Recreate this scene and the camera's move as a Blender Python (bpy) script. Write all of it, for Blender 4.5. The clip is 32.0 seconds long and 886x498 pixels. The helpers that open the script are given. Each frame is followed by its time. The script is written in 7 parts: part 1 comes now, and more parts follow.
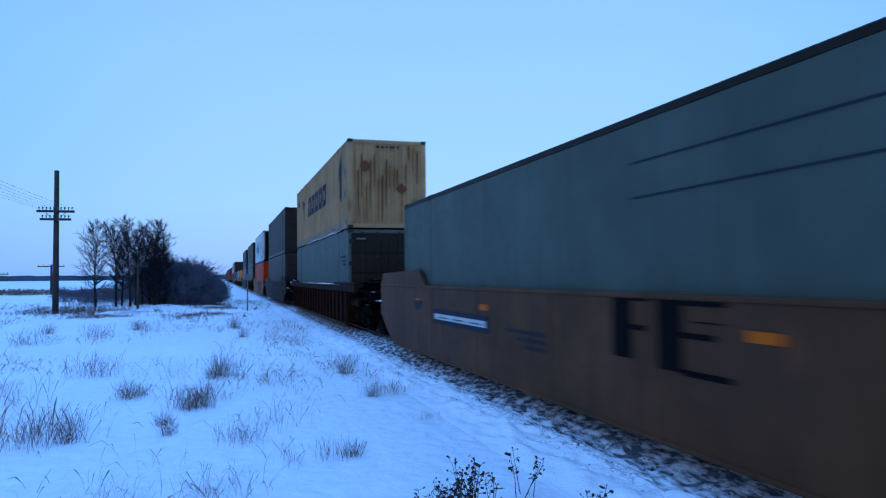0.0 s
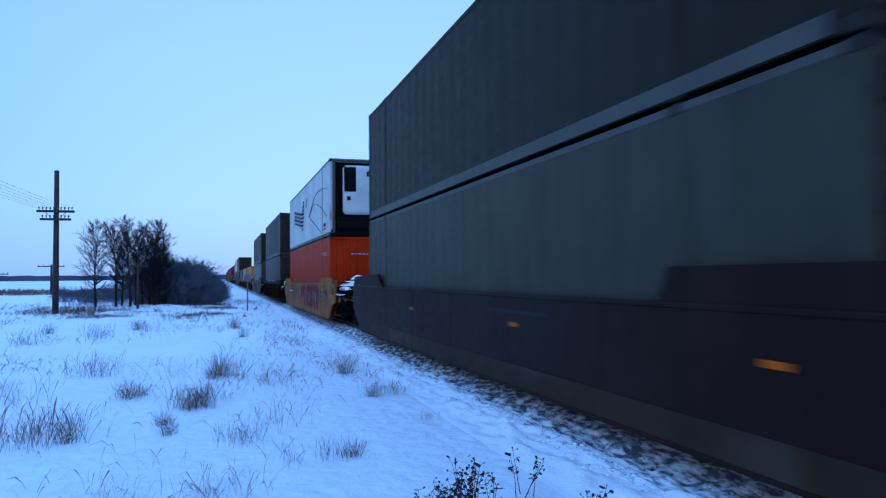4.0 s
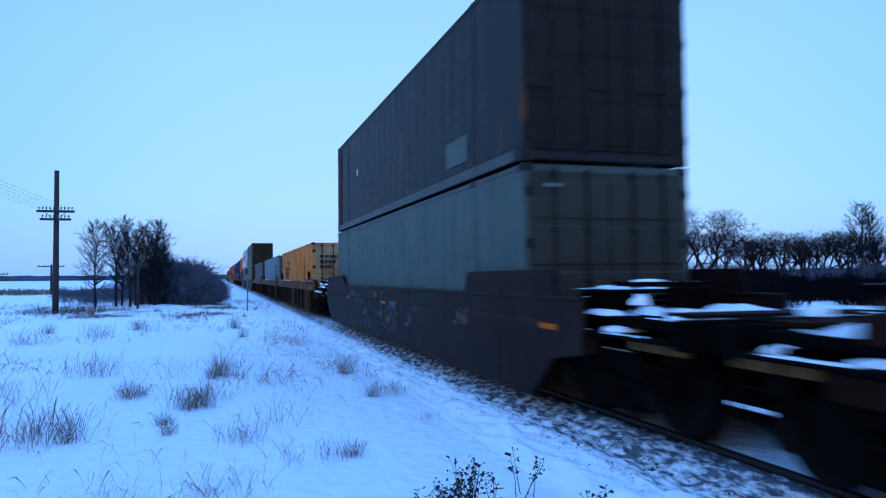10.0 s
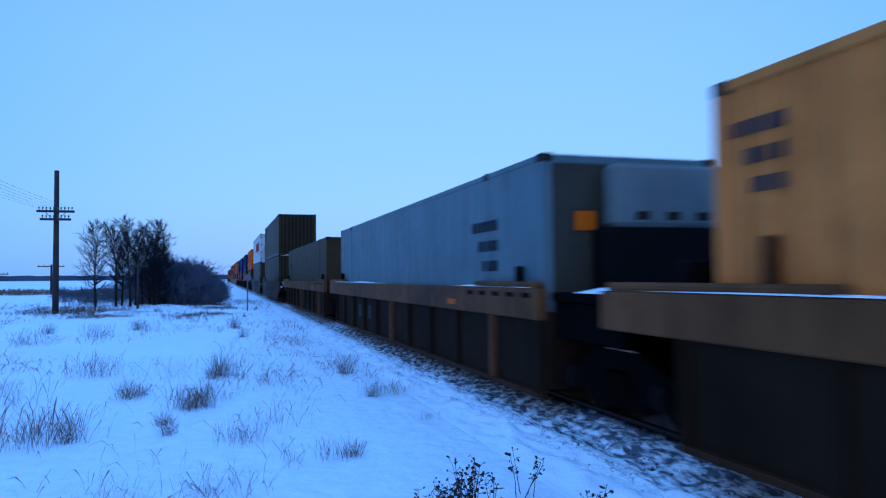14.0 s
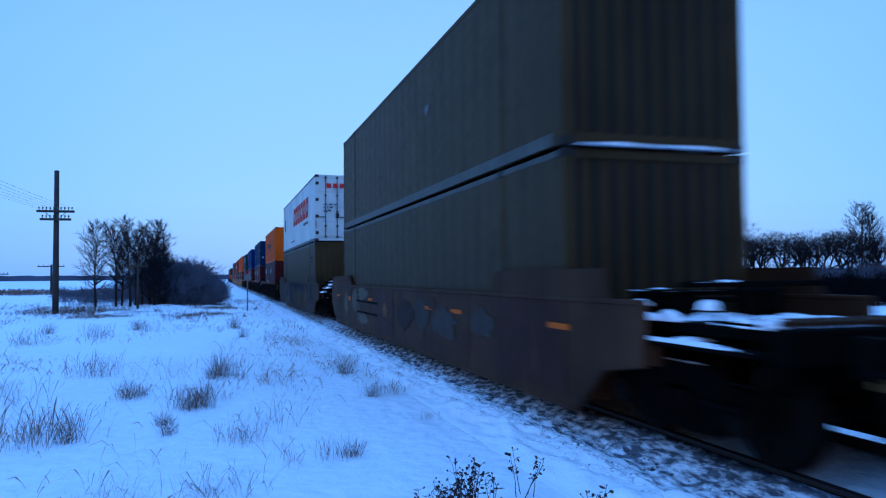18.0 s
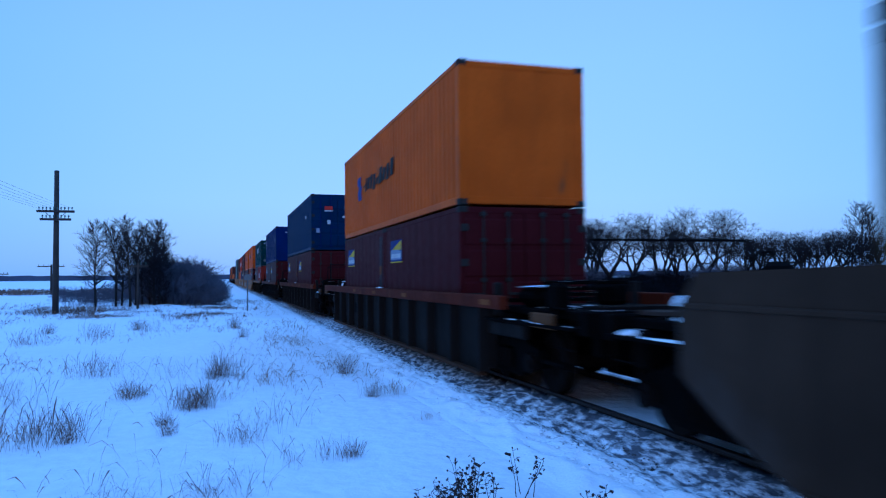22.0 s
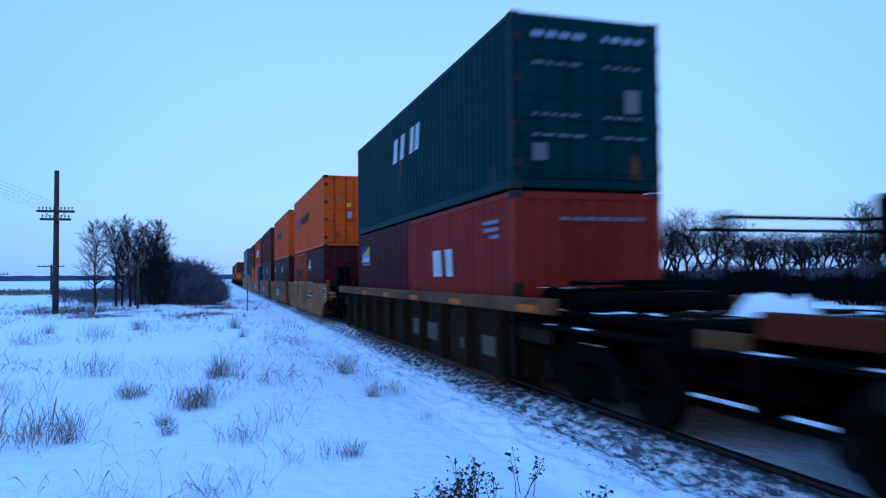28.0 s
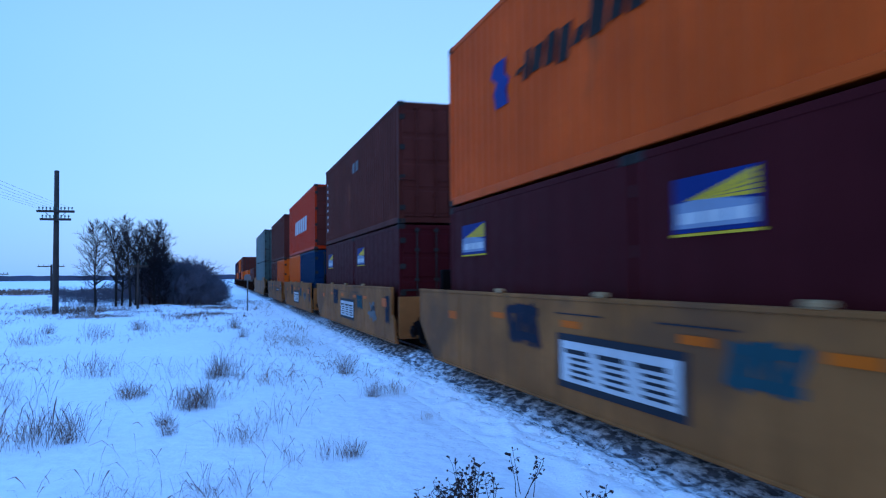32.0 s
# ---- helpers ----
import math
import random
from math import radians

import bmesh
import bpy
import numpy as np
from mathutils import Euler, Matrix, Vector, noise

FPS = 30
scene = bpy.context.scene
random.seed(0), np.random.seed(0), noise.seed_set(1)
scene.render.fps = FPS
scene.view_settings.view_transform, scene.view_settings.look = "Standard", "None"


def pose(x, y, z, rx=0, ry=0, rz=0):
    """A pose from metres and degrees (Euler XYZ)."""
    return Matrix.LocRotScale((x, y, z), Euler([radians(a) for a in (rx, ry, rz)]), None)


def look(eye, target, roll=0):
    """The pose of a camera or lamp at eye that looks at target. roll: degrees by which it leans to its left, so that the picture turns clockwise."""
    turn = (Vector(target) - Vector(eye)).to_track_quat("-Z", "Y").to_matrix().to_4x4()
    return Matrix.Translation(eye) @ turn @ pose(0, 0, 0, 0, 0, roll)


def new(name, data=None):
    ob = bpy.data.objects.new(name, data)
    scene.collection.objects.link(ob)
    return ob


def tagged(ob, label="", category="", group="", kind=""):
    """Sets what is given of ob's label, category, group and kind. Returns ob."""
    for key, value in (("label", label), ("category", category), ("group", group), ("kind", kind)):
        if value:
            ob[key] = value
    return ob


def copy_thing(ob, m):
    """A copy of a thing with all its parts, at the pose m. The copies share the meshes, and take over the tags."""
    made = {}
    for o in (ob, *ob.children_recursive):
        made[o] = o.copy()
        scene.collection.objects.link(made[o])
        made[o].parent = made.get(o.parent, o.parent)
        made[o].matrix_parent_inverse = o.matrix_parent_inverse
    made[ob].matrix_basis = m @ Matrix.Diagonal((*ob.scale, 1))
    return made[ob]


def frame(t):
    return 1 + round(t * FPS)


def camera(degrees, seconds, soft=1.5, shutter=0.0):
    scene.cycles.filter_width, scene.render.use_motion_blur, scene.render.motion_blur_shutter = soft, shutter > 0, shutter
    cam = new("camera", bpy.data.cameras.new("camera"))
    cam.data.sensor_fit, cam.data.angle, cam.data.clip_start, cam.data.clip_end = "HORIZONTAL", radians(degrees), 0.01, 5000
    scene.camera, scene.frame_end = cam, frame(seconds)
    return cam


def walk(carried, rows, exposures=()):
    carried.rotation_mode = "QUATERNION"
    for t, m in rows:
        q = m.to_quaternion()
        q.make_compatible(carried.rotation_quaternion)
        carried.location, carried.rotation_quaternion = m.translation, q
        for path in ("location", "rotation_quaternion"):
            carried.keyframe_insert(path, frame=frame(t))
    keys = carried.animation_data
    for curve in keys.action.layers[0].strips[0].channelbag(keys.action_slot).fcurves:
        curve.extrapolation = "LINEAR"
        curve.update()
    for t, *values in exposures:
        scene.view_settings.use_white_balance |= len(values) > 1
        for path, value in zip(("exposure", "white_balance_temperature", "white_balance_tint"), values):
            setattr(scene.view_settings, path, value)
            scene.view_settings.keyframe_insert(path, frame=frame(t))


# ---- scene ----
# ---------------------------------------------------------------- camera
EYE = Vector((0.0, 0.0, 1.62))
YAW, PITCH, ROLL = radians(17.029), radians(2.148), -0.5215
AIM = EYE + Vector((math.sin(YAW) * math.cos(PITCH), math.cos(YAW) * math.cos(PITCH), math.sin(PITCH)))
cam = camera(62.54, 32.0, soft=1.2, shutter=0.6)
walk(cam, [(0.0, look(EYE, AIM, ROLL)), (32.0, look(EYE, AIM, ROLL))], exposures=[
    (0.0, -0.20, 5720, 10), (1.3, -0.25, 5520, 10), (2.2, -0.11, 5870, 10), (6.0, 0.00, 6070, 10), (9.0, 0.00, 5720, 10), (12.0, -0.02, 5870, 10), (13.6, -0.29, 5270, 10), (17.0, -0.25, 5370, 10), (20.0, -0.19, 5320, 10), (22.0, -0.27, 5370, 10), (23.2, -0.05, 5970, 10), (26.0, 0.00, 5920, 10), (28.0, -0.03, 5720, 10), (30.0, 0.00, 5820, 10), (32.0, -0.01, 5720, 10)])

# ---------------------------------------------------------------- light: overcast winter dusk, last warm light low behind the camera
SUN_EL, SUN_AZ = radians(7.0), radians(207.0)  # azimuth clockwise from +Y
world = bpy.data.worlds.new("winter_dusk")
scene.world = world
world.use_nodes = True
wn, wl = world.node_tree.nodes, world.node_tree.links
wn.clear()
w_out, w_bg = wn.new("ShaderNodeOutputWorld"), wn.new("ShaderNodeBackground")
w_sky = wn.new("ShaderNodeTexSky")
w_sky.sky_type, w_sky.sun_disc = "NISHITA", False
w_sky.sun_elevation, w_sky.sun_rotation = SUN_EL, SUN_AZ
w_tc, w_sep, w_ramp = wn.new("ShaderNodeTexCoord"), wn.new("ShaderNodeSeparateXYZ"), wn.new("ShaderNodeValToRGB")
w_mix = wn.new("ShaderNodeMix")
w_mix.data_type = "RGBA"
w_mix.inputs[0].default_value = 0.93
wl.new(w_tc.outputs["Generated"], w_sep.inputs[0])
wl.new(w_sep.outputs["Z"], w_ramp.inputs[0])
ramp = w_ramp.color_ramp
ramp.elements[0].position, ramp.elements[0].color = 0.0, (0.255, 0.545, 1.12, 1)
ramp.elements[1].position, ramp.elements[1].color = 1.0, (0.39, 0.95, 2.15, 1)
for at, col in ((0.10, (0.30, 0.635, 1.20, 1)), (0.28, (0.285, 0.62, 1.20, 1)), (0.42, (0.26, 0.56, 1.15, 1)), (0.70, (0.33, 0.80, 1.9, 1))):
    e = ramp.elements.new(at)
    e.color = col
w_gain = wn.new("ShaderNodeMix")
w_gain.data_type, w_gain.blend_type = "RGBA", "MULTIPLY"
w_gain.inputs[0].default_value = 1.0
wl.new(w_sky.outputs[0], w_gain.inputs[6])
w_gain.inputs[7].default_value = (0.35, 0.35, 0.35, 1)
wl.new(w_gain.outputs[2], w_mix.inputs[6])
wl.new(w_ramp.outputs[0], w_mix.inputs[7])
# a broad, soft brightening of the overcast along the view, replacing lens falloff
w_dot, w_span, w_lobe = wn.new("ShaderNodeVectorMath"), wn.new("ShaderNodeMapRange"), wn.new("ShaderNodeMix")
w_dot.operation, w_span.interpolation_type = "DOT_PRODUCT", "SMOOTHSTEP"
w_dot.inputs[1].default_value = Vector((math.sin(YAW) * 0.96, math.cos(YAW) * 0.96, 0.28)).normalized()
w_span.inputs["From Min"].default_value, w_span.inputs["From Max"].default_value = math.cos(radians(38)), 1.0
w_lobe.data_type, w_lobe.blend_type = "RGBA", "MULTIPLY"
w_lobe.inputs[7].default_value = (1.33, 1.14, 1.07, 1)
wl.new(w_tc.outputs["Generated"], w_dot.inputs[0])
wl.new(w_dot.outputs["Value"], w_span.inputs["Value"])
wl.new(w_span.outputs[0], w_lobe.inputs[0])
wl.new(w_mix.outputs[2], w_lobe.inputs[6])
wl.new(w_lobe.outputs[2], w_bg.inputs[0])
w_bg.inputs[1].default_value = 1.0
wl.new(w_bg.outputs[0], w_out.inputs[0])

sun = new("sun", bpy.data.lights.new("sun", "SUN"))
sun.data.energy, sun.data.angle, sun.data.color = 0.26, radians(24), (1.0, 0.55, 0.28)
sun_from = Vector((math.sin(SUN_AZ) * math.cos(SUN_EL), math.cos(SUN_AZ) * math.cos(SUN_EL), math.sin(SUN_EL)))
sun.matrix_world = look(sun_from * 50, (0, 0, 0))


# ---------------------------------------------------------------- materials
def material(name, colour, rough=0.6, metal=0.0, vary=0.25, scale=1.2, grain=18.0, bump=0.0, bump_scale=40.0,
             streak=0.0, rust=0.0, rust_colour=(0.16, 0.055, 0.02), second=None, second_amount=0.0, spec=0.5, random_tone=0.0, ior=1.45):
    """Surface with two scales of variation, optional vertical streaks, rust patches and fine relief."""
    m = bpy.data.materials.new(name)
    m.use_nodes = True
    n, l = m.node_tree.nodes, m.node_tree.links
    b = n["Principled BSDF"]
    b.inputs["Roughness"].default_value, b.inputs["Metallic"].default_value = rough, metal
    b.inputs["Specular IOR Level"].default_value, b.inputs["IOR"].default_value = spec, ior
    tc = n.new("ShaderNodeTexCoord")

    def tex(sc, detail=4, stretch=None):
        t = n.new("ShaderNodeTexNoise")
        t.inputs["Scale"].default_value, t.inputs["Detail"].default_value = sc, detail
        if stretch:
            mp = n.new("ShaderNodeMapping")
            mp.inputs["Scale"].default_value = stretch
            l.new(tc.outputs["Object"], mp.inputs[0])
            l.new(mp.outputs[0], t.inputs["Vector"])
        else:
            l.new(tc.outputs["Object"], t.inputs["Vector"])
        return t.outputs["Fac"]

    def blend(fac, a, bcol, kind="MIX"):
        x = n.new("ShaderNodeMix")
        x.data_type, x.blend_type = "RGBA", kind
        for sock, val in ((x.inputs[0], fac), (x.inputs[6], a), (x.inputs[7], bcol)):
            if isinstance(val, (tuple, list)):
                sock.default_value = (*val, 1)
            elif isinstance(val, (int, float)):
                sock.default_value = val
            else:
                l.new(val, sock)
        return x.outputs[2]

    def window(fac, lo, hi, top=1.0):
        r = n.new("ShaderNodeMapRange")
        r.inputs["From Min"].default_value, r.inputs["From Max"].default_value = lo, hi
        r.inputs["To Max"].default_value = top
        l.new(fac, r.inputs["Value"])
        return r.outputs[0]

    dark = tuple(c * (1 - vary) for c in colour)
    light = tuple(min(1.0, c * (1 + vary * 0.6)) for c in colour)
    col = blend(window(tex(scale), 0.3, 0.7), dark, light)
    col = blend(window(tex(grain, 6), 0.35, 0.75, 0.35), col, tuple(c * 0.72 for c in colour))
    if streak:
        col = blend(window(tex(1.0, 5, (1.0, 7.0, 0.45)), 0.45, 0.8, streak), col, tuple(c * 0.42 for c in colour))
        col = blend(window(tex(0.55, 7, (1.0, 1.0, 1.6)), 0.50, 0.78, streak * 0.55), col, tuple(c * 1.4 + 0.0025 for c in colour))
        col = blend(window(tex(2.6, 6, (1.0, 1.0, 1.3)), 0.56, 0.72, streak * 0.45), col, tuple(c * 0.55 for c in colour))
    if second:
        col = blend(window(tex(scale * 0.6, 5), 0.62 - second_amount * 0.3, 0.70 - second_amount * 0.2), col, second)
    if rust:
        col = blend(window(tex(2.1, 7, (1.0, 1.0, 0.35)), 0.66 - rust * 0.2, 0.78 - rust * 0.15), col, rust_colour)
    if random_tone:
        info = n.new("ShaderNodeObjectInfo")
        col = blend(window(info.outputs["Random"], 0, 1, random_tone), col, tuple(c * 0.4 for c in colour))
    l.new(col, b.inputs["Base Color"])
    rr = n.new("ShaderNodeMapRange")
    rr.inputs["To Min"].default_value, rr.inputs["To Max"].default_value = max(0.05, rough - 0.12), min(1.0, rough + 0.14)
    l.new(tex(grain * 0.4), rr.inputs["Value"])
    l.new(rr.outputs[0], b.inputs["Roughness"])
    if bump:
        bp = n.new("ShaderNodeBump")
        bp.inputs["Strength"].default_value, bp.inputs["Distance"].default_value = 0.6, bump
        l.new(tex(bump_scale, 6), bp.inputs["Height"])
        l.new(bp.outputs[0], b.inputs["Normal"])
    return m


MATS = {}


def paint(name, colour, rough=0.42, streak=0.5, rust=0.0, vary=0.2, **more):
    """Weathered vehicle or container paint, made once for each name."""
    if name not in MATS:
        more.setdefault("ior", 1.13)
        MATS[name] = material(name, colour, rough + 0.08, vary=vary, scale=0.9, grain=14, bump=0.004, bump_scale=9, streak=streak, rust=rust, **more)
    return MATS[name]


# near-black base colour carries the deep shade under the cars; brown patches are rust
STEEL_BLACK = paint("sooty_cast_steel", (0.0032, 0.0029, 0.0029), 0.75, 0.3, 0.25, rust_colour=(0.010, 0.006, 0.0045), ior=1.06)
WHEEL = material("worn_wheel_steel", (0.008, 0.0065, 0.006), 0.7, 0.0, ior=1.08, grain=30)
RAIL = material("rusty_rail_steel", (0.022, 0.015, 0.013), 0.55, 0.5, vary=0.4, grain=40, bump=0.002)
SNOW = material("settled_snow", (0.83, 0.86, 0.90), 0.62, vary=0.035, scale=0.35, grain=5, bump=0.085, bump_scale=5.5, spec=0.3)
SNOW_HEAP = material("wind_packed_snow", (0.85, 0.87, 0.90), 0.6, vary=0.04, scale=2, grain=12, bump=0.02, bump_scale=8)
def thinning_snow():
    """Wind-thinned snow that gives way to dark gravel towards the rails."""
    m = material("thinning_snow_on_gravel", (0.13, 0.14, 0.165), 0.85, vary=0.5, scale=7, grain=26, bump=0.02, bump_scale=22, ior=1.2)
    n, l = m.node_tree.nodes, m.node_tree.links
    b = n["Principled BSDF"]
    gravel = b.inputs["Base Color"].links[0].from_socket
    tc, sep, mp = n.new("ShaderNodeTexCoord"), n.new("ShaderNodeSeparateXYZ"), n.new("ShaderNodeMapping")
    mp.inputs["Scale"].default_value = (12.0, 4.6, 8.0)
    cover = n.new("ShaderNodeTexNoise")
    cover.inputs["Scale"].default_value, cover.inputs["Detail"].default_value, cover.inputs["Roughness"].default_value = 1.0, 6, 0.6
    l.new(tc.outputs["Object"], sep.inputs[0])
    l.new(tc.outputs["Object"], mp.inputs[0])
    l.new(mp.outputs[0], cover.inputs["Vector"])
    edge = n.new("ShaderNodeValToRGB")
    edge.color_ramp.elements[0].position, edge.color_ramp.elements[0].color = 0.0, (0.16, 0.16, 0.16, 1)
    edge.color_ramp.elements[1].position, edge.color_ramp.elements[1].color = 1.0, (0.57, 0.57, 0.57, 1)
    for at, k in ((0.30, 0.20), (0.44, 0.34), (0.59, 0.43), (0.71, 0.51)):
        e = edge.color_ramp.elements.new(at)
        e.color = (k, k, k, 1)
    span = n.new("ShaderNodeMapRange")
    span.inputs["From Min"].default_value, span.inputs["From Max"].default_value = 2.7, 4.4
    l.new(sep.outputs["X"], span.inputs["Value"])
    l.new(span.outputs[0], edge.inputs[0])
    over = n.new("ShaderNodeMath")
    over.operation = "SUBTRACT"
    l.new(cover.outputs["Fac"], over.inputs[0])
    l.new(edge.outputs[0], over.inputs[1])
    sharp = n.new("ShaderNodeMapRange")
    sharp.inputs["From Min"].default_value, sharp.inputs["From Max"].default_value = -0.10, 0.09
    l.new(over.outputs[0], sharp.inputs["Value"])
    mix = n.new("ShaderNodeMix")
    mix.data_type = "RGBA"
    l.new(sharp.outputs[0], mix.inputs[0])
    l.new(gravel, mix.inputs[6])
    mix.inputs[7].default_value = (0.82, 0.855, 0.90, 1)
    l.new(mix.outputs[2], b.inputs["Base Color"])
    return m


SHOULDER = thinning_snow()
STONE = material("crushed_ballast_stone", (0.05, 0.05, 0.054), 0.85, vary=0.5, scale=6, grain=30, bump=0.01)
TIE_WOOD = material("creosoted_tie_wood", (0.018, 0.014, 0.012), 0.85, vary=0.4, scale=3, grain=40, bump=0.01)
POLE_WOOD = material("weathered_pole_wood", (0.035, 0.027, 0.024), 0.85, vary=0.4, scale=2, grain=30, bump=0.01, streak=0.4)
BARK = material("bare_tree_bark", (0.018, 0.016, 0.017), 0.9, ior=1.12, vary=0.4, scale=3, grain=20)
BARK_PALE = material("pale_poplar_bark", (0.028, 0.025, 0.025), 0.9, ior=1.12, vary=0.4, scale=3, grain=20)
TWIG = material("bare_twigs", (0.020, 0.019, 0.024), 0.95, ior=1.12, vary=0.4, scale=1.0, grain=8)
BRUSH = material("dark_brush_twigs", (0.10, 0.102, 0.13), 0.95, ior=1.12, vary=0.4, scale=1.0, grain=8)
SCRUB = material("black_scrub_twigs", (0.007, 0.007, 0.009), 0.95, vary=0.4, scale=1.0, grain=8, ior=1.06)
GRASS = material("dry_winter_grass", (0.27, 0.175, 0.115), 0.9, vary=0.45, scale=2.5, grain=12)
GRASS_DARK = material("dry_grass_dark", (0.135, 0.080, 0.056), 0.9, vary=0.45, scale=2.5, grain=12)
WEED = material("withered_weed", (0.030, 0.018, 0.016), 0.9, vary=0.4, scale=8, grain=30)
WIRE = material("line_wire", (0.06, 0.06, 0.07), 0.6, 0.4)
GLASSY = material("insulator_glass", (0.05, 0.09, 0.09), 0.2)
SIGN_BACK = material("galvanised_sign_plate", (0.12, 0.13, 0.135), 0.5, 0.3, vary=0.2)
# distance haze is put into this pale blue base colour
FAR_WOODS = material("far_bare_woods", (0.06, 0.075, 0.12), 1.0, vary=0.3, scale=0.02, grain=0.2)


# ---------------------------------------------------------------- mesh helpers
class Geo:
    """Collects boxes, prisms, tubes and sheets into one mesh."""

    def __init__(self):
        self.v, self.f = [], []

    def add(self, verts, faces):
        k = len(self.v)
        self.v += verts
        self.f += [tuple(i + k for i in f) for f in faces]
        return self

    def box(self, x0, x1, y0, y1, z0, z1, c=0.0):
        """A box, with its edges cut at 45 degrees by c."""
        if c <= 0:
            vs = [(x, y, z) for x in (x0, x1) for y in (y0, y1) for z in (z0, z1)]
            return self.add(vs, [(0, 1, 3, 2), (4, 6, 7, 5), (0, 4, 5, 1), (2, 3, 7, 6), (0, 2, 6, 4), (1, 5, 7, 3)])
        c = min(c, (x1 - x0) / 2.2, (y1 - y0) / 2.2, (z1 - z0) / 2.2)
        vs, idx = [], {}
        lo, hi = (x0, y0, z0), (x1, y1, z1)
        for s in ((a, b, d) for a in (0, 1) for b in (0, 1) for d in (0, 1)):
            for ax in range(3):
                p = []
                for k in range(3):
                    edge = hi[k] if s[k] else lo[k]
                    p.append(edge if k == ax else edge + (-c if s[k] else c))
                idx[(s, ax)] = len(vs)
                vs.append(tuple(p))
        fs = []
        for ax in range(3):
            u, w = [k for k in range(3) if k != ax]
            for side in (0, 1):
                loop = []
                for a, b in ((0, 0), (1, 0), (1, 1), (0, 1)):
                    s = [0, 0, 0]
                    s[ax], s[u], s[w] = side, a, b
                    loop.append(idx[(tuple(s), ax)])
                fs.append(tuple(loop))
            for a in (0, 1):
                for b in (0, 1):
                    ends = []
                    for e in (0, 1):
                        s = [0, 0, 0]
                        s[ax], s[u], s[w] = e, a, b
                        ends.append(tuple(s))
                    fs.append((idx[(ends[0], u)], idx[(ends[1], u)], idx[(ends[1], w)], idx[(ends[0], w)]))
        for s in ((a, b, d) for a in (0, 1) for b in (0, 1) for d in (0, 1)):
            fs.append((idx[(s, 0)], idx[(s, 1)], idx[(s, 2)]))
        return self.add(vs, fs)

    def prism(self, poly, a0, a1, axis="x"):
        """A polygon pushed along an axis. axis x: points are (y, z); y: (x, z); z: (x, y)."""
        put = {"x": lambda a, p: (a, p[0], p[1]), "y": lambda a, p: (p[0], a, p[1]), "z": lambda a, p: (p[0], p[1], a)}[axis]
        k = len(poly)
        vs = [put(a0, p) for p in poly] + [put(a1, p) for p in poly]
        fs = [tuple(range(k)), tuple(range(2 * k - 1, k - 1, -1))]
        fs += [(i, i + k, (i + 1) % k + k, (i + 1) % k) for i in range(k)]
        return self.add(vs, fs)

    def cyl(self, c, r, a0, a1, axis="x", n=16, r2=None):
        r2 = r if r2 is None else r2
        ring = [(math.cos(2 * math.pi * i / n), math.sin(2 * math.pi * i / n)) for i in range(n)]
        put = {"x": lambda a, u, w: (a, c[0] + u, c[1] + w), "y": lambda a, u, w: (c[0] + u, a, c[1] + w), "z": lambda a, u, w: (c[0] + u, c[1] + w, a)}[axis]
        vs = [put(a0, u * r, w * r) for u, w in ring] + [put(a1, u * r2, w * r2) for u, w in ring]
        fs = [tuple(range(n)), tuple(range(2 * n - 1, n - 1, -1))] + [(i, i + n, (i + 1) % n + n, (i + 1) % n) for i in range(n)]
        return self.add(vs, fs)

    def tube(self, p, q, r0, r1, n=4):
        p, q = Vector(p), Vector(q)
        d = (q - p).normalized()
        u = d.orthogonal().normalized()
        w = d.cross(u)
        vs = []
        for o, r in ((p, r0), (q, r1)):
            for i in range(n):
                a = 2 * math.pi * i / n
                vs.append(tuple(o + u * (r * math.cos(a)) + w * (r * math.sin(a))))
        return self.add(vs, [(i, (i + 1) % n, (i + 1) % n + n, i + n) for i in range(n)])

    def mesh(self, name, mat, smooth=False):
        me = bpy.data.meshes.new(name)
        me.from_pydata(self.v, [], self.f)
        bm = bmesh.new()
        bm.from_mesh(me)
        bmesh.ops.recalc_face_normals(bm, faces=bm.faces)
        bm.to_mesh(me)
        bm.free()
        me.materials.append(mat)
        if smooth:
            me.shade_smooth()
        return me


CACHE = {}


def cached(key, make, name, mat, smooth=False):
    key = (key, mat.name)
    if key not in CACHE:
        CACHE[key] = make().mesh(name, mat, smooth)
    return CACHE[key]


def part(name, mesh, parent, label="", at=None):
    ob = new(name, mesh)
    ob.parent = parent
    if at:
        ob.location = at
    return tagged(ob, label)


def boxpart(name, mat, parent, dims, c=0.01, label=""):
    return part(name, cached(("box", name, dims, c), lambda: Geo().box(*dims, c=c), name, mat), parent, label)


def polypart(name, mat, parent, poly, a0, a1, axis="x", label=""):
    return part(name, Geo().prism(poly, a0, a1, axis).mesh(name, mat), parent, label)


# ---------------------------------------------------------------- ground and track
TRACK_X = 5.2255
GROUND_Z = -0.20


def smooth(a, b, x):
    t = min(1.0, max(0.0, (x - a) / (b - a)))
    return t * t * (3 - 2 * t)


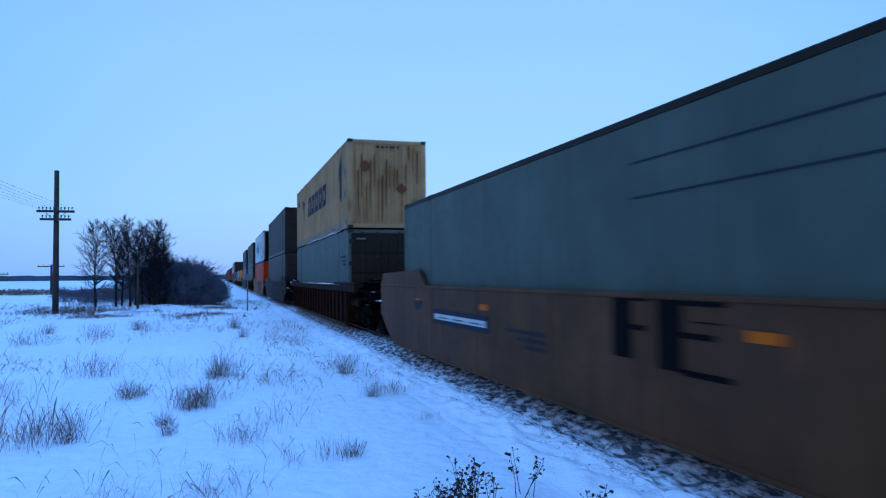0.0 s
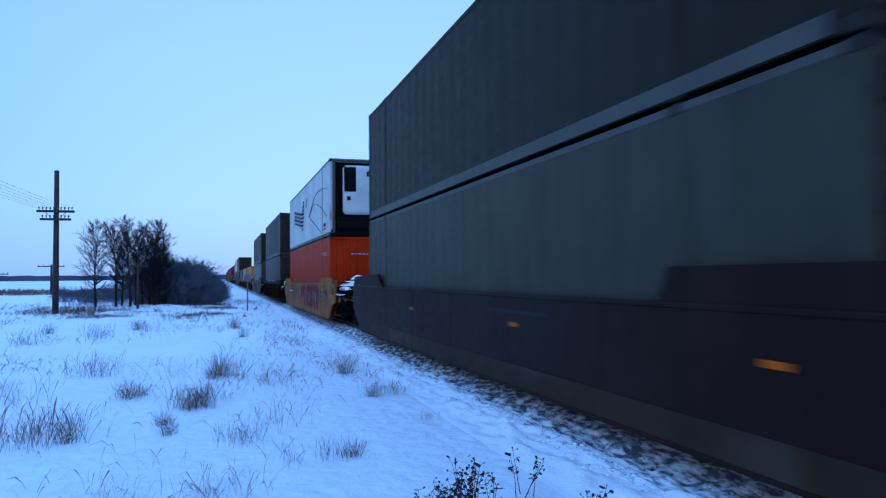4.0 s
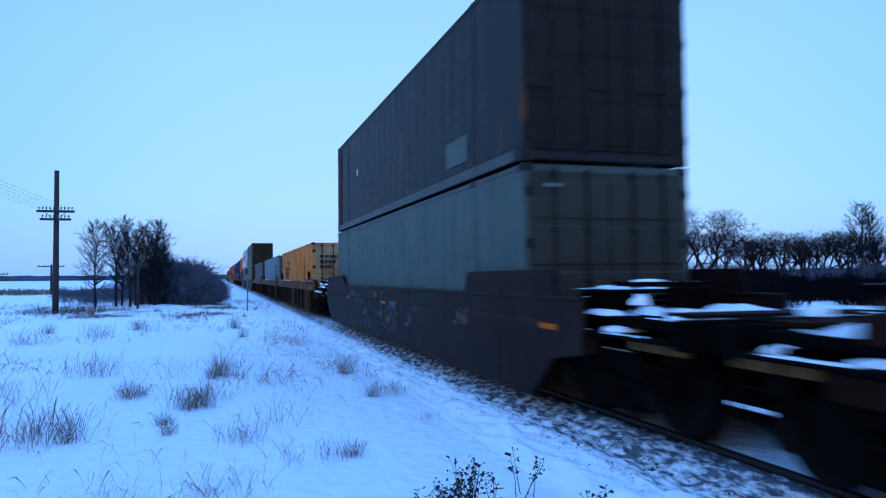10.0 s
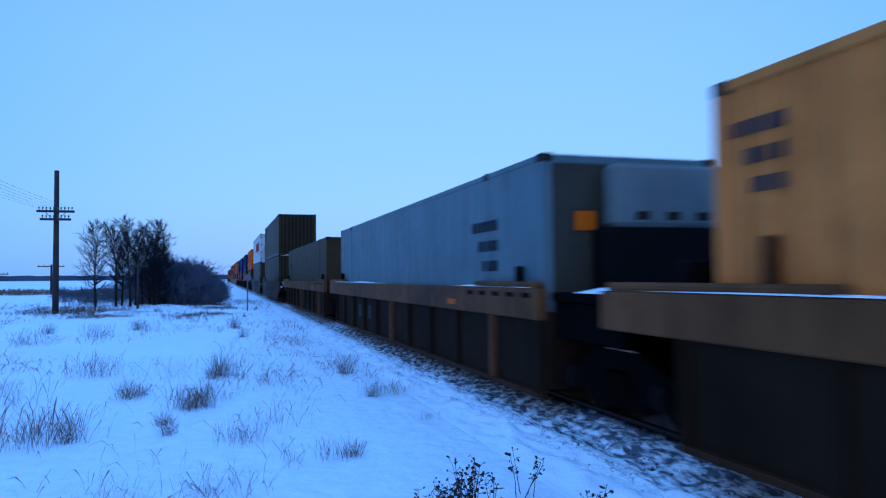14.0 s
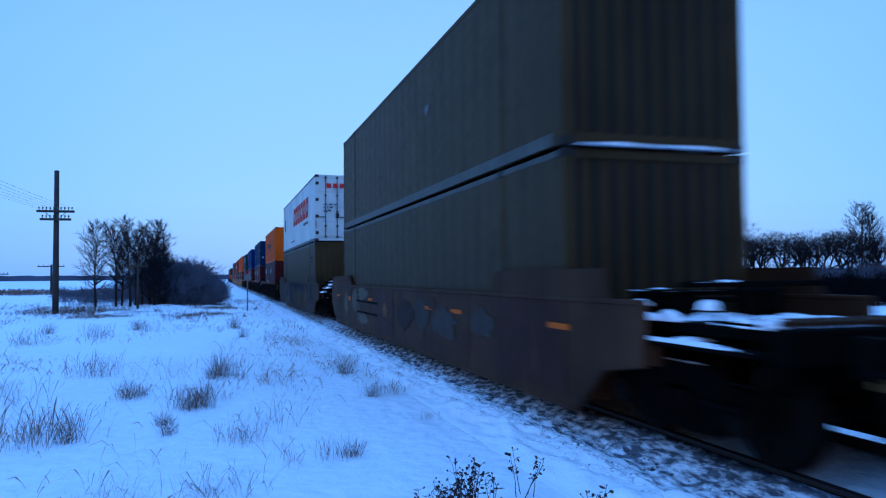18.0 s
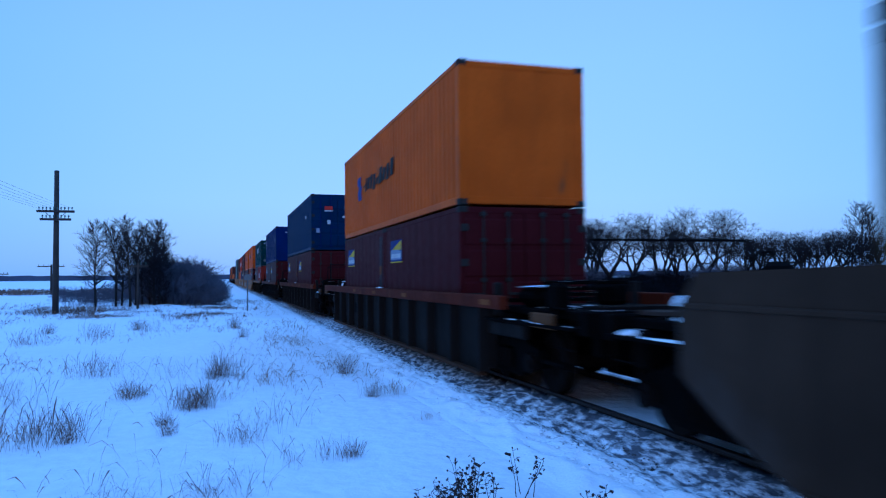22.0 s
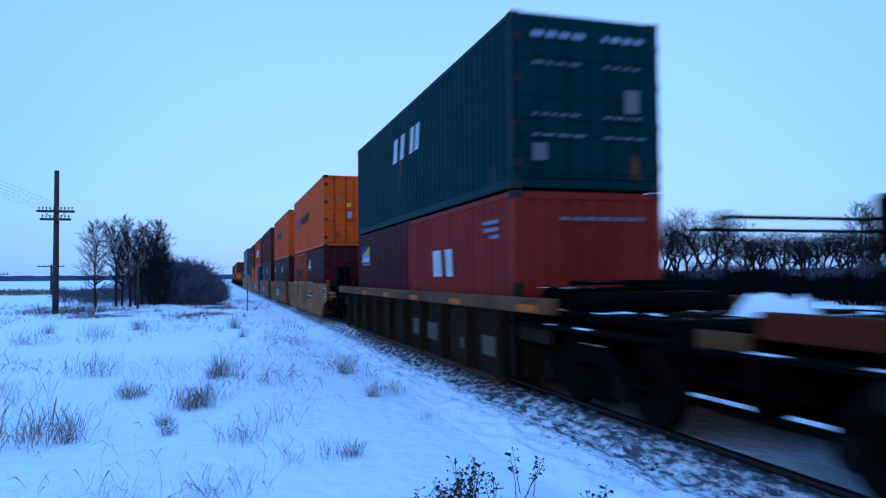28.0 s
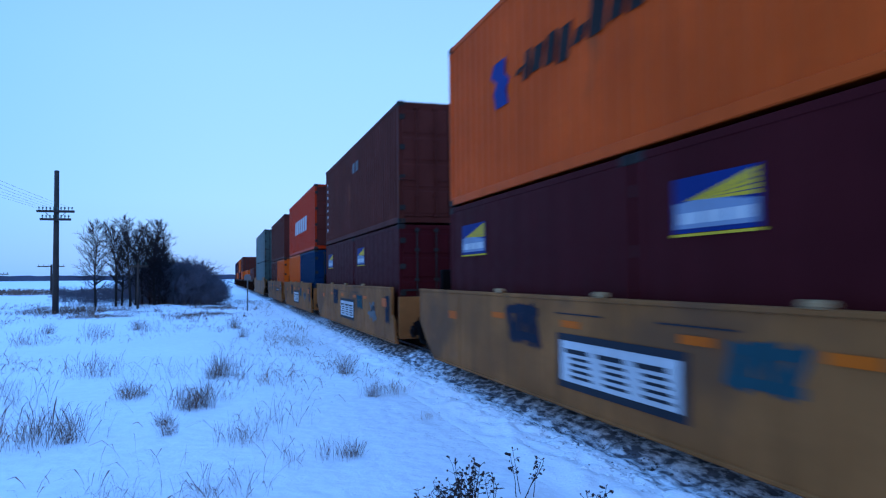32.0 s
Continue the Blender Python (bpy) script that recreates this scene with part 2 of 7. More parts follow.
def ground_height(x, y):
    """Snow surface: wind ripples, a low bank before the left-hand trees, a flat bed under the track."""
    far = 1 - smooth(40, 140, math.hypot(x, y))
    free = smooth(1.3, 3.2, abs(x - TRACK_X))
    h = GROUND_Z + 0.02 * noise.noise((x * 0.9, y * 0.9, 3.0)) * far + 0.07 * noise.noise((x * 0.22, y * 0.22, 7.0)) * free * far
    h += 0.014 * noise.noise((x * 4.0, y * 2.2, 1.0)) * far
    broken = smooth(24, 33, y) * (1 - smooth(60, 90, y)) * smooth(3.0, 1.5, x)
    h += broken * (0.10 * noise.noise((x * 0.8, y * 0.45, 17.0)) + 0.07 * noise.noise((x * 2.1, y * 1.1, 19.0)))
    h += 0.24 * smooth(42.6, 45.5, y) * (1 - smooth(47, 58, y)) * smooth(1.5, -3, x) * (0.8 + 0.5 * noise.noise((x * 0.3, y * 0.3, 0.0)))
    h += 0.05 * smooth(0.6, 0.1, abs(x - 3.35)) * (0.6 + noise.noise((x * 2.5, y * 1.3, 5.0)))
    h += 0.048 * smooth(2.6, 3.2, x) * (1 - smooth(3.9, 4.1, x)) * (noise.noise((x * 4.5, y * 2.6, 11.0)) + 0.5 * noise.noise((x * 9.0, y * 6.0, 13.0))) * far
    h -= 0.07 * smooth(4.10, 4.20, x) * (1 - smooth(4.3, 4.4, x))
    h += 0.115 * smooth(0.80, 0.70, abs(x - TRACK_X)) + 0.08 * smooth(0.70, 0.80, x - TRACK_X) * (1 - smooth(1.5, 2.4, x - TRACK_X))
    return h


def graded(lo, hi, fine_lo, fine_hi, step, grow=1.16):
    xs, x, s = [], fine_lo, step
    while x < fine_hi:
        xs.append(x)
        x += step
    up, x = [fine_hi], fine_hi
    while x < hi:
        s *= grow
        x += s
        up.append(min(x, hi))
    down, x, s = [], fine_lo, step
    while x > lo:
        s *= grow
        x -= s
        down.append(max(x, lo))
    return down[::-1] + xs + up


def build_ground():
    xs = graded(-3500, 3500, -6.0, 8.0, 0.09, 1.10)
    ys = graded(-3500, 4200, 3.0, 22.0, 0.11, 1.07)
    vs = [(x, y, ground_height(x, y) - 0.07 * smooth(2.78, 3.0, x) * (1 - smooth(4.25, 4.4, x)) * (1 - smooth(180, 200, y))) for y in ys for x in xs]
    w = len(xs)
    fs = [(j * w + i, j * w + i + 1, (j + 1) * w + i + 1, (j + 1) * w + i) for j in range(len(ys) - 1) for i in range(w - 1)]
    me = bpy.data.meshes.new("ground")
    me.from_pydata(vs, [], fs)
    me.materials.append(SNOW)
    me.shade_smooth()
    tagged(new("ground", me), "snow-covered flat prairie beside the railway track", "ground", kind="structure")


build_ground()


def build_track():
    for side in (-1, 1):
        x = TRACK_X + side * 0.755
        g = Geo()
        prof = [(-0.07, -0.175), (0.07, -0.175), (0.07, -0.155), (0.012, -0.135), (0.012, -0.045), (0.036, -0.035), (0.036, -0.004), (0.030, 0.0),
                (-0.030, 0.0), (-0.036, -0.004), (-0.036, -0.035), (-0.012, -0.045), (-0.012, -0.135), (-0.07, -0.155)]
        g.prism([(x + a, b) for a, b in prof], -120, 900, "y")
        tagged(new("rail", g.mesh("rail", RAIL)), "rusty steel railway rail lying in snow", "rail", group="track rails", kind="structure")
    tie = Geo().box(-1.3, 1.3, -0.11, 0.11, -0.36, -0.178, 0.012).mesh("tie", TIE_WOOD)
    track = tagged(new("railway_ties"), "dark wooden railway ties half buried in snow", "railway ties", kind="structure")
    for i in range(130):
        t = new("tie", tie)
        t.parent = track
        t.location = (TRACK_X + random.uniform(-0.03, 0.03), -8 + i * 0.56 + random.uniform(-0.02, 0.02), -0.06 + random.uniform(-0.02, 0.022))
    xs = [2.66, 2.70, 2.78] + [2.82 + 0.032 * i for i in range(39)] + [4.10, 4.18, 4.25, 4.33, 4.425, 4.43]
    ys = graded(-30, 200, 3.0, 24.0, 0.055, 1.05)
    vs = []
    for y in ys:
        wave = 0.07 * noise.noise((1.0, y * 0.8, 0.0)) + 0.04 * noise.noise((4.0, y * 3.0, 0.0))
        for x in xs:
            if x >= 4.4:
                z = -0.050 + 0.012 * noise.noise((y * 2.0, 3.0, 0.0)) if x < 4.428 else -0.25
            else:
                z = ground_height(min(x, 4.05), y)
                z = z + (max(-0.070, z) - z) * smooth(3.85, 4.33, x)
                lump = noise.noise((x * 7.0, y * 3.4, 2.0)) + 0.6 * noise.noise((x * 17.0, y * 9.0, 4.0))
                z += 0.026 * lump * smooth(2.95, 3.5, x + wave) + 0.003
                z -= 0.016 * smooth(2.86, 2.66, x) + 0.035 * smooth(3.5, 3.85, x + wave)
            vs.append((x, y, z))
    w = len(xs)
    me = bpy.data.meshes.new("ballast_shoulder")
    me.from_pydata(vs, [], [(j * w + i, j * w + i + 1, (j + 1) * w + i + 1, (j + 1) * w + i) for j in range(len(ys) - 1) for i in range(w - 1)])
    me.materials.append(SHOULDER)
    me.shade_smooth()
    tagged(new("ballast_shoulder", me), "dark gravel ballast shoulder under wind-thinned snow", "ballast", kind="structure")
    rng = random.Random(5)
    g = Geo()
    for i in range(5200):
        y = 2.5 + 60 * rng.random() ** 1.7
        x = rng.choice((4.05 - abs(rng.gauss(0, 0.26)), 4.05 - abs(rng.gauss(0, 0.45)), 4.0 - abs(rng.gauss(0, 0.4)), rng.uniform(3.98, 4.4)))
        if x < 3.96 and noise.noise((x * 4.0, y * 1.6, 21.0)) + 0.5 * noise.noise((x * 11.0, y * 6.0, 2.0)) < 0.16:
            continue
        s = rng.uniform(0.004, 0.012) * (1 + 0.012 * y)
        z = ground_height(min(x, 4.05), y) + 0.004
        k = [rng.uniform(0.6, 1.2) for _ in range(6)]
        vs = [(x - s * k[0], y, z), (x + s * k[1], y, z), (x, y - s * k[2] * 1.7, z), (x, y + s * k[3] * 1.7, z), (x, y, z - s * 0.6), (x + s * 0.2, y, z + s * k[4] * 0.8)]
        g.add(vs, [(0, 2, 5), (2, 1, 5), (1, 3, 5), (3, 0, 5), (2, 0, 4), (1, 2, 4), (3, 1, 4), (0, 3, 4)])
    tagged(new("ballast_stones", g.mesh("ballast_stones", STONE)), "loose crushed ballast stones along the snow edge", "gravel", kind="stuff")
    g = Geo()
    for i in range(900):
        y = 4 + 40 * rng.random() ** 1.6
        x = 3.62 - abs(rng.gauss(0, 0.30))
        s = rng.uniform(0.010, 0.034)
        z = ground_height(x, y) + 0.004
        vs = []
        for a in range(6):
            r = s * rng.uniform(0.6, 1.3)
            vs.append((x + r * math.cos(a), y + r * math.sin(a) * 1.4, z - 0.004))
        vs.append((x, y, z + s * rng.uniform(0.18, 0.4)))
        g.add(vs, [(a, (a + 1) % 6, 6) for a in range(6)])
    tagged(new("snow_clods", g.mesh("snow_clods", SNOW_HEAP)), "broken snow clods thrown along the track edge", "snow", kind="stuff")


build_track()


# ---------------------------------------------------------------- plants
def leader_tree(seed, height, trunk_r, width, bark, low=0.22, count=46, label="", dense=1.0):
    """Leafless tree with one straight leader and an oval crown of rising side limbs that end in fine twigs."""
    rng = random.Random(seed)
    tr, cr = Geo(), Geo()

    def shoot(p, d, length, r, left):
        k = 4
        for i in range(k):
            d = (d + Vector((rng.gauss(0, 0.10), rng.gauss(0, 0.10), rng.gauss(0.06, 0.06)))).normalized()
            q = p + d * (length / k)
            r2 = max(0.006, r * 0.80)
            (tr if r > 0.022 else cr).tube(p, q, max(0.007, r), r2, 5 if r > 0.022 else 3)
            p, r = q, r2
            if left:
                for _ in range(2 if rng.random() < 0.6 * dense else 1):
                    side = d.orthogonal().normalized()
                    a = rng.uniform(0, 6.283)
                    side = side * math.cos(a) + d.cross(side) * math.sin(a)
                    shoot(p, (d + side * rng.uniform(0.55, 0.95) + Vector((0, 0, 0.15))).normalized(), length * rng.uniform(0.35, 0.55), r * 0.55, left - 1)

    spine, p, d = [], Vector((0, 0, -0.3)), Vector((rng.gauss(0, 0.03), rng.gauss(0, 0.03), 1)).normalized()
    n = 14
    for k in range(n + 1):
        spine.append(p.copy())
        d = (d + Vector((rng.gauss(0, 0.035), rng.gauss(0, 0.035), 0.05))).normalized()
        p = p + d * ((height + 0.3) / n)
    for k in range(n):
        tr.tube(spine[k], spine[k + 1], max(0.012, trunk_r * (1 - k / n) ** 0.8), max(0.010, trunk_r * (1 - (k + 1) / n) ** 0.8), 7)
    for i in range(count):
        f = low + (0.98 - low) * (i + rng.random()) / count
        k = min(n - 1, int(f * n))
        q = spine[k].lerp(spine[k + 1], f * n - k)
        g = (f - low) / (1 - low)
        reach = width * (0.45 + 1.5 * g * (1 - g) ** 0.6) * rng.uniform(0.65, 1.05) * (1 - 0.55 * g)
        a = i * 2.4 + rng.gauss(0, 0.4)
        shoot(q, Vector((math.cos(a), math.sin(a), 0.55 + 0.7 * g)).normalized(), reach, trunk_r * (1 - f) * 0.42 + 0.008, 2)
    top = new("bare_tree")
    part("trunk", tr.mesh("trunk", bark), top)
    part("crown", cr.mesh("crown", TWIG), top, "leafless twig crown")
    return tagged(top, label, "tree")


def brush_clump(seed, height, width, count, mat, label, thick=0.020, fine=0.007):
    """Domed shrub: many stems that lean outwards and fork into fine twigs."""
    rng = random.Random(seed)
    g = Geo()

    def stem(p, d, length, r, left):
        for k in range(2):
            d = (d + Vector((rng.gauss(0, 0.16), rng.gauss(0, 0.16), rng.gauss(0.03, 0.10)))).normalized()
            q = p + d * (length / 2)
            r2 = max(fine, r * 0.82)
            g.tube(p, q, max(fine, r), r2, 3)
            p, r = q, r2
        if left:
            for _ in range(3 if rng.random() < 0.5 else 2):
                o = Vector((rng.gauss(0, 0.55), rng.gauss(0, 0.55), rng.gauss(0.05, 0.35)))
                stem(p, (d + o).normalized(), length * rng.uniform(0.55, 0.85), r * 0.75, left - 1)

    for i in range(count):
        a, rad = rng.uniform(0, 2 * math.pi), math.sqrt(rng.random())
        p = Vector((0.75 * width * rad * math.cos(a), 0.75 * width * rad * math.sin(a), -0.05))
        d = Vector((0.45 * rad * math.cos(a) + rng.gauss(0, 0.15), 0.45 * rad * math.sin(a) + rng.gauss(0, 0.15), 1)).normalized()
        stem(p, d, height * (1.0 - 0.45 * rad * rad) * rng.uniform(0.26, 0.36), thick, 4)
    k = height / max(v[2] for v in g.v)
    g.v = [(v[0], v[1], v[2] * k) for v in g.v]
    return tagged(new("brush", g.mesh("brush", mat)), label, "bush")


PLACED = set()


def place(kinds, spots, group):
    """Puts the built kinds down: spots are (kind, x, y, scale, turn)."""
    for k, x, y, s, turn in spots:
        at = pose(x, y, ground_height(x, y) - 0.05, 0, 0, turn)
        if kinds[k].name in PLACED:
            tagged(copy_thing(kinds[k], at @ Matrix.Scale(s / kinds[k].scale[0], 4)), group=group)
        else:
            PLACED.add(kinds[k].name)
            kinds[k].matrix_basis = at @ Matrix.Scale(s, 4)
            tagged(kinds[k], group=group)


def forked_tree(seed, height, trunk_r, clear, angle, depth, bark, label, stems=1):
    """Leafless tree whose limbs fork again and again into a domed crown of fine twigs."""
    rng = random.Random(seed)
    tr, cr = Geo(), Geo()

    def limb(p, d, length, r, left):
        for k in range(3):
            d = (d + Vector((rng.gauss(0, 0.085), rng.gauss(0, 0.085), rng.gauss(0.03, 0.06)))).normalized()
            q = p + d * (length / 3)
            r2 = max(0.008, r * 0.93)
            (tr if r > 0.035 else cr).tube(p, q, max(0.0075, r), r2, 6 if r > 0.035 else 3)
            p, r = q, r2
            if left and left < depth - 1 and k < 2 and rng.random() < 0.45:
                side = d.orthogonal().normalized()
                a = rng.uniform(0, 6.283)
                side = side * math.cos(a) + d.cross(side) * math.sin(a)
                limb(p, (d + side * 0.8 + Vector((0, 0, 0.3))).normalized(), length * 0.5, r * 0.5, max(0, left - 2))
        if not left:
            return
        n = 3 if rng.random() < 0.45 else 2
        turn = rng.uniform(0, 6.283)
        for i in range(n):
            side = d.orthogonal().normalized()
            a = turn + 6.283 * i / n + rng.gauss(0, 0.3)
            side = side * math.cos(a) + d.cross(side) * math.sin(a)
            nd = (d + side * math.tan(angle) * rng.uniform(0.65, 1.3) * (1 + 0.09 * (depth - left)) + Vector((0, 0, 0.16 - 0.035 * (depth - left)))).normalized()
            limb(p, nd, length * rng.uniform(0.70, 0.86), r * (0.76 if n == 2 else 0.68), left - 1)

    for s in range(stems):
        base = Vector((rng.uniform(-0.35, 0.35) * (stems - 1), rng.uniform(-0.35, 0.35) * (stems - 1), -0.3))
        limb(base, Vector((rng.gauss(0, 0.10 * stems), rng.gauss(0, 0.08), 1)).normalized(), height * clear, trunk_r, depth)
    k = height / max(v[2] for v in cr.v)
    for g in (tr, cr):
        g.v = [(v[0] * k, v[1] * k, v[2] * k) for v in g.v]
    top = new("bare_tree")
    part("trunk", tr.mesh("trunk", bark), top)
    part("crown", cr.mesh("crown", TWIG), top, "leafless twig crown")
    return tagged(top, label, "tree")


TREES = [
    leader_tree(11, 5.1, 0.085, 1.75, BARK_PALE, 0.24, 50, "slender leafless poplar at the edge of a snowy field", 0.8),
    leader_tree(12, 5.3, 0.095, 1.6, BARK_PALE, 0.34, 46, "tall leafless poplar in a winter bluff", 0.9),
    leader_tree(13, 5.2, 0.10, 1.7, BARK, 0.10, 54, "leafless tree with a dense dark twig crown", 1.5),
    forked_tree(14, 8.4, 0.26, 0.20, 0.50, 7, BARK, stems=2, label="spreading leafless cottonwood with crooked limbs"),
    forked_tree(15, 8.4, 0.30, 0.22, 0.54, 8, BARK, label="round-crowned leafless tree behind the track"),
    forked_tree(17, 8.4, 0.28, 0.20, 0.58, 8, BARK, label="wide-crowned leafless tree behind the track"),
    forked_tree(19, 8.4, 0.26, 0.24, 0.46, 7, BARK, stems=2, label="upright leafless tree with forked stems behind the track"),
]
left_trees = [(0, -0.148, 47.0, 1.0, 10), (1, -0.125, 47.5, 0.94, 130), (0, -0.118, 48.5, 0.92, 200), (1, -0.108, 47.0, 1.02, 60), (1, -0.101, 48.0, 0.97, 300), (0, -0.094, 49.0, 0.84, 40), 
              (2, -0.0795, 47.0, 1.0, 0), (2, -0.074, 48.5, 0.90, 220), (2, -0.085, 49.5, 0.80, 20), (2, -0.069, 50.0, 0.74, 250)]
left_trees = [(k, r * y, y, s * 0.95, a) for k, r, y, s, a in left_trees]
place(TREES, left_trees, "bluff of trees beside the line")
right_trees = []
rr = random.Random(21)
for i, (ratio, y, high) in enumerate(((0.40, 84, 7.8), (0.435, 82, 8.6), (0.47, 80, 7.6), (0.505, 76, 8.2), (0.545, 72, 7.6), (0.576, 70, 8.2), (0.615, 74, 7.4), (0.653, 68, 8.3), (0.70, 72, 7.2), (0.745, 66, 8.8),
                                      (0.79, 70, 6.8), (0.816, 68, 6.4), (0.85, 66, 6.0), (0.882, 66, 6.5), (0.912, 68, 5.8), (0.942, 66, 6.6), (0.975, 68, 6.2), (1.01, 66, 6.6), (1.045, 66, 6.6), (1.10, 62, 6.0), (1.16, 62, 6.4))):
    right_trees.append(((3, 5, 4, 6)[i % 4], ratio * y, y, high * 1.06 / 8.4, rr.uniform(0, 360)))
right_trees += [(0, 1.07 * 62, 62, 1.75, 15), (1, 1.10 * 63, 63, 1.55, 80), (0, 0.42 * 84, 84, 1.5, 100)]
place(TREES, right_trees, "trees behind the track")

BRUSHES = [brush_clump(31, 3.4, 1.7, 34, BRUSH, "dense dark leafless brush thicket"), brush_clump(32, 2.5, 1.5, 30, BRUSH, "low dark tangle of leafless shrubs"),
           brush_clump(33, 1.1, 0.7, 22, GRASS_DARK, "small brown shrub poking out of snow", 0.010, 0.004),
           brush_clump(34, 2.6, 1.9, 52, SCRUB, "black leafless thicket across the track", 0.03, 0.012)]
spots = []
rb = random.Random(8)
for i in range(92):  # thicket that falls away towards the track
    u = rb.random()
    y = 49 + 22 * rb.random()
    crest = 30 + 18 * min(1.0, u / 0.25) if u < 0.45 else 48 - 42 * ((u - 0.45) / 0.55) ** 1.3
    high = 1.82 + crest / 1291 * y
    spots.append((rb.choice((0, 0, 1)), (-0.088 + 0.084 * u) * y, y, high * rb.uniform(0.72, 1.0) / 3.4, rb.uniform(0, 360)))
for i in range(26):  # low shrubs round the foot of the bluff
    y = rb.uniform(50, 72)
    spots.append((rb.choice((0, 1)), rb.uniform(-0.19, -0.085) * y, y, rb.uniform(0.34, 0.62), rb.uniform(0, 360)))
for i in range(110):
    f = rb.random()
    y = 80 - 20 * f + rb.uniform(-3, 3)
    spots.append((rb.choice((0, 3, 3)), (0.33 + 0.86 * f) * y, y - 4, rb.uniform(0.8, 1.05), rb.uniform(0, 360)))
for i in range(150):  # low scrub that hides the field beyond the track
    f = rb.random()
    y = rb.uniform(31, 46)
    spots.append((3, (0.34 + 1.0 * f) * y, y, rb.uniform(0.58, 0.78), rb.uniform(0, 360)))
for k in range(7):  # taller knot of shrubs
    spots.append((3, (0.80 + 0.02 * k) * 60, 60 + k % 3, 1.25 - 0.12 * abs(k - 3), 50 * k))
for x, y, s in ((-0.5, 50, 1.1), (-1.3, 53, 1.0), (0.5, 46, 0.8), (-3.2, 42.5, 0.6), (-6.2, 41, 0.6), (-7.4, 43.5, 0.7), (1.1, 35, 0.4), (0.6, 27, 0.42), (2.0, 44, 0.5), (-0.2, 60, 1.2)):
    spots.append((2, x, y, s * 0.5, rb.uniform(0, 360)))
place(BRUSHES, spots, "brush along the line")


def blade(g, rng, x, y, z, h, lean, width, head=0.0):
    a = rng.uniform(0, 2 * math.pi)
    dx, dy = math.cos(a) * lean * h, math.sin(a) * lean * h
    pts = [(0, 0, 0), (0.25 * dx, 0.25 * dy, 0.42 * h), (0.62 * dx, 0.62 * dy, 0.78 * h), (1.05 * dx, 1.05 * dy, h * (1 - 0.35 * lean))]
    px, py = -math.sin(a + 1.0), math.cos(a + 1.0)
    vs = []
    for (ox, oy, oz), w in zip(pts, (1.0, 0.9, 0.7 + head, 0.25 + head * 0.6)):
        vs += [(x + ox - px * width * w, y + oy - py * width * w, z + oz), (x + ox + px * width * w, y + oy + py * width * w, z + oz)]
    g.add(vs, [(0, 1, 3, 2), (2, 3, 5, 4), (4, 5, 7, 6)])


def grass_tuft(seed, h, rad, count, mat, label, lean=0.45, head=0.6):
    rng = random.Random(seed)
    g = Geo()
    for i in range(count):
        a, r = rng.uniform(0, 6.28), rad * rng.random()
        blade(g, rng, r * math.cos(a), r * math.sin(a), -0.03, h * rng.uniform(0.45, 1.0), lean * rng.uniform(0.2, 1.5), rng.uniform(0.0012, 0.0024), head if rng.random() < 0.5 else 0)
    return tagged(new("grass_tuft", g.mesh("grass_tuft", mat)), label, "grass tuft")


TUFTS = [grass_tuft(41, 0.54, 0.20, 125, GRASS_DARK, "thick clump of dry brown grass standing in snow", 0.46, 1.3),
         grass_tuft(42, 0.54, 0.46, 110, GRASS_DARK, "loose spray of withered grass stems in snow", 0.45, 1.5),
         grass_tuft(43, 0.40, 0.34, 60, GRASS, "thin tuft of straw-coloured grass in snow", 0.9, 1.8),
         grass_tuft(44, 0.62, 0.60, 46, GRASS_DARK, "few long nodding grass stalks in snow", 0.72, 1.6)]
tuft_spots = [(0, -1.34, 12.1, 0.85), (2, -1.3, 12.0, 0.9), (0, -1.16, 12.25, 0.55), (0, 0.02, 14.26, 1.15), (0, -0.14, 13.9, 0.7), (1, 0.1, 14.0, 1.0), (0, 2.31, 14.0, 1.05), (0, -1.65, 9.25, 0.66), (0, -0.58, 9.2, 0.62), (0, -0.66, 9.75, 0.55),
              (0, -0.24, 10.94, 1.0), (0, -0.42, 10.8, 0.85), (1, -0.36, 11.0, 1.0), (2, -0.05, 11.5, 1.0), (0, 0.51, 27.8, 1.2), (1, -1.99, 9.3, 1.15), (3, -2.1, 9.5, 1.0), (1, -1.9, 9.9, 0.95), (3, -1.7, 9.4, 0.85), (2, -2.3, 9.2, 1.1),
              (1, -2.24, 14.9, 1.15), (3, -2.0, 14.6, 0.9), (1, 2.33, 11.0, 0.72), (2, 2.62, 11.2, 0.8), (0, 2.2, 10.95, 0.5), (0, 1.33, 7.56, 0.52), (1, 1.2, 7.6, 0.62), (1, 0.23, 8.5, 0.66), (3, 0.35, 8.7, 0.7), (3, -0.07, 6.46, 0.72),
              (3, 0.1, 6.7, 0.66), (2, -0.1, 6.6, 0.6), (3, -0.96, 6.76, 0.5), (3, -0.66, 6.71, 0.45), (3, 0.71, 7.52, 0.62), (2, 2.56, 9.14, 0.5), (2, 2.01, 19.5, 1.2), (2, 0.82, 13.0, 1.1), (1, -5.18, 23.0, 1.2), (1, -3.75, 25.5, 1.2),
              (0, -2.81, 28.4, 1.0), (1, -2.5, 28.0, 1.1), (3, -2.82, 11.9, 1.0), (2, 1.52, 22.6, 1.2), (3, -2.96, 11.9, 0.9), (3, 0.37, 13.65, 1.0), (3, 0.67, 9.35, 0.8), (3, -0.81, 14.1, 1.0), (0, 0.7, 23.5, 0.9), (0, -5.4, 27, 1.0)]
place(TUFTS, [(k, x, y, s, (i * 77) % 360) for i, (k, x, y, s) in enumerate(tuft_spots)], "grass tufts in the snow")


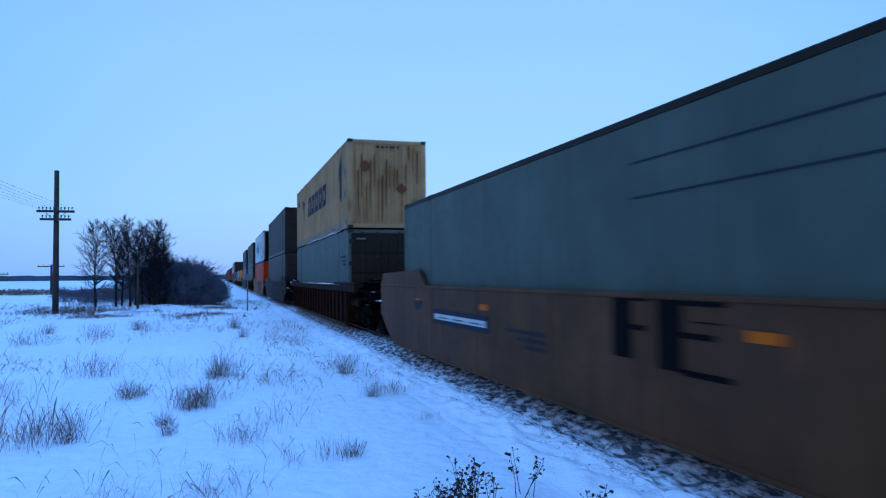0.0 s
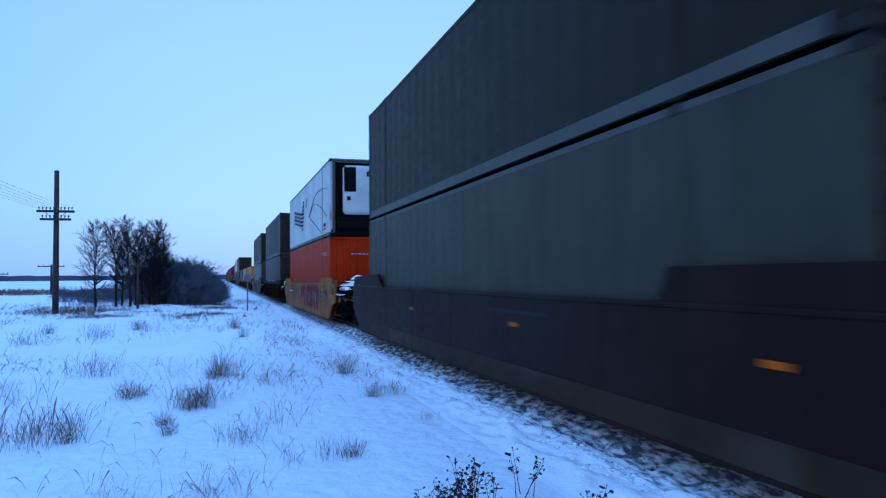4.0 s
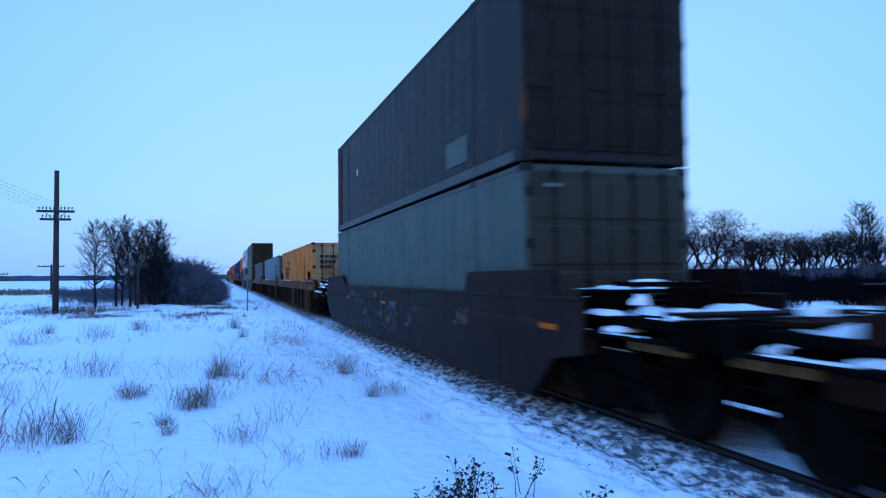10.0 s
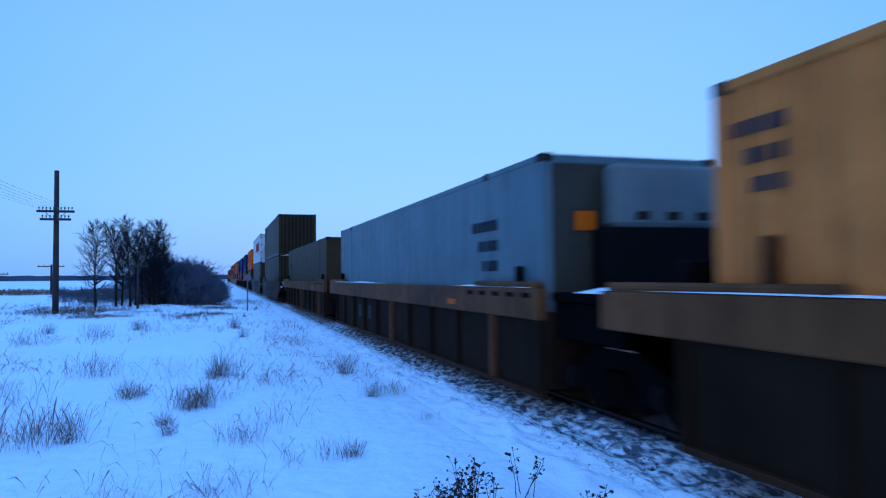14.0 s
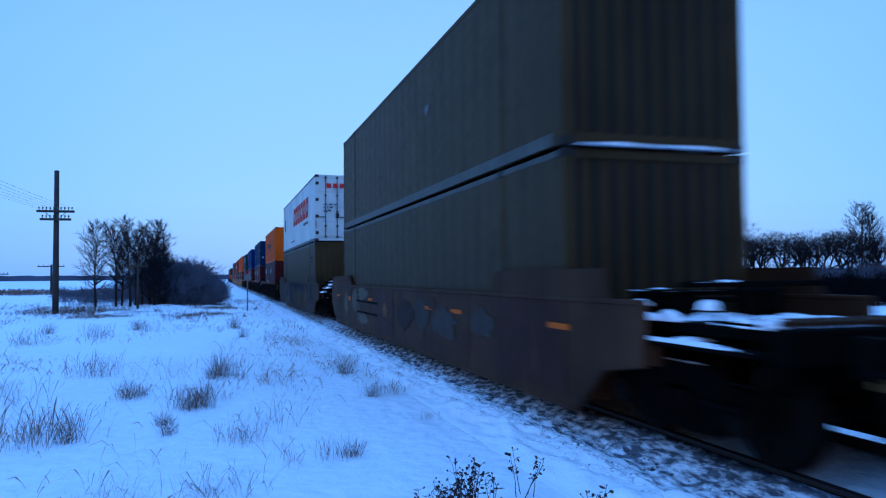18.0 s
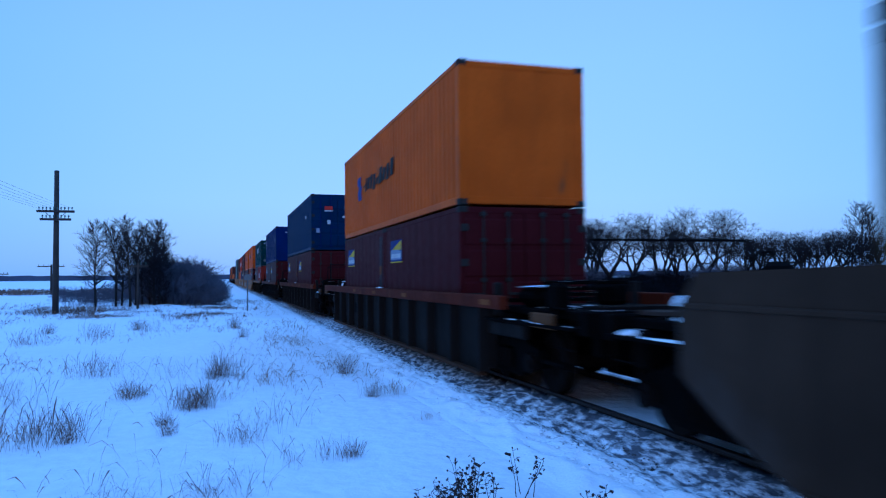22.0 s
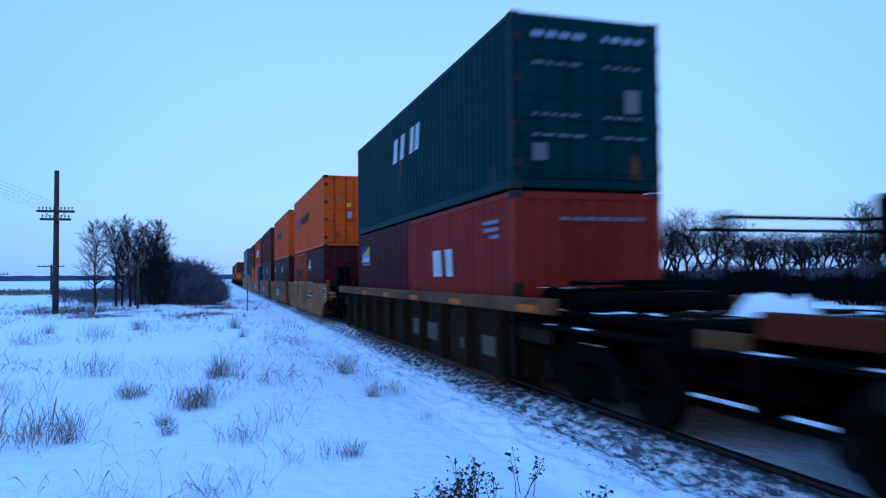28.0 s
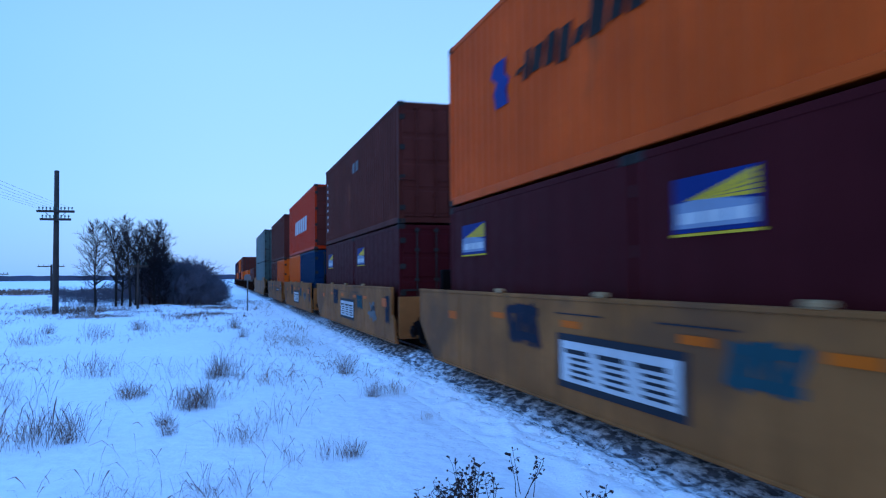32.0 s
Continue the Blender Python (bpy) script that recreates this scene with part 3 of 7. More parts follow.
def build_sparse_grass():
    rng = random.Random(77)
    g, g2 = Geo(), Geo()
    for i in range(2600):
        y = 5.2 + 55 * rng.random() ** 1.4
        x = rng.uniform(-0.62 * y, 2.9) if rng.random() < 0.92 else rng.uniform(1.0, 3.1)
        if noise.noise((x * 0.25, y * 0.16, 9.0)) < -0.08 or (y < 12 and rng.random() < 0.72):
            continue
        for k in range(rng.choice((1, 1, 2, 3, 5, 9))):
            bx, by = x + rng.gauss(0, 0.14), y + rng.gauss(0, 0.14)
            blade(g if rng.random() < 0.35 else g2, rng, bx, by, ground_height(bx, by) - 0.02, rng.uniform(0.06, 0.30), rng.uniform(0.4, 1.3), rng.uniform(0.0010, 0.0020) * (1 + y * 0.045), rng.choice((0, 1.4, 2.8)))
    for i in range(2600):
        y = 34 + 10 * rng.random()
        x = rng.uniform(-0.36 * y, 0.02 * y)
        if noise.noise((x * 0.35, y * 0.25, 2.0)) < 0.12:
            continue
        blade(g, rng, x, y, ground_height(x, y) - 0.02, rng.uniform(0.06, 0.22), rng.uniform(0.4, 1.4), 0.008, 0.5)
    for i in range(5000):
        y = 96 + 26 * rng.random()
        x = rng.uniform(-42, -13)
        if noise.noise((x * 0.12, y * 0.2, 4.0)) < 0.0:
            continue
        blade(g, rng, x, y, ground_height(x, y) - 0.02, rng.uniform(0.3, 0.8), rng.uniform(0.3, 1.0), 0.035, 0.5)
    for i in range(2000):
        cx, cy, sx, sy = ((-5.7, 39, 0.9, 0.7), (-0.9, 38, 0.9, 0.6), (-0.2, 45, 0.7, 0.8), (-8.4, 47, 1.6, 0.8))[i % 4]
        x, y = rng.gauss(cx, sx), rng.gauss(cy, sy)
        blade(g, rng, x, y, ground_height(x, y) - 0.02, rng.uniform(0.05, 0.17), rng.uniform(0.6, 1.6), 0.009, 0.5)
    for i in range(1200):
        x, y = rng.gauss(-7.6, 1.3), rng.gauss(43.5, 0.9)
        blade(g, rng, x, y, ground_height(x, y) - 0.02, rng.uniform(0.10, 0.32), rng.uniform(0.4, 1.3), 0.010, 0.5)
    tagged(new("sparse_grass", g.mesh("sparse_grass", GRASS_DARK)), "scattered dry grass stems poking through snow", "grass", kind="stuff")
    tagged(new("straw_grass", g2.mesh("straw_grass", GRASS)), "scattered straw-coloured stems poking through snow", "grass", kind="stuff")


build_sparse_grass()


def seed_head(k):
    rng = random.Random(300 + k)
    s = rng.uniform(0.012, 0.026)
    vs = [tuple(Vector((rng.uniform(-1, 1), rng.uniform(-1, 1), rng.uniform(-1.2, 0.7))) * s) for _ in range(6)]
    return Geo().add(vs, [(0, 1, 2), (0, 2, 3), (0, 3, 4), (0, 4, 5), (1, 2, 4), (2, 3, 5), (1, 3, 5)])


def build_weed(x, y, seed, stems, h, rad, label):
    """Dead weed: stiff stems, forked tops, curled dark seed heads."""
    rng = random.Random(seed)
    stalks, heads = [], []
    for i in range(stems):
        a, r = rng.uniform(0, 6.28), rad * rng.random()
        p = Vector((r * math.cos(a), r * math.sin(a), -0.03))
        d = Vector((rng.gauss(0, 0.16), rng.gauss(0, 0.16), 1)).normalized()
        hh = h * rng.uniform(0.6, 1.0)
        st = Geo()
        stalks.append(st)
        for k in range(5):
            q = p + d * hh / 5
            st.tube(p, q, 0.0044 - 0.0005 * k, 0.0039 - 0.0005 * k, 4)
            d = (d + Vector((rng.gauss(0, 0.10), rng.gauss(0, 0.10), 0.02))).normalized()
            p = q
            if k >= 2:
                for _ in range(2):
                    o = Vector((rng.gauss(0, 1), rng.gauss(0, 1), rng.uniform(0.2, 1.2))).normalized()
                    e = p + o * rng.uniform(0.03, 0.08)
                    st.tube(p, e, 0.0022, 0.0014, 3)
                    heads.append((tuple(e), rng.randrange(9), rng.uniform(0, 360)))
    ob = tagged(new("dead_weed"), label, "weed", "dead weeds by the camera")
    ob.location = (x, y, ground_height(x, y))
    for st in stalks:
        part("stalk", st.mesh("stalk", WEED), ob)
    for at, k, turn in heads:
        h1 = part("seed_head", cached(("seed_head", k), lambda: seed_head(k), "seed_head", WEED), ob)
        h1.matrix_basis = pose(*at, 0, 0, turn)


build_weed(2.46, 5.78, 3, 5, 0.46, 0.10, "tall dead weed with curled dark seed heads in snow")
build_weed(1.90, 5.45, 4, 19, 0.44, 0.27, "bushy dead weed with drooping dark seed heads in snow")
build_weed(1.62, 5.32, 5, 16, 0.34, 0.22, "low spreading dead weed in snow")
build_weed(2.80, 5.10, 6, 5, 0.24, 0.08, "small dead weed stalks in snow")


# ---------------------------------------------------------------- telegraph poles, sign, distance
def telegraph_pole(x, y, h, arms, r=0.16, label=""):
    z0 = ground_height(x, y) - 0.1
    top = tagged(new("telegraph_pole"), label, "utility pole", "telegraph poles")
    top.location = (x, y, z0)
    part("pole", Geo().cyl((0, 0), r, 0, h, "z", 14, r * 0.72).mesh("pole", POLE_WOOD, True), top)
    for az, wdt, pins in arms:
        g = Geo().box(-wdt / 2, wdt / 2, -r - 0.10, -r + 0.01, az - 0.06, az + 0.06, 0.01)
        arm = part("crossarm", g.mesh("crossarm", POLE_WOOD), top)
        for i in range(pins):
            px = -wdt / 2 + 0.12 + (wdt - 0.24) * i / max(1, pins - 1)
            part("insulator", cached("insulator", lambda: Geo().cyl((0, 0), 0.02, 0, 0.08, "z", 8).cyl((0, 0), 0.045, 0.08, 0.17, "z", 8, 0.03), "insulator", GLASSY), arm, at=(px, -r - 0.045, az + 0.06))
        for s in (-1, 1):
            if wdt > 1.5:
                part("brace", Geo().tube((s * wdt * 0.27, -r - 0.05, az - 0.05), (0, -r, az - 0.55), 0.015, 0.015, 4).mesh("brace", POLE_WOOD), arm)
    return top


telegraph_pole(-8.23, 42.6, 7.65, ((5.48, 1.80, 10), (5.06, 1.48, 8)), 0.165, "tall dark wooden telegraph pole with two crossarms")
telegraph_pole(-20.6, 104, 3.9, ((3.65, 3.1, 6),), 0.16, "distant wooden pole with one crossarm")
telegraph_pole(-26.6, 104, 2.9, ((2.7, 2.4, 6),), 0.15, "distant short wooden pole with one crossarm")
telegraph_pole(-4.52, 45.5, 2.75, ((2.55, 1.1, 4),), 0.075, "short thin wooden pole in front of the trees")


def build_wires():
    for i in range(6):
        u = -1.15 + 2.3 * i / 5
        p, q = Vector((-8.23 + u * 0.72, 42.35, 5.37)), Vector((-8.5 + u * 0.72, 4.0, 5.6))
        cu = bpy.data.curves.new("wire", "CURVE")
        cu.dimensions, cu.bevel_depth = "3D", 0.0045
        sp = cu.splines.new("POLY")
        sp.points.add(15)
        for k in range(16):
            f = k / 15
            v = p.lerp(q, f)
            sp.points[k].co = (v.x, v.y, v.z - 0.3 * 4 * f * (1 - f), 1)
        cu.materials.append(WIRE)
        tagged(new("wire", cu), "thin sagging telegraph wire", "wire", "telegraph wires")


build_wires()


def build_sign():
    x, y = 1.48, 42.0
    top = tagged(new("track_sign"), "grey half-round trackside sign on a thin post", "sign")
    top.location = (x, y, ground_height(x, y))
    boxpart("post", SIGN_BACK, top, (-0.035, 0.035, -0.03, 0.03, -0.2, 1.75), 0.006)
    plate = [(-0.19, 1.72), (0.19, 1.72), (0.19, 1.92), (0.11, 2.04), (-0.11, 2.04), (-0.19, 1.92)]
    polypart("plate", SIGN_BACK, top, plate, -0.045, -0.030, "y")


build_sign()


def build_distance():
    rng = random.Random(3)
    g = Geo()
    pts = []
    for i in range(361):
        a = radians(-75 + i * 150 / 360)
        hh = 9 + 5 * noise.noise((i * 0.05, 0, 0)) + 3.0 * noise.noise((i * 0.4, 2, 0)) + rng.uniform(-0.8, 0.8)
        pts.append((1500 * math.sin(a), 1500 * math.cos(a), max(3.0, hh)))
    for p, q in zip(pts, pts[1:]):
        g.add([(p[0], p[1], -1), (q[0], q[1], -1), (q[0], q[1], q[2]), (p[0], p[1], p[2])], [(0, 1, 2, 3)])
    tagged(new("backdrop_woods", g.mesh("backdrop_woods", FAR_WOODS)), "far line of bare woods on the horizon, tinted blue for haze", "woods", kind="structure")


build_distance()


# ---------------------------------------------------------------- containers
BLACK = paint("dark_rubber_black", (0.006, 0.006, 0.0065), 0.6, 0.2, ior=1.06)
CAST = paint("corner_casting_steel", (0.026, 0.024, 0.022), 0.55, 0.4, 0.05)
WHITE_INK = paint("white_marking", (0.5, 0.52, 0.53), 0.5, 0.4)
DARK_INK = paint("dark_marking", (0.022, 0.026, 0.034), 0.5, 0.3)
NAVY_INK = paint("navy_marking", (0.01, 0.014, 0.028), 0.5, 0.4)
RED_INK = paint("red_marking", (0.42, 0.03, 0.025), 0.5, 0.3)
BLUE_INK = paint("blue_marking", (0.011, 0.026, 0.14), 0.45, 0.2)
SKY_INK = paint("pale_blue_marking", (0.22, 0.27, 0.36), 0.5, 0.3)
YELLOW_INK = paint("yellow_marking", (0.6, 0.4, 0.03), 0.5, 0.3)
REFLECT = paint("amber_reflector", (0.50, 0.098, 0.005), 0.4, 0.25)
TEAL_INK = paint("teal_spray", (0.018, 0.056, 0.068), 0.6, 0.3)
ROSE_INK = paint("dull_red_spray", (0.135, 0.020, 0.020), 0.6, 0.5)
GREY_INK = paint("grey_marking", (0.13, 0.135, 0.14), 0.6, 0.4)
RUSTY = paint("rust_patch", (0.13, 0.05, 0.022), 0.85, 0.4)


def corrugated(length, z0, z1, x, depth, pitch, flat=0.34, axis="y", a0=0.0):
    """Folded sheet: outer flats at x, inner flats depth behind."""
    g = Geo()
    pts, a = [], a0
    n = max(1, round(length / pitch))
    p = length / n
    s = 1 if x > 0 else -1
    for i in range(n):
        pts += [(a, x), (a + p * flat, x), (a + p * 0.5, x - s * depth), (a + p * (0.5 + flat), x - s * depth)]
        a += p
    pts.append((a0 + length, x))
    vs = []
    for u, w in pts:
        for z in (z0, z1):
            vs.append((w, u, z) if axis == "y" else (u, w, z))
    return g.add(vs, [(2 * i, 2 * i + 1, 2 * i + 3, 2 * i + 2) for i in range(len(pts) - 1)])


def decal(parent, mat, y0, y1, z0, z1, x, name="marking", slant=0.0, label="", cut=None):
    """A thin painted or stuck-on patch on the track-side face; slant leans its top along the side."""
    poly = [(y0, z0), (y1, z0), (y1 + slant, z1), (y0 + slant, z1)] if cut is None else cut
    return polypart(name, mat, parent, poly, x - 0.005, x - 0.0005, "x", label)


def end_decal(parent, mat, x0, x1, z0, z1, y=-0.03, name="marking", label=""):
    return polypart(name, mat, parent, [(x0, z0), (x1, z0), (x1, z1), (x0, z1)], y - 0.006, y - 0.0005, "y", label)


def splash(parent, mat, yc, zc, ry, rz, x, seed, n=11, name="graffiti", label="", spiky=0.5):
    """An irregular sprayed blot."""
    rng = random.Random(seed)
    poly = []
    for i in range(n):
        a = 2 * math.pi * i / n
        k = 1 - spiky * rng.random()
        poly.append((yc + ry * k * math.cos(a), zc + rz * k * math.sin(a)))
    return polypart(name, mat, parent, poly, x - 0.0045 - 0.0007 * (seed % 5), x - 0.0005, "x", label)


def doors(c, W, H, mat, y, out, bars=4, rods=None):
    """Two door leaves with locking rods, brackets, handles and hinges on the end at y, facing out (-1 front, +1 rear)."""
    rods = rods or CAST
    for s in (-1, 1):
        xa, xb = (0.012, W / 2 - 0.09) if s > 0 else (-(W / 2 - 0.09), -0.012)
        ya, yb = sorted((y, y + out * 0.045))

        def leaf():
            k, hgt = 4, (H - 0.36) / 4
            front_y, back_y = y + out * 0.045, y
            pts = [(back_y, 0.17), (front_y, 0.17)]
            for i in range(k):
                z = 0.20 + i * hgt
                pts += [(front_y, z + 0.02), (front_y + out * 0.018, z + 0.05), (front_y + out * 0.018, z + hgt - 0.09), (front_y, z + hgt - 0.06)]
            pts += [(front_y, H - 0.13), (back_y, H - 0.13)]
            return Geo().prism(pts, xa, xb, "x")
        leaf_ob = part("door", cached(("leaf", W, H, y, out, s), leaf, "door", mat), c)
        for q in range(bars // 2):
            bx = xa + (xb - xa) * (0.30 + 0.42 * q)

            def rod():
                g = Geo().cyl((bx, y + out * 0.085), 0.019, 0.12, H - 0.08, "z", 8)
                for zz in (0.16, 0.62, 1.25, 1.95, H - 0.18):
                    g.box(bx - 0.055, bx + 0.055, *sorted((y + out * 0.05, y + out * 0.105)), zz, zz + 0.07, 0.006)
                g.box(bx - 0.02, bx + 0.38 * s * (-1 if q else 1) + 0.02, *sorted((y + out * 0.095, y + out * 0.115)), 1.02, 1.06) if s * (-1 if q else 1) > 0 else g.box(bx - 0.38 - 0.02, bx + 0.02, *sorted((y + out * 0.095, y + out * 0.115)), 1.02, 1.06)
                return g
            part("locking_rod", cached(("rod", W, H, y, out, s, q), rod, "locking_rod", rods), leaf_ob)
        for k in range(4):
            hx = s * (W / 2 - 0.085)
            zz = 0.3 + k * (H - 0.75) / 3
            part("hinge", cached(("hinge", hx, zz, y, out), lambda: Geo().box(hx - 0.07, hx + 0.07, *sorted((y + out * 0.04, y + out * 0.075)), zz, zz + 0.13, 0.01), "hinge", CAST), leaf_ob)


def container(label, mat, L=16.15, W=2.591, H=2.896, side="plate", front="doors", rail=None, posts=None, name="shipping_container", front_mat=None, rods=None):
    """A box standing on z = 0 with its front end at y = 0 and its track-side face at x = -W/2."""
    c = tagged(new(name), label, "container")
    rail = rail or mat
    fm = front_mat or mat
    hx = W / 2
    depth, pitch = {"corr": (0.028, 0.276), "fine": (0.045, 0.27), "plate": (0.0035, 0.61), "flat": (0.0025, 1.22)}[side]
    boxpart("body", mat, c, (-hx + 0.05, hx - 0.05, 0.05, L - 0.05, 0.10, H - 0.05), 0.0)
    for s in (-1, 1):
        part("side_panel", cached(("side", L, W, H, side, s), lambda: corrugated(L - 0.24, 0.14, H - 0.09, s * (hx - 0.008), depth, pitch, a0=0.12), "side_panel", mat), c)
        boxpart("top_rail", rail, c, (s * hx - (0.0 if s < 0 else 0.07), s * hx + (0.07 if s < 0 else 0.0), 0.16, L - 0.16, H - 0.10, H - 0.012), 0.012)
        boxpart("bottom_rail", rail, c, (s * hx - (0.0 if s < 0 else 0.06), s * hx + (0.06 if s < 0 else 0.0), 0.16, L - 0.16, 0.02, 0.24 if side == "plate" else 0.15), 0.012)
        for y in (0.0, L - 0.14):
            boxpart("corner_post", mat, c, (s * hx - (0.0 if s < 0 else 0.15), s * hx + (0.15 if s < 0 else 0.0), y, y + 0.14, 0.10, H - 0.10), 0.014)
            for z in (0.0, H - 0.118):
                yy = y if y == 0 else L - 0.178
                boxpart("corner_casting", CAST, c, (s * hx - (0.004 if s < 0 else 0.162), s * hx + (0.162 if s < 0 else 0.004), yy - 0.004, yy + 0.182, z, z + 0.118), 0.012)
        if L > 13:
            for y in (1.98, L - 2.11):
                boxpart("side_post", mat, c, (s * hx - (0.003 if s < 0 else 0.10), s * hx + (0.10 if s < 0 else 0.003), y, y + 0.13, 0.10, H - 0.05), 0.012)
                for z in (0.0, H - 0.118):
                    boxpart("corner_casting", CAST, c, (s * hx - (0.006 if s < 0 else 0.162), s * hx + (0.162 if s < 0 else 0.006), y - 0.02, y + 0.158, z, z + 0.118), 0.012)
    boxpart("roof", rail, c, (-hx + 0.04, hx - 0.04, 0.08, L - 0.08, H - 0.05, H - 0.012), 0.008)
    for y, tag in ((0.0, front), (L, "wall")):
        out = -1 if y == 0 else 1
        ya = y if y == 0 else L - 0.10
        boxpart("header", mat, c, (-hx + 0.15, hx - 0.15, ya, ya + 0.10, H - 0.13, H - 0.015), 0.012)
        boxpart("sill", mat, c, (-hx + 0.15, hx - 0.15, ya, ya + 0.10, 0.02, 0.16), 0.012)
        if tag == "doors":
            doors(c, W, H, fm, y + 0.03 * -out, out, rods=rods)
        elif tag == "corr":
            part("end_wall", cached(("endc", W, H, y), lambda: corrugated(W - 0.28, 0.14, H - 0.10, y - out * 0.012 if y else 0.012, -0.042 * (1 if y == 0 else -1), 0.262, axis="x", a0=-(W / 2 - 0.14)), "end_wall", fm), c)
        else:
            part("end_wall", cached(("endp", W, H, y), lambda: corrugated(W - 0.28, 0.14, H - 0.10, y - out * 0.012 if y else 0.012, -0.010 * (1 if y == 0 else -1), 0.5, axis="x", a0=-(W / 2 - 0.14)), "end_wall", fm), c)
    return c


def code_bars(c, x, y, z, mat, seed=1, rows=3, w=0.9, h=0.09, end=False):
    """Unreadable lettering as short bars."""
    rng = random.Random(seed)
    for r in range(rows):
        zz, u = z - r * h * 1.9, 0.0
        ln = w * (1 - 0.25 * r)
        while u < ln:
            k = rng.uniform(0.06, 0.2)
            if end:
                end_decal(c, mat, y + u, y + u + k, zz, zz + h, x, "lettering")
            else:
                decal(c, mat, y + u, y + u + k, zz, zz + h, x, "lettering")
            u += k + 0.05


def logo_blocks(c, mat, y_left, cell, z0, z1, kinds, x, slant=0.0, stroke=0.16):
    """A row of plain blocks, each a hollow slab, set from the far end towards the front."""
    h = z1 - z0
    for i, kind in enumerate(kinds):
        a, b = y_left - i * cell, y_left - i * cell - cell * 0.80
        t = stroke

        def bar(u0, u1, w0, w1):
            ya, yb = a + (b - a) * u0, a + (b - a) * u1
            za, zb = z0 + h * w0, z0 + h * w1
            polypart("logo_bar", mat, c, [(ya - slant * w0, za), (yb - slant * w0, za), (yb - slant * w1, zb), (ya - slant * w1, zb)], x - 0.005, x - 0.0005, "x")
        k = t / abs(b - a)
        v = t / h
        bar(0.0, k, 0.0, 1.0)
        if "r" in kind:
            bar(1 - k, 1.0, 0.0, 1.0)
        if "t" in kind:
            bar(k, 1 - k if "r" in kind else 1.0, 1 - v, 1.0)
        if "b" in kind:
            bar(k, 1 - k if "r" in kind else 1.0, 0.0, v)


def picture_sign(c, y0, x=-1.219, z=1.72):
    """Blue and white panel with a yellow fan of rays."""
    p = decal(c, BLUE_INK, y0, y0 + 1.12, z, z + 0.50, x, "sign_panel", label="blue, white and yellow sign panel")
    polypart("white_field", SKY_INK, p, [(y0 + 0.04, z + 0.04), (y0 + 1.08, z + 0.04), (y0 + 1.08, z + 0.27), (y0 + 0.65, z + 0.30), (y0 + 0.04, z + 0.23)], x - 0.009, x - 0.005, "x")
    for k in range(5):
        a = 0.26 + 0.046 * k
        polypart("ray", YELLOW_INK, p, [(y0 + 0.92, z + 0.29), (y0 + 0.03, z + a), (y0 + 0.03, z + a + 0.036)], x - 0.010, x - 0.005, "x")
    decal(p, YELLOW_INK, y0 - 0.02, y0 + 1.14, z - 0.03, z - 0.005, x, "border")
    for k in range(3):
        decal(p, WHITE_INK, y0 + 0.08 + 0.33 * k, y0 + 0.35 + 0.33 * k, z + 0.08, z + 0.18, x - 0.006, "lettering")


def wave_logo(c, x=-1.219, z=1.02, size=1.0, y0=4.9, squeeze=1.0):
    """Blue emblem and a row of dark slanted shapes."""
    def pt(a, b):
        return (y0 + a * size, z + b * size * 0.70)
    emb = [pt(4.25, 0.0), pt(4.75, 0.0), pt(4.85, 0.35), pt(4.7, 0.55), pt(4.95, 0.75), pt(4.8, 1.0), pt(4.35, 1.0), pt(4.4, 0.7), pt(4.2, 0.5), pt(4.35, 0.3)]
    polypart("emblem", BLUE_INK, c, emb, x - 0.005, x - 0.0005, "x")
    ink = paint("sooty_lettering", (0.016, 0.013, 0.012), 0.5, 0.4)
    for a, b, lo, hi in ((3.78, 4.0, 0.45, 0.55), (3.55, 3.72, 0.25, 0.8), (3.12, 3.45, 0.3, 0.75), (2.75, 3.02, 0.25, 0.8), (2.35, 2.65, 0.15, 0.75), (1.98, 2.25, 0.3, 0.55), (1.5, 1.86, 0.25, 0.85), (1.1, 1.4, 0.3, 0.75), (0.7, 1.0, 0.25, 0.8), (0.2, 0.55, 0.3, 0.9)):
        a, b = 4.05 - (4.05 - a) * squeeze, 4.05 - (4.05 - b) * squeeze
        polypart("logo_bar", ink, c, [pt(a, lo), pt(b, lo), pt(b - 0.12, hi), pt(a - 0.12, hi)], x - 0.005, x - 0.0005, "x")


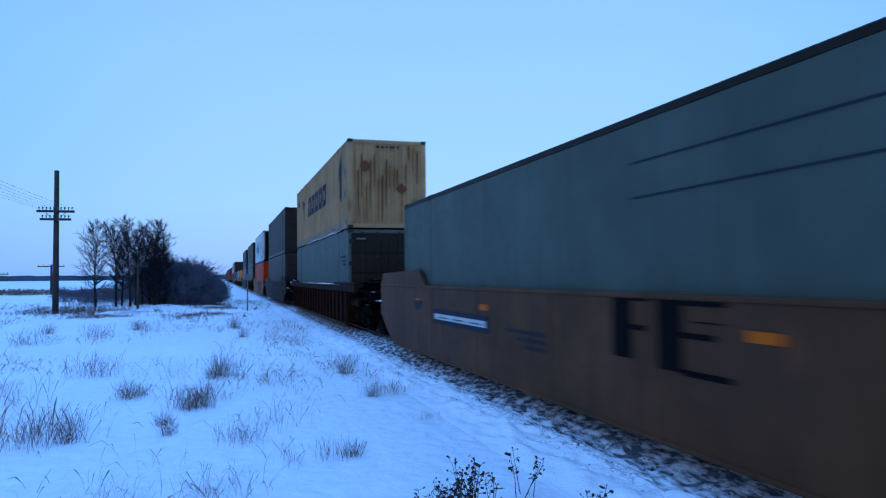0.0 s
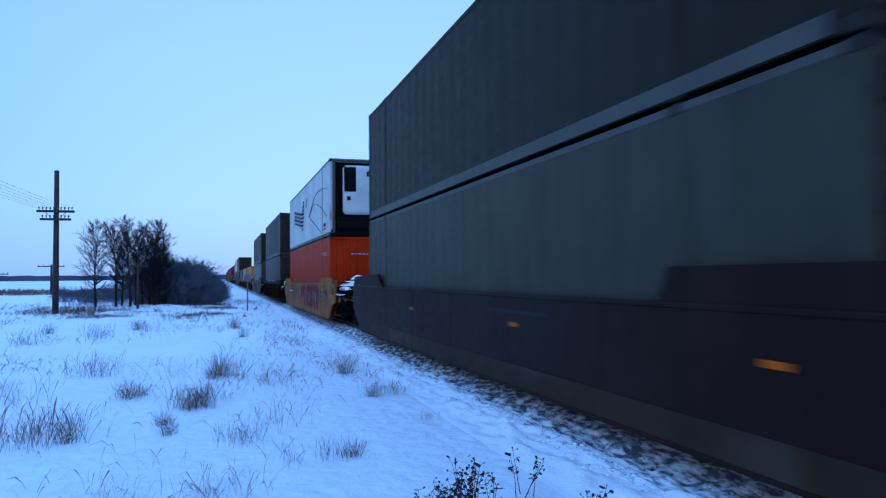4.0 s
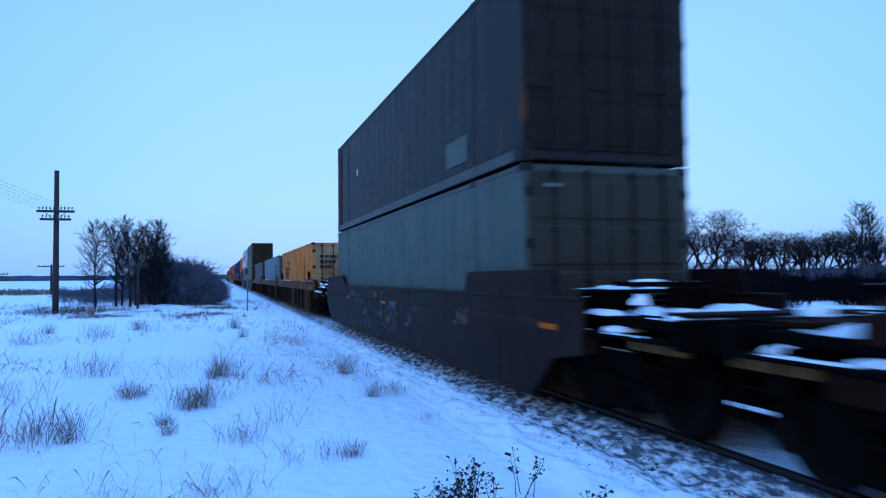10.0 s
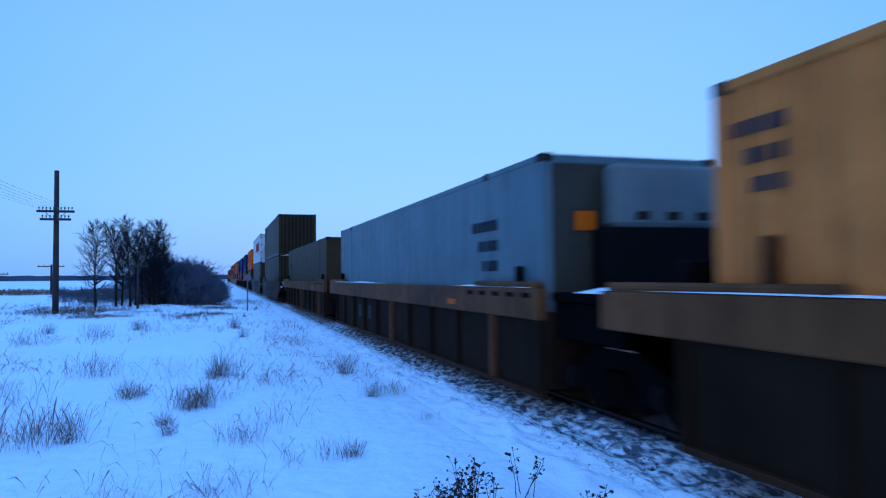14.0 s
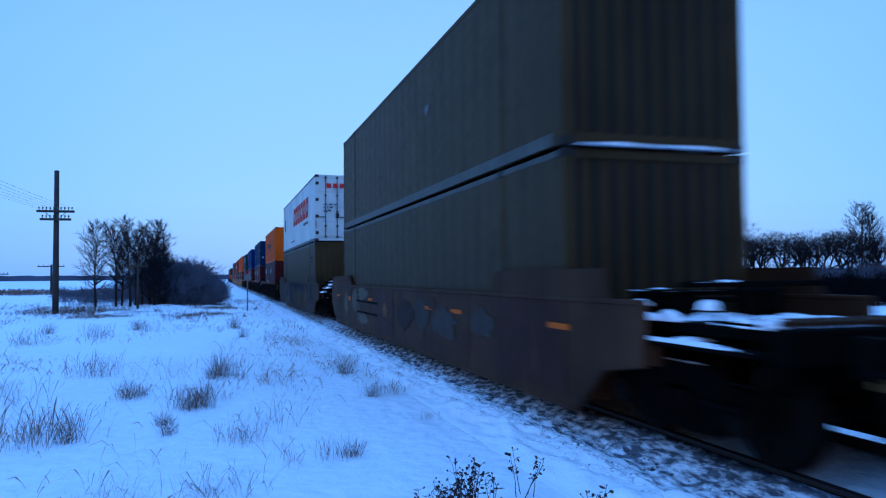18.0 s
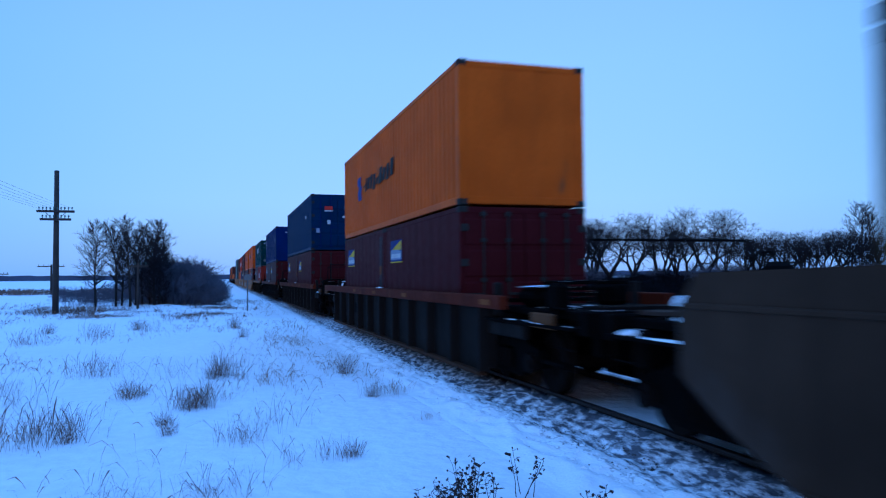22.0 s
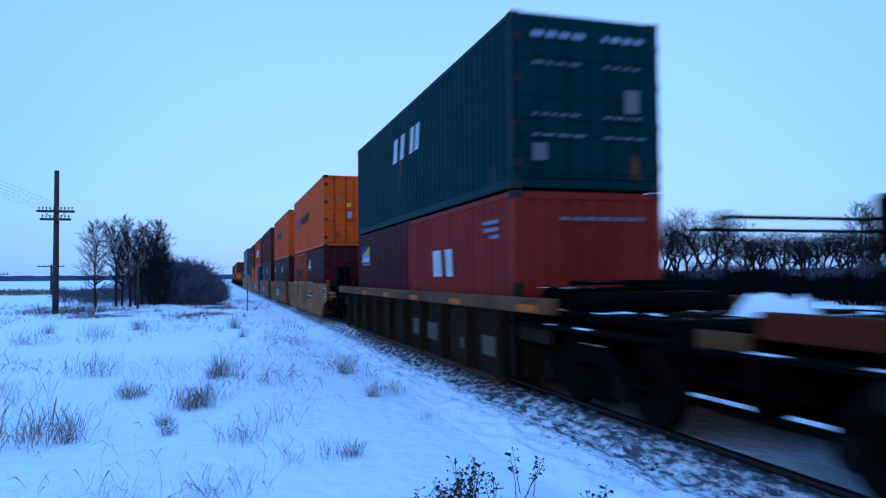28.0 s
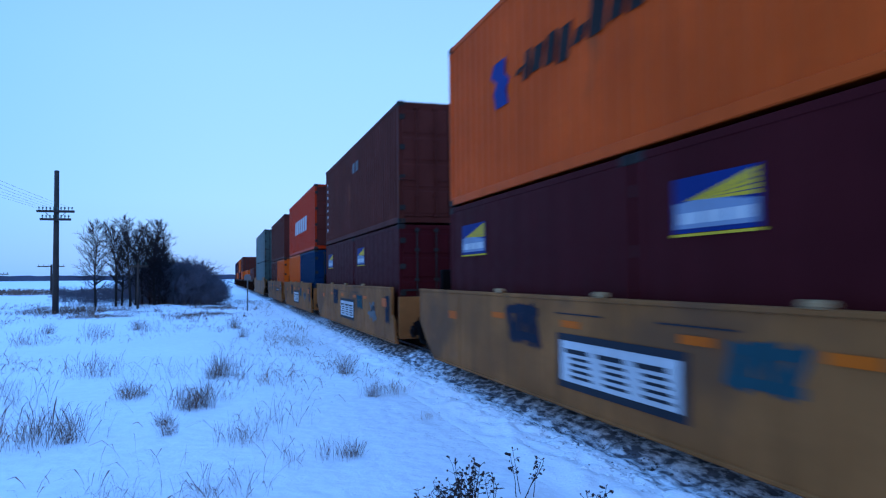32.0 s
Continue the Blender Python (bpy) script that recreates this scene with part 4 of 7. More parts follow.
# ---------------------------------------------------------------- well cars
def truck(car, y, base=1.78):
    """Two-axle freight truck at y: bolster, side frames with spring groups, wheelsets."""
    t = part("truck", cached("bolster", lambda: Geo().box(-1.12, 1.12, -0.20, 0.20, 0.36, 0.62, 0.03).cyl((0, 0), 0.30, 0.60, 0.72, "z", 14), "truck", STEEL_BLACK), car, "cast-steel truck darkened for the shade under the car")
    t.location = (0, y, 0)
    b = base / 2
    prof = [(-b - 0.22, 0.36), (-b - 0.20, 0.60), (-b + 0.10, 0.66), (-0.45, 0.80), (0.45, 0.80), (b - 0.10, 0.66), (b + 0.20, 0.60), (b + 0.22, 0.36), (b - 0.20, 0.36), (0.50, 0.20), (-0.50, 0.20), (-b + 0.20, 0.36)]
    for s in (-1, 1):
        part("side_frame", cached(("sframe", s), lambda: Geo().prism(prof, s * 1.12, s * 0.98, "x"), "side_frame", STEEL_BLACK), t)
        for k in (-0.17, 0.0, 0.17) if s < 0 else ():
            part("spring", cached(("spring", s, k), lambda: Geo().cyl((s * 1.15, k), 0.065, 0.30, 0.56, "z", 10), "spring", STEEL_BLACK), t)
        if s < 0:
            part("snow", cached("truck_snow", lambda: snow_patch(-1.11, -0.99, -0.42, 0.42, 0.802, 0.03, 6), "snow", SNOW_HEAP), t)
        for k in (-b, b):
            part("bearing_cap", cached(("bearing", s, k), lambda: Geo().cyl((k, 0.42), 0.13, s * 1.12, s * 1.21, "x", 12).cyl((k, 0.42), 0.06, s * 1.21, s * 1.24, "x", 10), "bearing_cap", WHEEL), t)
    for k in (-b, b):
        def ws():
            g = Geo().cyl((0, 0), 0.085, -1.1, 1.1, "x", 12)
            for s in (-1, 1):
                g.cyl((0, 0), 0.42, s * 0.70, s * 0.825, "x", 26).cyl((0, 0), 0.445, s * 0.675, s * 0.702, "x", 26).cyl((0, 0), 0.20, s * 0.82, s * 0.87, "x", 16)
                for q in range(3):
                    a = q * 2.1
                    g.cyl((0.28 * math.cos(a), 0.28 * math.sin(a)), 0.04, s * 0.82, s * 0.835, "x", 8)
            return g
        w = part("wheelset", cached("wheelset", ws, "wheelset", WHEEL), t)
        w.location = (0, k, 0.42)
        WHEELSETS.append((w, car))
    return t


WHEELSETS = []


CREAM_SILL = paint("dull_tan_sill", (0.12, 0.065, 0.022), 0.5, 0.7)


def snow_heap(x0, x1, y0, y1, z, h, seed):
    nx, ny = 8, 14
    g = Geo()
    vs = []
    for j in range(ny + 1):
        for i in range(nx + 1):
            u, v = i / nx, j / ny
            e = min(1.0, 5.0 * min(u, 1 - u, v, 1 - v))
            k = h * e * (0.45 + 0.75 * noise.noise((u * 2.2 + seed, v * 3.1, seed)))
            vs.append((x0 + (x1 - x0) * u, y0 + (y1 - y0) * v, z + max(0.004, k)))
    w = nx + 1
    g.add(vs, [(j * w + i, j * w + i + 1, (j + 1) * w + i + 1, (j + 1) * w + i) for j in range(ny) for i in range(nx)])
    return g


def snow_patch(x0, x1, y0, y1, z, h, seed, bias=0.1):
    """Ragged thin snow that leaves bare places where it dips under its support."""
    nx, ny = max(4, int((x1 - x0) / 0.12)), max(4, int((y1 - y0) / 0.10))
    g = Geo()
    vs = []
    for j in range(ny + 1):
        for i in range(nx + 1):
            u, v = i / nx, j / ny
            e = min(1.0, 6.0 * min(u, 1 - u, v, 1 - v))
            x, y = x0 + (x1 - x0) * u, y0 + (y1 - y0) * v
            k = bias + 0.9 * noise.noise((x * 1.7 + seed * 3.1, y * 1.9, seed)) + 0.35 * noise.noise((x * 6 + seed, y * 6, 2.0))
            vs.append((x, y, z + max(-0.05, min(h, h * 1.4 * k)) * e - 0.012 * (1 - e)))
    w = nx + 1
    return g.add(vs, [(j * w + i, j * w + i + 1, (j + 1) * w + i + 1, (j + 1) * w + i) for j in range(ny) for i in range(nx)])


def snow_lump(x0, x1, y0, y1, z, h, seed):
    """A plump lump of packed snow with steep uneven sides."""
    g, n, m = Geo(), 12, 4
    cx, cy, rx, ry = (x0 + x1) / 2, (y0 + y1) / 2, (x1 - x0) / 2, (y1 - y0) / 2
    vs = []
    for j in range(m + 1):
        f = j / m
        shrink = (1 - f ** 2.6) ** 0.6 if j < m else 0.0
        for i in range(n):
            a = 2 * math.pi * i / n
            k = (1 + 0.22 * noise.noise((math.cos(a) * 1.3 + seed, math.sin(a) * 1.3, f + seed * 0.7))) * shrink
            sq = 1.0 / max(abs(math.cos(a)), abs(math.sin(a))) ** 0.6
            vs.append((cx + rx * k * sq * math.cos(a) * 0.88, cy + ry * k * sq * math.sin(a) * 0.88, z + h * f * (1 + 0.25 * noise.noise((math.cos(a) + seed, math.sin(a), 1.0)) * (1 if j < m else 0))))
    for j in range(m):
        for i in range(n):
            p, q = j * n + i, j * n + (i + 1) % n
            g.f.append((p, q, q + n, p + n))
    g.v = vs
    return g


def end_platform(car, y0, y1, mat, seed, brake=False, snow=0.12, rails=False):
    """Narrow end of a car over its truck: deck, centre sill, crossover grating, grab irons, hoses, wind-packed snow."""
    lo, hi = min(y0, y1), max(y0, y1)
    out = 1 if y1 > y0 else -1
    boxpart("end_deck", STEEL_BLACK, car, (-1.05, 1.05, lo, hi, 1.06, 1.16), 0.015)
    boxpart("draft_sill", STEEL_BLACK, car, (-0.26, 0.26, lo - 0.1, hi + 0.1, 0.72, 1.06), 0.02)
    if snow >= 0.2:
        boxpart("end_sill", CREAM_SILL, car, (-1.24, -1.14, min(y1, y1 - out * 0.9), max(y1, y1 - out * 0.9), 0.86, 0.96), 0.015, "dull tan end sill")
    boxpart("end_beam", STEEL_BLACK, car, (-1.28, 1.28, y1 - 0.10, y1 + 0.10, 0.92, 1.20), 0.02)
    boxpart("brake_rigging", STEEL_BLACK, car, (-0.9, 0.9, lo + 0.25, lo + 0.5, 0.62, 1.05), 0.04)
    boxpart("crossbearer", STEEL_BLACK, car, (-1.15, 1.15, hi - 0.55, hi - 0.25, 0.66, 1.05), 0.04)
    boxpart("end_skirt", mat, car, (-1.26, -1.16, min(y0 - out * 0.3, y0 + out * 1.3), max(y0 - out * 0.3, y0 + out * 1.3), 0.74, 0.95), 0.02)
    # black far-side sheet added to block bright snow seen under the deck
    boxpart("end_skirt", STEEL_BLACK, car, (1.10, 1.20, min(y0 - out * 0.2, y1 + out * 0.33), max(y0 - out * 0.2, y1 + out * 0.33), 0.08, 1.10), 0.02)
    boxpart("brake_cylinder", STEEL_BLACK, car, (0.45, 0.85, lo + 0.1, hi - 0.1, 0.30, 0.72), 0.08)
    # second added block, lower down, keeps the gap under the car dark
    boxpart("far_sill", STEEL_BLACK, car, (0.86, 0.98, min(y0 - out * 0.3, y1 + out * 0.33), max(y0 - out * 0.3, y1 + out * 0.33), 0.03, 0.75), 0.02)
    for s in (-1, 1):
        for k in range(4):
            part("rung", cached(("rung", s), lambda: Geo().tube((s * 1.30, -0.24, 0), (s * 1.30, 0.24, 0), 0.012, 0.012, 5), "rung", STEEL_BLACK), car, at=(0, y1 - out * 0.39, 0.50 + 0.24 * k))
        for yy in (0.16, 0.62):
            part("stile", cached(("stile", s), lambda: Geo().tube((s * 1.30, 0, 0.45), (s * 1.30, 0, 1.28), 0.014, 0.014, 5), "stile", STEEL_BLACK), car, at=(0, y1 - out * yy, 0))
    boxpart("air_reservoir", STEEL_BLACK, car, (-0.95, -0.45, min(y0 + out * 0.25, y0 + out * 1.05), max(y0 + out * 0.25, y0 + out * 1.05), 1.17, 1.46), 0.12)
    boxpart("valve_body", STEEL_BLACK, car, (0.25, 0.65, min(y0 + out * 0.5, y0 + out * 0.9), max(y0 + out * 0.5, y0 + out * 0.9), 1.17, 1.52), 0.06)
    g = Geo()
    for k in range(7):
        g.box(-1.0, 1.0, y1 - out * (0.15 + 0.07 * k) - 0.012, y1 - out * (0.15 + 0.07 * k) + 0.012, 1.20, 1.24)
    part("crossover_grating", g.mesh("crossover_grating", mat), car)
    part("coupler", Geo().box(-0.09, 0.09, min(y1, y1 + out * 0.55), max(y1, y1 + out * 0.55), 0.74, 0.94, 0.03).box(-0.17, 0.17, min(y1 + out * 0.40, y1 + out * 0.66), max(y1 + out * 0.40, y1 + out * 0.66), 0.68, 1.0, 0.05).mesh("coupler", STEEL_BLACK), car)
    hose = Geo()
    pts = [(-0.4, y1, 0.9), (-0.42, y1 + out * 0.12, 0.7), (-0.38, y1 + out * 0.3, 0.52), (-0.3, y1 + out * 0.5, 0.5)]
    for p, q in zip(pts, pts[1:]):
        hose.tube(p, q, 0.028, 0.028, 6)
    part("brake_hose", hose.mesh("brake_hose", BLACK), car)
    if brake:
        yb = y1 - out * 0.25
        boxpart("brake_gear", BLACK, car, (0.55, 0.95, yb - 0.12, yb + 0.12, 1.2, 1.75), 0.05)
        g = Geo()
        for i in range(20):
            a, b = 2 * math.pi * i / 20, 2 * math.pi * (i + 1) / 20
            g.tube((0.75 + 0.25 * math.cos(a), yb + out * 0.16, 1.62 + 0.25 * math.sin(a)), (0.75 + 0.25 * math.cos(b), yb + out * 0.16, 1.62 + 0.25 * math.sin(b)), 0.018, 0.018, 5)
        for i in range(4):
            a = math.pi * i / 2
            g.tube((0.75, yb + out * 0.14, 1.62), (0.75 + 0.25 * math.cos(a), yb + out * 0.16, 1.62 + 0.25 * math.sin(a)), 0.014, 0.014, 4)
        part("brake_wheel", g.mesh("brake_wheel", BLACK), car, "black hand-brake wheel")
    if rails:
        yr = y1 - out * 0.05
        for z in (2.11,):
            part("handrail", Geo().tube((-1.1, yr, z), (1.1, yr, z), 0.016, 0.016, 6).mesh("handrail", BLACK), car)
        for x in (-1.1, 1.1):
            part("rail_post", Geo().tube((x, yr, 1.15), (x, yr, 2.12), 0.02, 0.02, 6).mesh("rail_post", BLACK), car)
        boxpart("brake_stand", BLACK, car, (0.62, 1.12, yr - 0.12, yr + 0.10, 1.80, 2.36), 0.06)
    rng = random.Random(seed)
    bias = -0.02 if snow > 0.1 else -0.25
    for k in range(4):  # pipes and brackets across the deck
        z, yy = 1.22 + 0.09 * k, y0 + out * (0.30 + 0.33 * k)
        if (yy - y1) * out < -0.1:
            boxpart("pipe_bracket", STEEL_BLACK, car, (-1.1 + 0.15 * (k % 2), rng.uniform(0.3, 0.9), yy - 0.05, yy + 0.05, z, z + 0.06), 0.015)
            if snow:
                xa = rng.uniform(-1.0, -0.7)
                part("snow", snow_patch(xa, xa + rng.uniform(0.5, 1.3), yy - 0.05, yy + 0.05, z + 0.06, 0.03, seed + k, bias).mesh("snow", SNOW_HEAP, True), car)
    boxpart("side_step", STEEL_BLACK, car, (-1.36, -1.06, lo + 0.12, hi - 0.05, 0.965, 1.0), 0.01)
    boxpart("side_step", STEEL_BLACK, car, (-1.36, -1.20, lo + 0.3, lo + 0.9, 0.52, 0.56), 0.01)
    if snow:
        part("snow", snow_patch(-1.03, 1.03, lo + 0.05, hi - 0.05, 1.163, 0.05 + snow * 0.35, seed + 3, bias + 0.05).mesh("snow", SNOW_HEAP, True), car, "wind-packed snow on the end deck")
        part("snow", snow_patch(-1.35, -1.15, lo + 0.14, hi - 0.08, 1.003, 0.03, seed + 5, bias).mesh("snow", SNOW_HEAP, True), car, "wind-packed snow on the side step")
        part("snow", snow_patch(-0.95, -0.45, min(y0 + out * 0.25, y0 + out * 1.05), max(y0 + out * 0.25, y0 + out * 1.05), 1.462, 0.05, seed + 7, bias).mesh("snow", SNOW_HEAP, True), car)
    if snow >= 0.12:
        for k in range(8):  # packed snow caught on the deck edge, pipes and step
            yy = lo + 0.25 + (hi - lo - 0.5) * (k + rng.uniform(0.1, 0.9)) / 8
            x0, wd, ln = rng.choice((-1.18, -1.1, -0.85)), rng.uniform(0.12, 0.4), rng.uniform(0.15, 0.5)
            z = (1.165, 1.165, 1.30, 1.005)[k % 4]
            hh = rng.uniform(0.05, 0.13) * (0.6 if z < 1.1 else 1.0)
            part("snow", snow_lump(x0 - (0.16 if z < 1.1 else 0), x0 + wd, yy - ln / 2, yy + ln / 2, z, hh, seed + k).mesh("snow", SNOW_HEAP, True), car, "packed lump of snow")
    for s in (-1, 1):
        boxpart("end_stanchion", mat, car, tuple(sorted((s * 1.12, s * 1.24))) + (y0 + out * 0.15 - 0.06, y0 + out * 0.15 + 0.06, 1.0, 1.52), 0.02)


def smooth_side(car, L, mat, f_top, f_bot, r_top, r_bot, raised=True, z_top=1.37, lift=0.32):
    """Plain plate sides with sloping ends, a lip along the top, a bottom flange, raised ends."""
    poly = [(f_bot, 0.10), (r_bot, 0.10), (r_bot + 0.55 * (r_top - r_bot), 0.40), (r_top, 0.74), (r_top, z_top), (f_top, z_top), (f_top, 0.74), (f_top * 0.45 + f_bot * 0.55, 0.62)]
    for s in (-1, 1):
        part("side_plate", Geo().prism(poly, s * 1.345, s * 1.405, "x").mesh("side_plate", mat), car)
        boxpart("top_lip", mat, car, tuple(sorted((s * 1.33, s * 1.425))) + (f_top + 0.02, r_top - 0.02, z_top - 0.05, z_top + 0.006), 0.014)
        boxpart("bottom_flange", mat, car, tuple(sorted((s * 1.30, s * 1.425))) + (f_bot + 0.02, r_bot - 0.02, 0.09, 0.135), 0.012)
        if raised:
            for a, b in ((-1.15, 2.25), (L - 2.05, r_top - 0.03)):
                if a < 3:
                    slope = [(a, z_top), (b, z_top), (b - 0.18, z_top + lift), (a + 0.12, z_top + lift)]
                else:
                    slope = [(a, z_top), (b, z_top), (b - 0.2, z_top + lift - 0.06), (a + 0.55, z_top + lift)]
                part("raised_end", Geo().prism(slope, s * 1.35, s * 1.40, "x").mesh("raised_end", mat), car)
        for k in range(int((r_bot - f_bot) / 2.6)):
            y = f_bot + 1.1 + 2.6 * k
            boxpart("weld_seam", mat, car, tuple(sorted((s * 1.402, s * 1.410))) + (y, y + 0.028, 0.136, z_top - 0.05), 0.002)


RUST_EDGE = paint("rusty_lower_flange", (0.045, 0.020, 0.010), 0.6, 0.6)


def ribbed_side(car, L, chord_mat, web_mat, f_ch, f_web, r_web, r_ch, pitch, chord_h, z_top, rib_w=0.10, heavy=(), web_x=1.31):
    """Deep box-girder side: top chord, recessed web, upright ribs, bottom angle."""
    for s in (-1, 1):
        boxpart("top_chord", chord_mat, car, tuple(sorted((s * 1.30, s * 1.435))) + (f_ch, r_ch, z_top - chord_h, z_top), 0.018)
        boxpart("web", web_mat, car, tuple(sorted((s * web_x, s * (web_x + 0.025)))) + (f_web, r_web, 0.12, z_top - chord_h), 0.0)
        boxpart("bottom_chord", RUST_EDGE, car, tuple(sorted((s * 1.30, s * 1.425))) + (f_web, r_web, 0.09, 0.155), 0.012)
        n = round((r_web - f_web) / pitch)
        for i in range(n + 1):
            y = f_web + (r_web - f_web - rib_w) * i / n
            big = i in heavy
            wd = rib_w * (1.6 if big else 1.0)
            part("rib", cached(("rib", s, wd, chord_h, z_top, web_x), lambda: Geo().prism([(s * (web_x + 0.025), 0.0), (s * 1.415, wd * 0.18), (s * 1.415, wd * 0.82), (s * (web_x + 0.025), wd)], 0.156, z_top - chord_h, "z"), "rib", chord_mat if big else web_mat), car, at=(0, y, 0))


def well_floor(car, L, mat, y0, y1):
    y0, y1 = min(y0, -0.12), max(y1, L + 0.12)
    boxpart("floor", STEEL_BLACK, car, (-1.22, 1.22, y0, y1, 0.205, 0.255), 0.0)
    for y in (y0, y1):
        boxpart("bulkhead", mat, car, (-1.31, 1.31, y - 0.04, y + 0.04, 0.2, 1.16), 0.01)


def well_car(label, kind, mat, L, gap_front, gap_rear, seed, web=None, shared_front=False, shared_rear=False, brake=False, rails=False, snow=0.12, chord_h=0.2,
             f_top=-1.80, f_bot=-0.42, r_top=None, r_bot=None, pitch=0.9, raised=True, heavy=(), z_top=1.37, web_x=1.31, rib_w=0.10, lift=0.32):
    """A car whose load's front end is at y = 0. gap_front, gap_rear: how far it reaches to the couplers."""
    car = tagged(new("well_car"), label, "rail car", "well cars of the train")
    r_top = L + 1.95 if r_top is None else r_top
    r_bot = L + 0.65 if r_bot is None else r_bot
    well_floor(car, L, web or mat, f_bot + 0.05, r_bot - 0.05)
    if kind == "smooth":
        smooth_side(car, L, mat, f_top, f_bot, r_top, r_bot, raised, z_top, lift)
    else:
        ribbed_side(car, L, mat, web or mat, f_top, f_bot, r_bot, r_top, pitch, chord_h, z_top, rib_w=rib_w, heavy=heavy, web_x=web_x)
        if raised:
            for s in (-1, 1):
                for a, b in ((f_top + 0.05, 2.3), (L - 1.4, r_top - 0.1)):
                    boxpart("end_bracket", mat, car, tuple(sorted((s * 1.31, s * 1.425))) + (a, b, z_top + 0.002, z_top + 0.09), 0.03)
    if not shared_front:
        end_platform(car, f_bot - 0.05, -gap_front + 0.35, web or mat, seed, brake=False, snow=snow)
        if rails:
            yf = -gap_front + 0.40
            if seed < 60:
                boxpart("valve_stand", STEEL_BLACK, car, (-1.2, -0.98, -3.75, -3.4, 1.16, 1.52), 0.05)
            part("handrail", Geo().tube((-1.1, yf, 2.03), (1.1, yf, 2.03), 0.016, 0.016, 6).mesh("handrail", BLACK), car)
            for x in (-1.1, 1.1):
                part("rail_post", Geo().tube((x, yf, 1.15), (x, yf, 2.04), 0.018, 0.018, 6).mesh("rail_post", BLACK), car)
        truck(car, -1.95)
    if shared_rear:
        boxpart("articulation", STEEL_BLACK, car, (-0.5, 0.5, r_bot, L + gap_rear + 0.3, 0.6, 1.0), 0.04)
        truck(car, (r_bot + L + 2 * gap_rear - 0.3) / 2 + 0.15)
        # two black sheets added behind the joint, in place of shade below it
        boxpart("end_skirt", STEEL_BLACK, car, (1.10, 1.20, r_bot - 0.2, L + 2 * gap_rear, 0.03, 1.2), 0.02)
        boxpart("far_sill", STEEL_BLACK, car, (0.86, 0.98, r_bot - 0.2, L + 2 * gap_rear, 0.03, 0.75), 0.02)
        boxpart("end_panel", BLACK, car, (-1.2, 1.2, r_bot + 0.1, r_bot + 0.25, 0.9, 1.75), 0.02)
    else:
        end_platform(car, r_bot + 0.05, L + gap_rear - 0.35, web or mat, seed + 9, brake=brake, snow=snow, rails=rails)
        truck(car, L + 1.95)
    return car


def striped_plate(car, y0, y1, z0, z1, x=-1.41):
    p = decal(car, DARK_INK, y0, y1, z0, z1, x, "name_plate", label="dark-bordered white plate with dark stripes")
    decal(p, WHITE_INK, y0 + 0.10, y1 - 0.10, z0 + 0.08, z1 - 0.08, x - 0.004, "plate_field")
    w, hgt = (y1 - y0 - 0.3) / 3, z1 - z0 - 0.28
    for k in range(3):
        a = y0 + 0.15 + k * w
        for q in range(5):
            decal(p, DARK_INK, a + 0.04 + 0.02 * q, a + w * (0.9 if q > 3 else 0.72), z0 + 0.13 + hgt * 0.2 * q, z0 + 0.13 + hgt * (0.2 * q + (0.15 if q > 3 else 0.09)), x - 0.008, "plate_bar", slant=0.03)


def reflectors(car, ys, z, x=-1.412, w=0.36, h=0.09):
    for y in ys:
        decal(car, REFLECT, y, y + w, z, z + h, x, "reflector", label="amber reflective patch")


def stroke_patch(car, mat, pts, width, x, lift, name="graffiti"):
    """One thick sprayed stroke along pts with a rounded, uneven edge."""
    left, right = [], []
    for i, (y, z) in enumerate(pts):
        p, q = pts[max(0, i - 1)], pts[min(len(pts) - 1, i + 1)]
        dy, dz = q[0] - p[0], q[1] - p[1]
        k = width / max(1e-6, math.hypot(dy, dz))
        left.append((y - dz * k, min(1.32, max(0.23, z + dy * k))))
        right.append((y + dz * k, min(1.32, max(0.23, z - dy * k))))
    g = Geo()
    for i in range(len(pts) - 1):
        quad = [left[i], left[i + 1], right[i + 1], right[i]]
        g.add([(x - 0.0006 - lift, *q) for q in quad], [(0, 1, 2, 3)])
    part(name, g.mesh(name, mat), car)


def tag_mark(car, mat, yc, zc, w, h, seed, x=-1.411):
    """A sprayed mark of a few crossing thick strokes."""
    rng = random.Random(seed)
    for k in range(5):
        y, lean = yc + w * (k / 4 - 0.5) * 0.8, rng.uniform(-0.3, 0.3) * w
        pts = [(y + lean * (f - 0.5), zc + h * (f - 0.5) * rng.uniform(0.8, 1.0)) for f in (0.0, 0.35, 0.7, 1.0)]
        stroke_patch(car, mat, pts, w * 0.085, x, 0.0008 + 0.0003 * k)
    for k in range(2):
        z = zc + h * (0.32 if k else -0.30)
        stroke_patch(car, mat, [(yc - w * 0.5, z), (yc, z + rng.uniform(-0.04, 0.04)), (yc + w * 0.45, z)], h * 0.10, x, 0.0026 + 0.0003 * k)


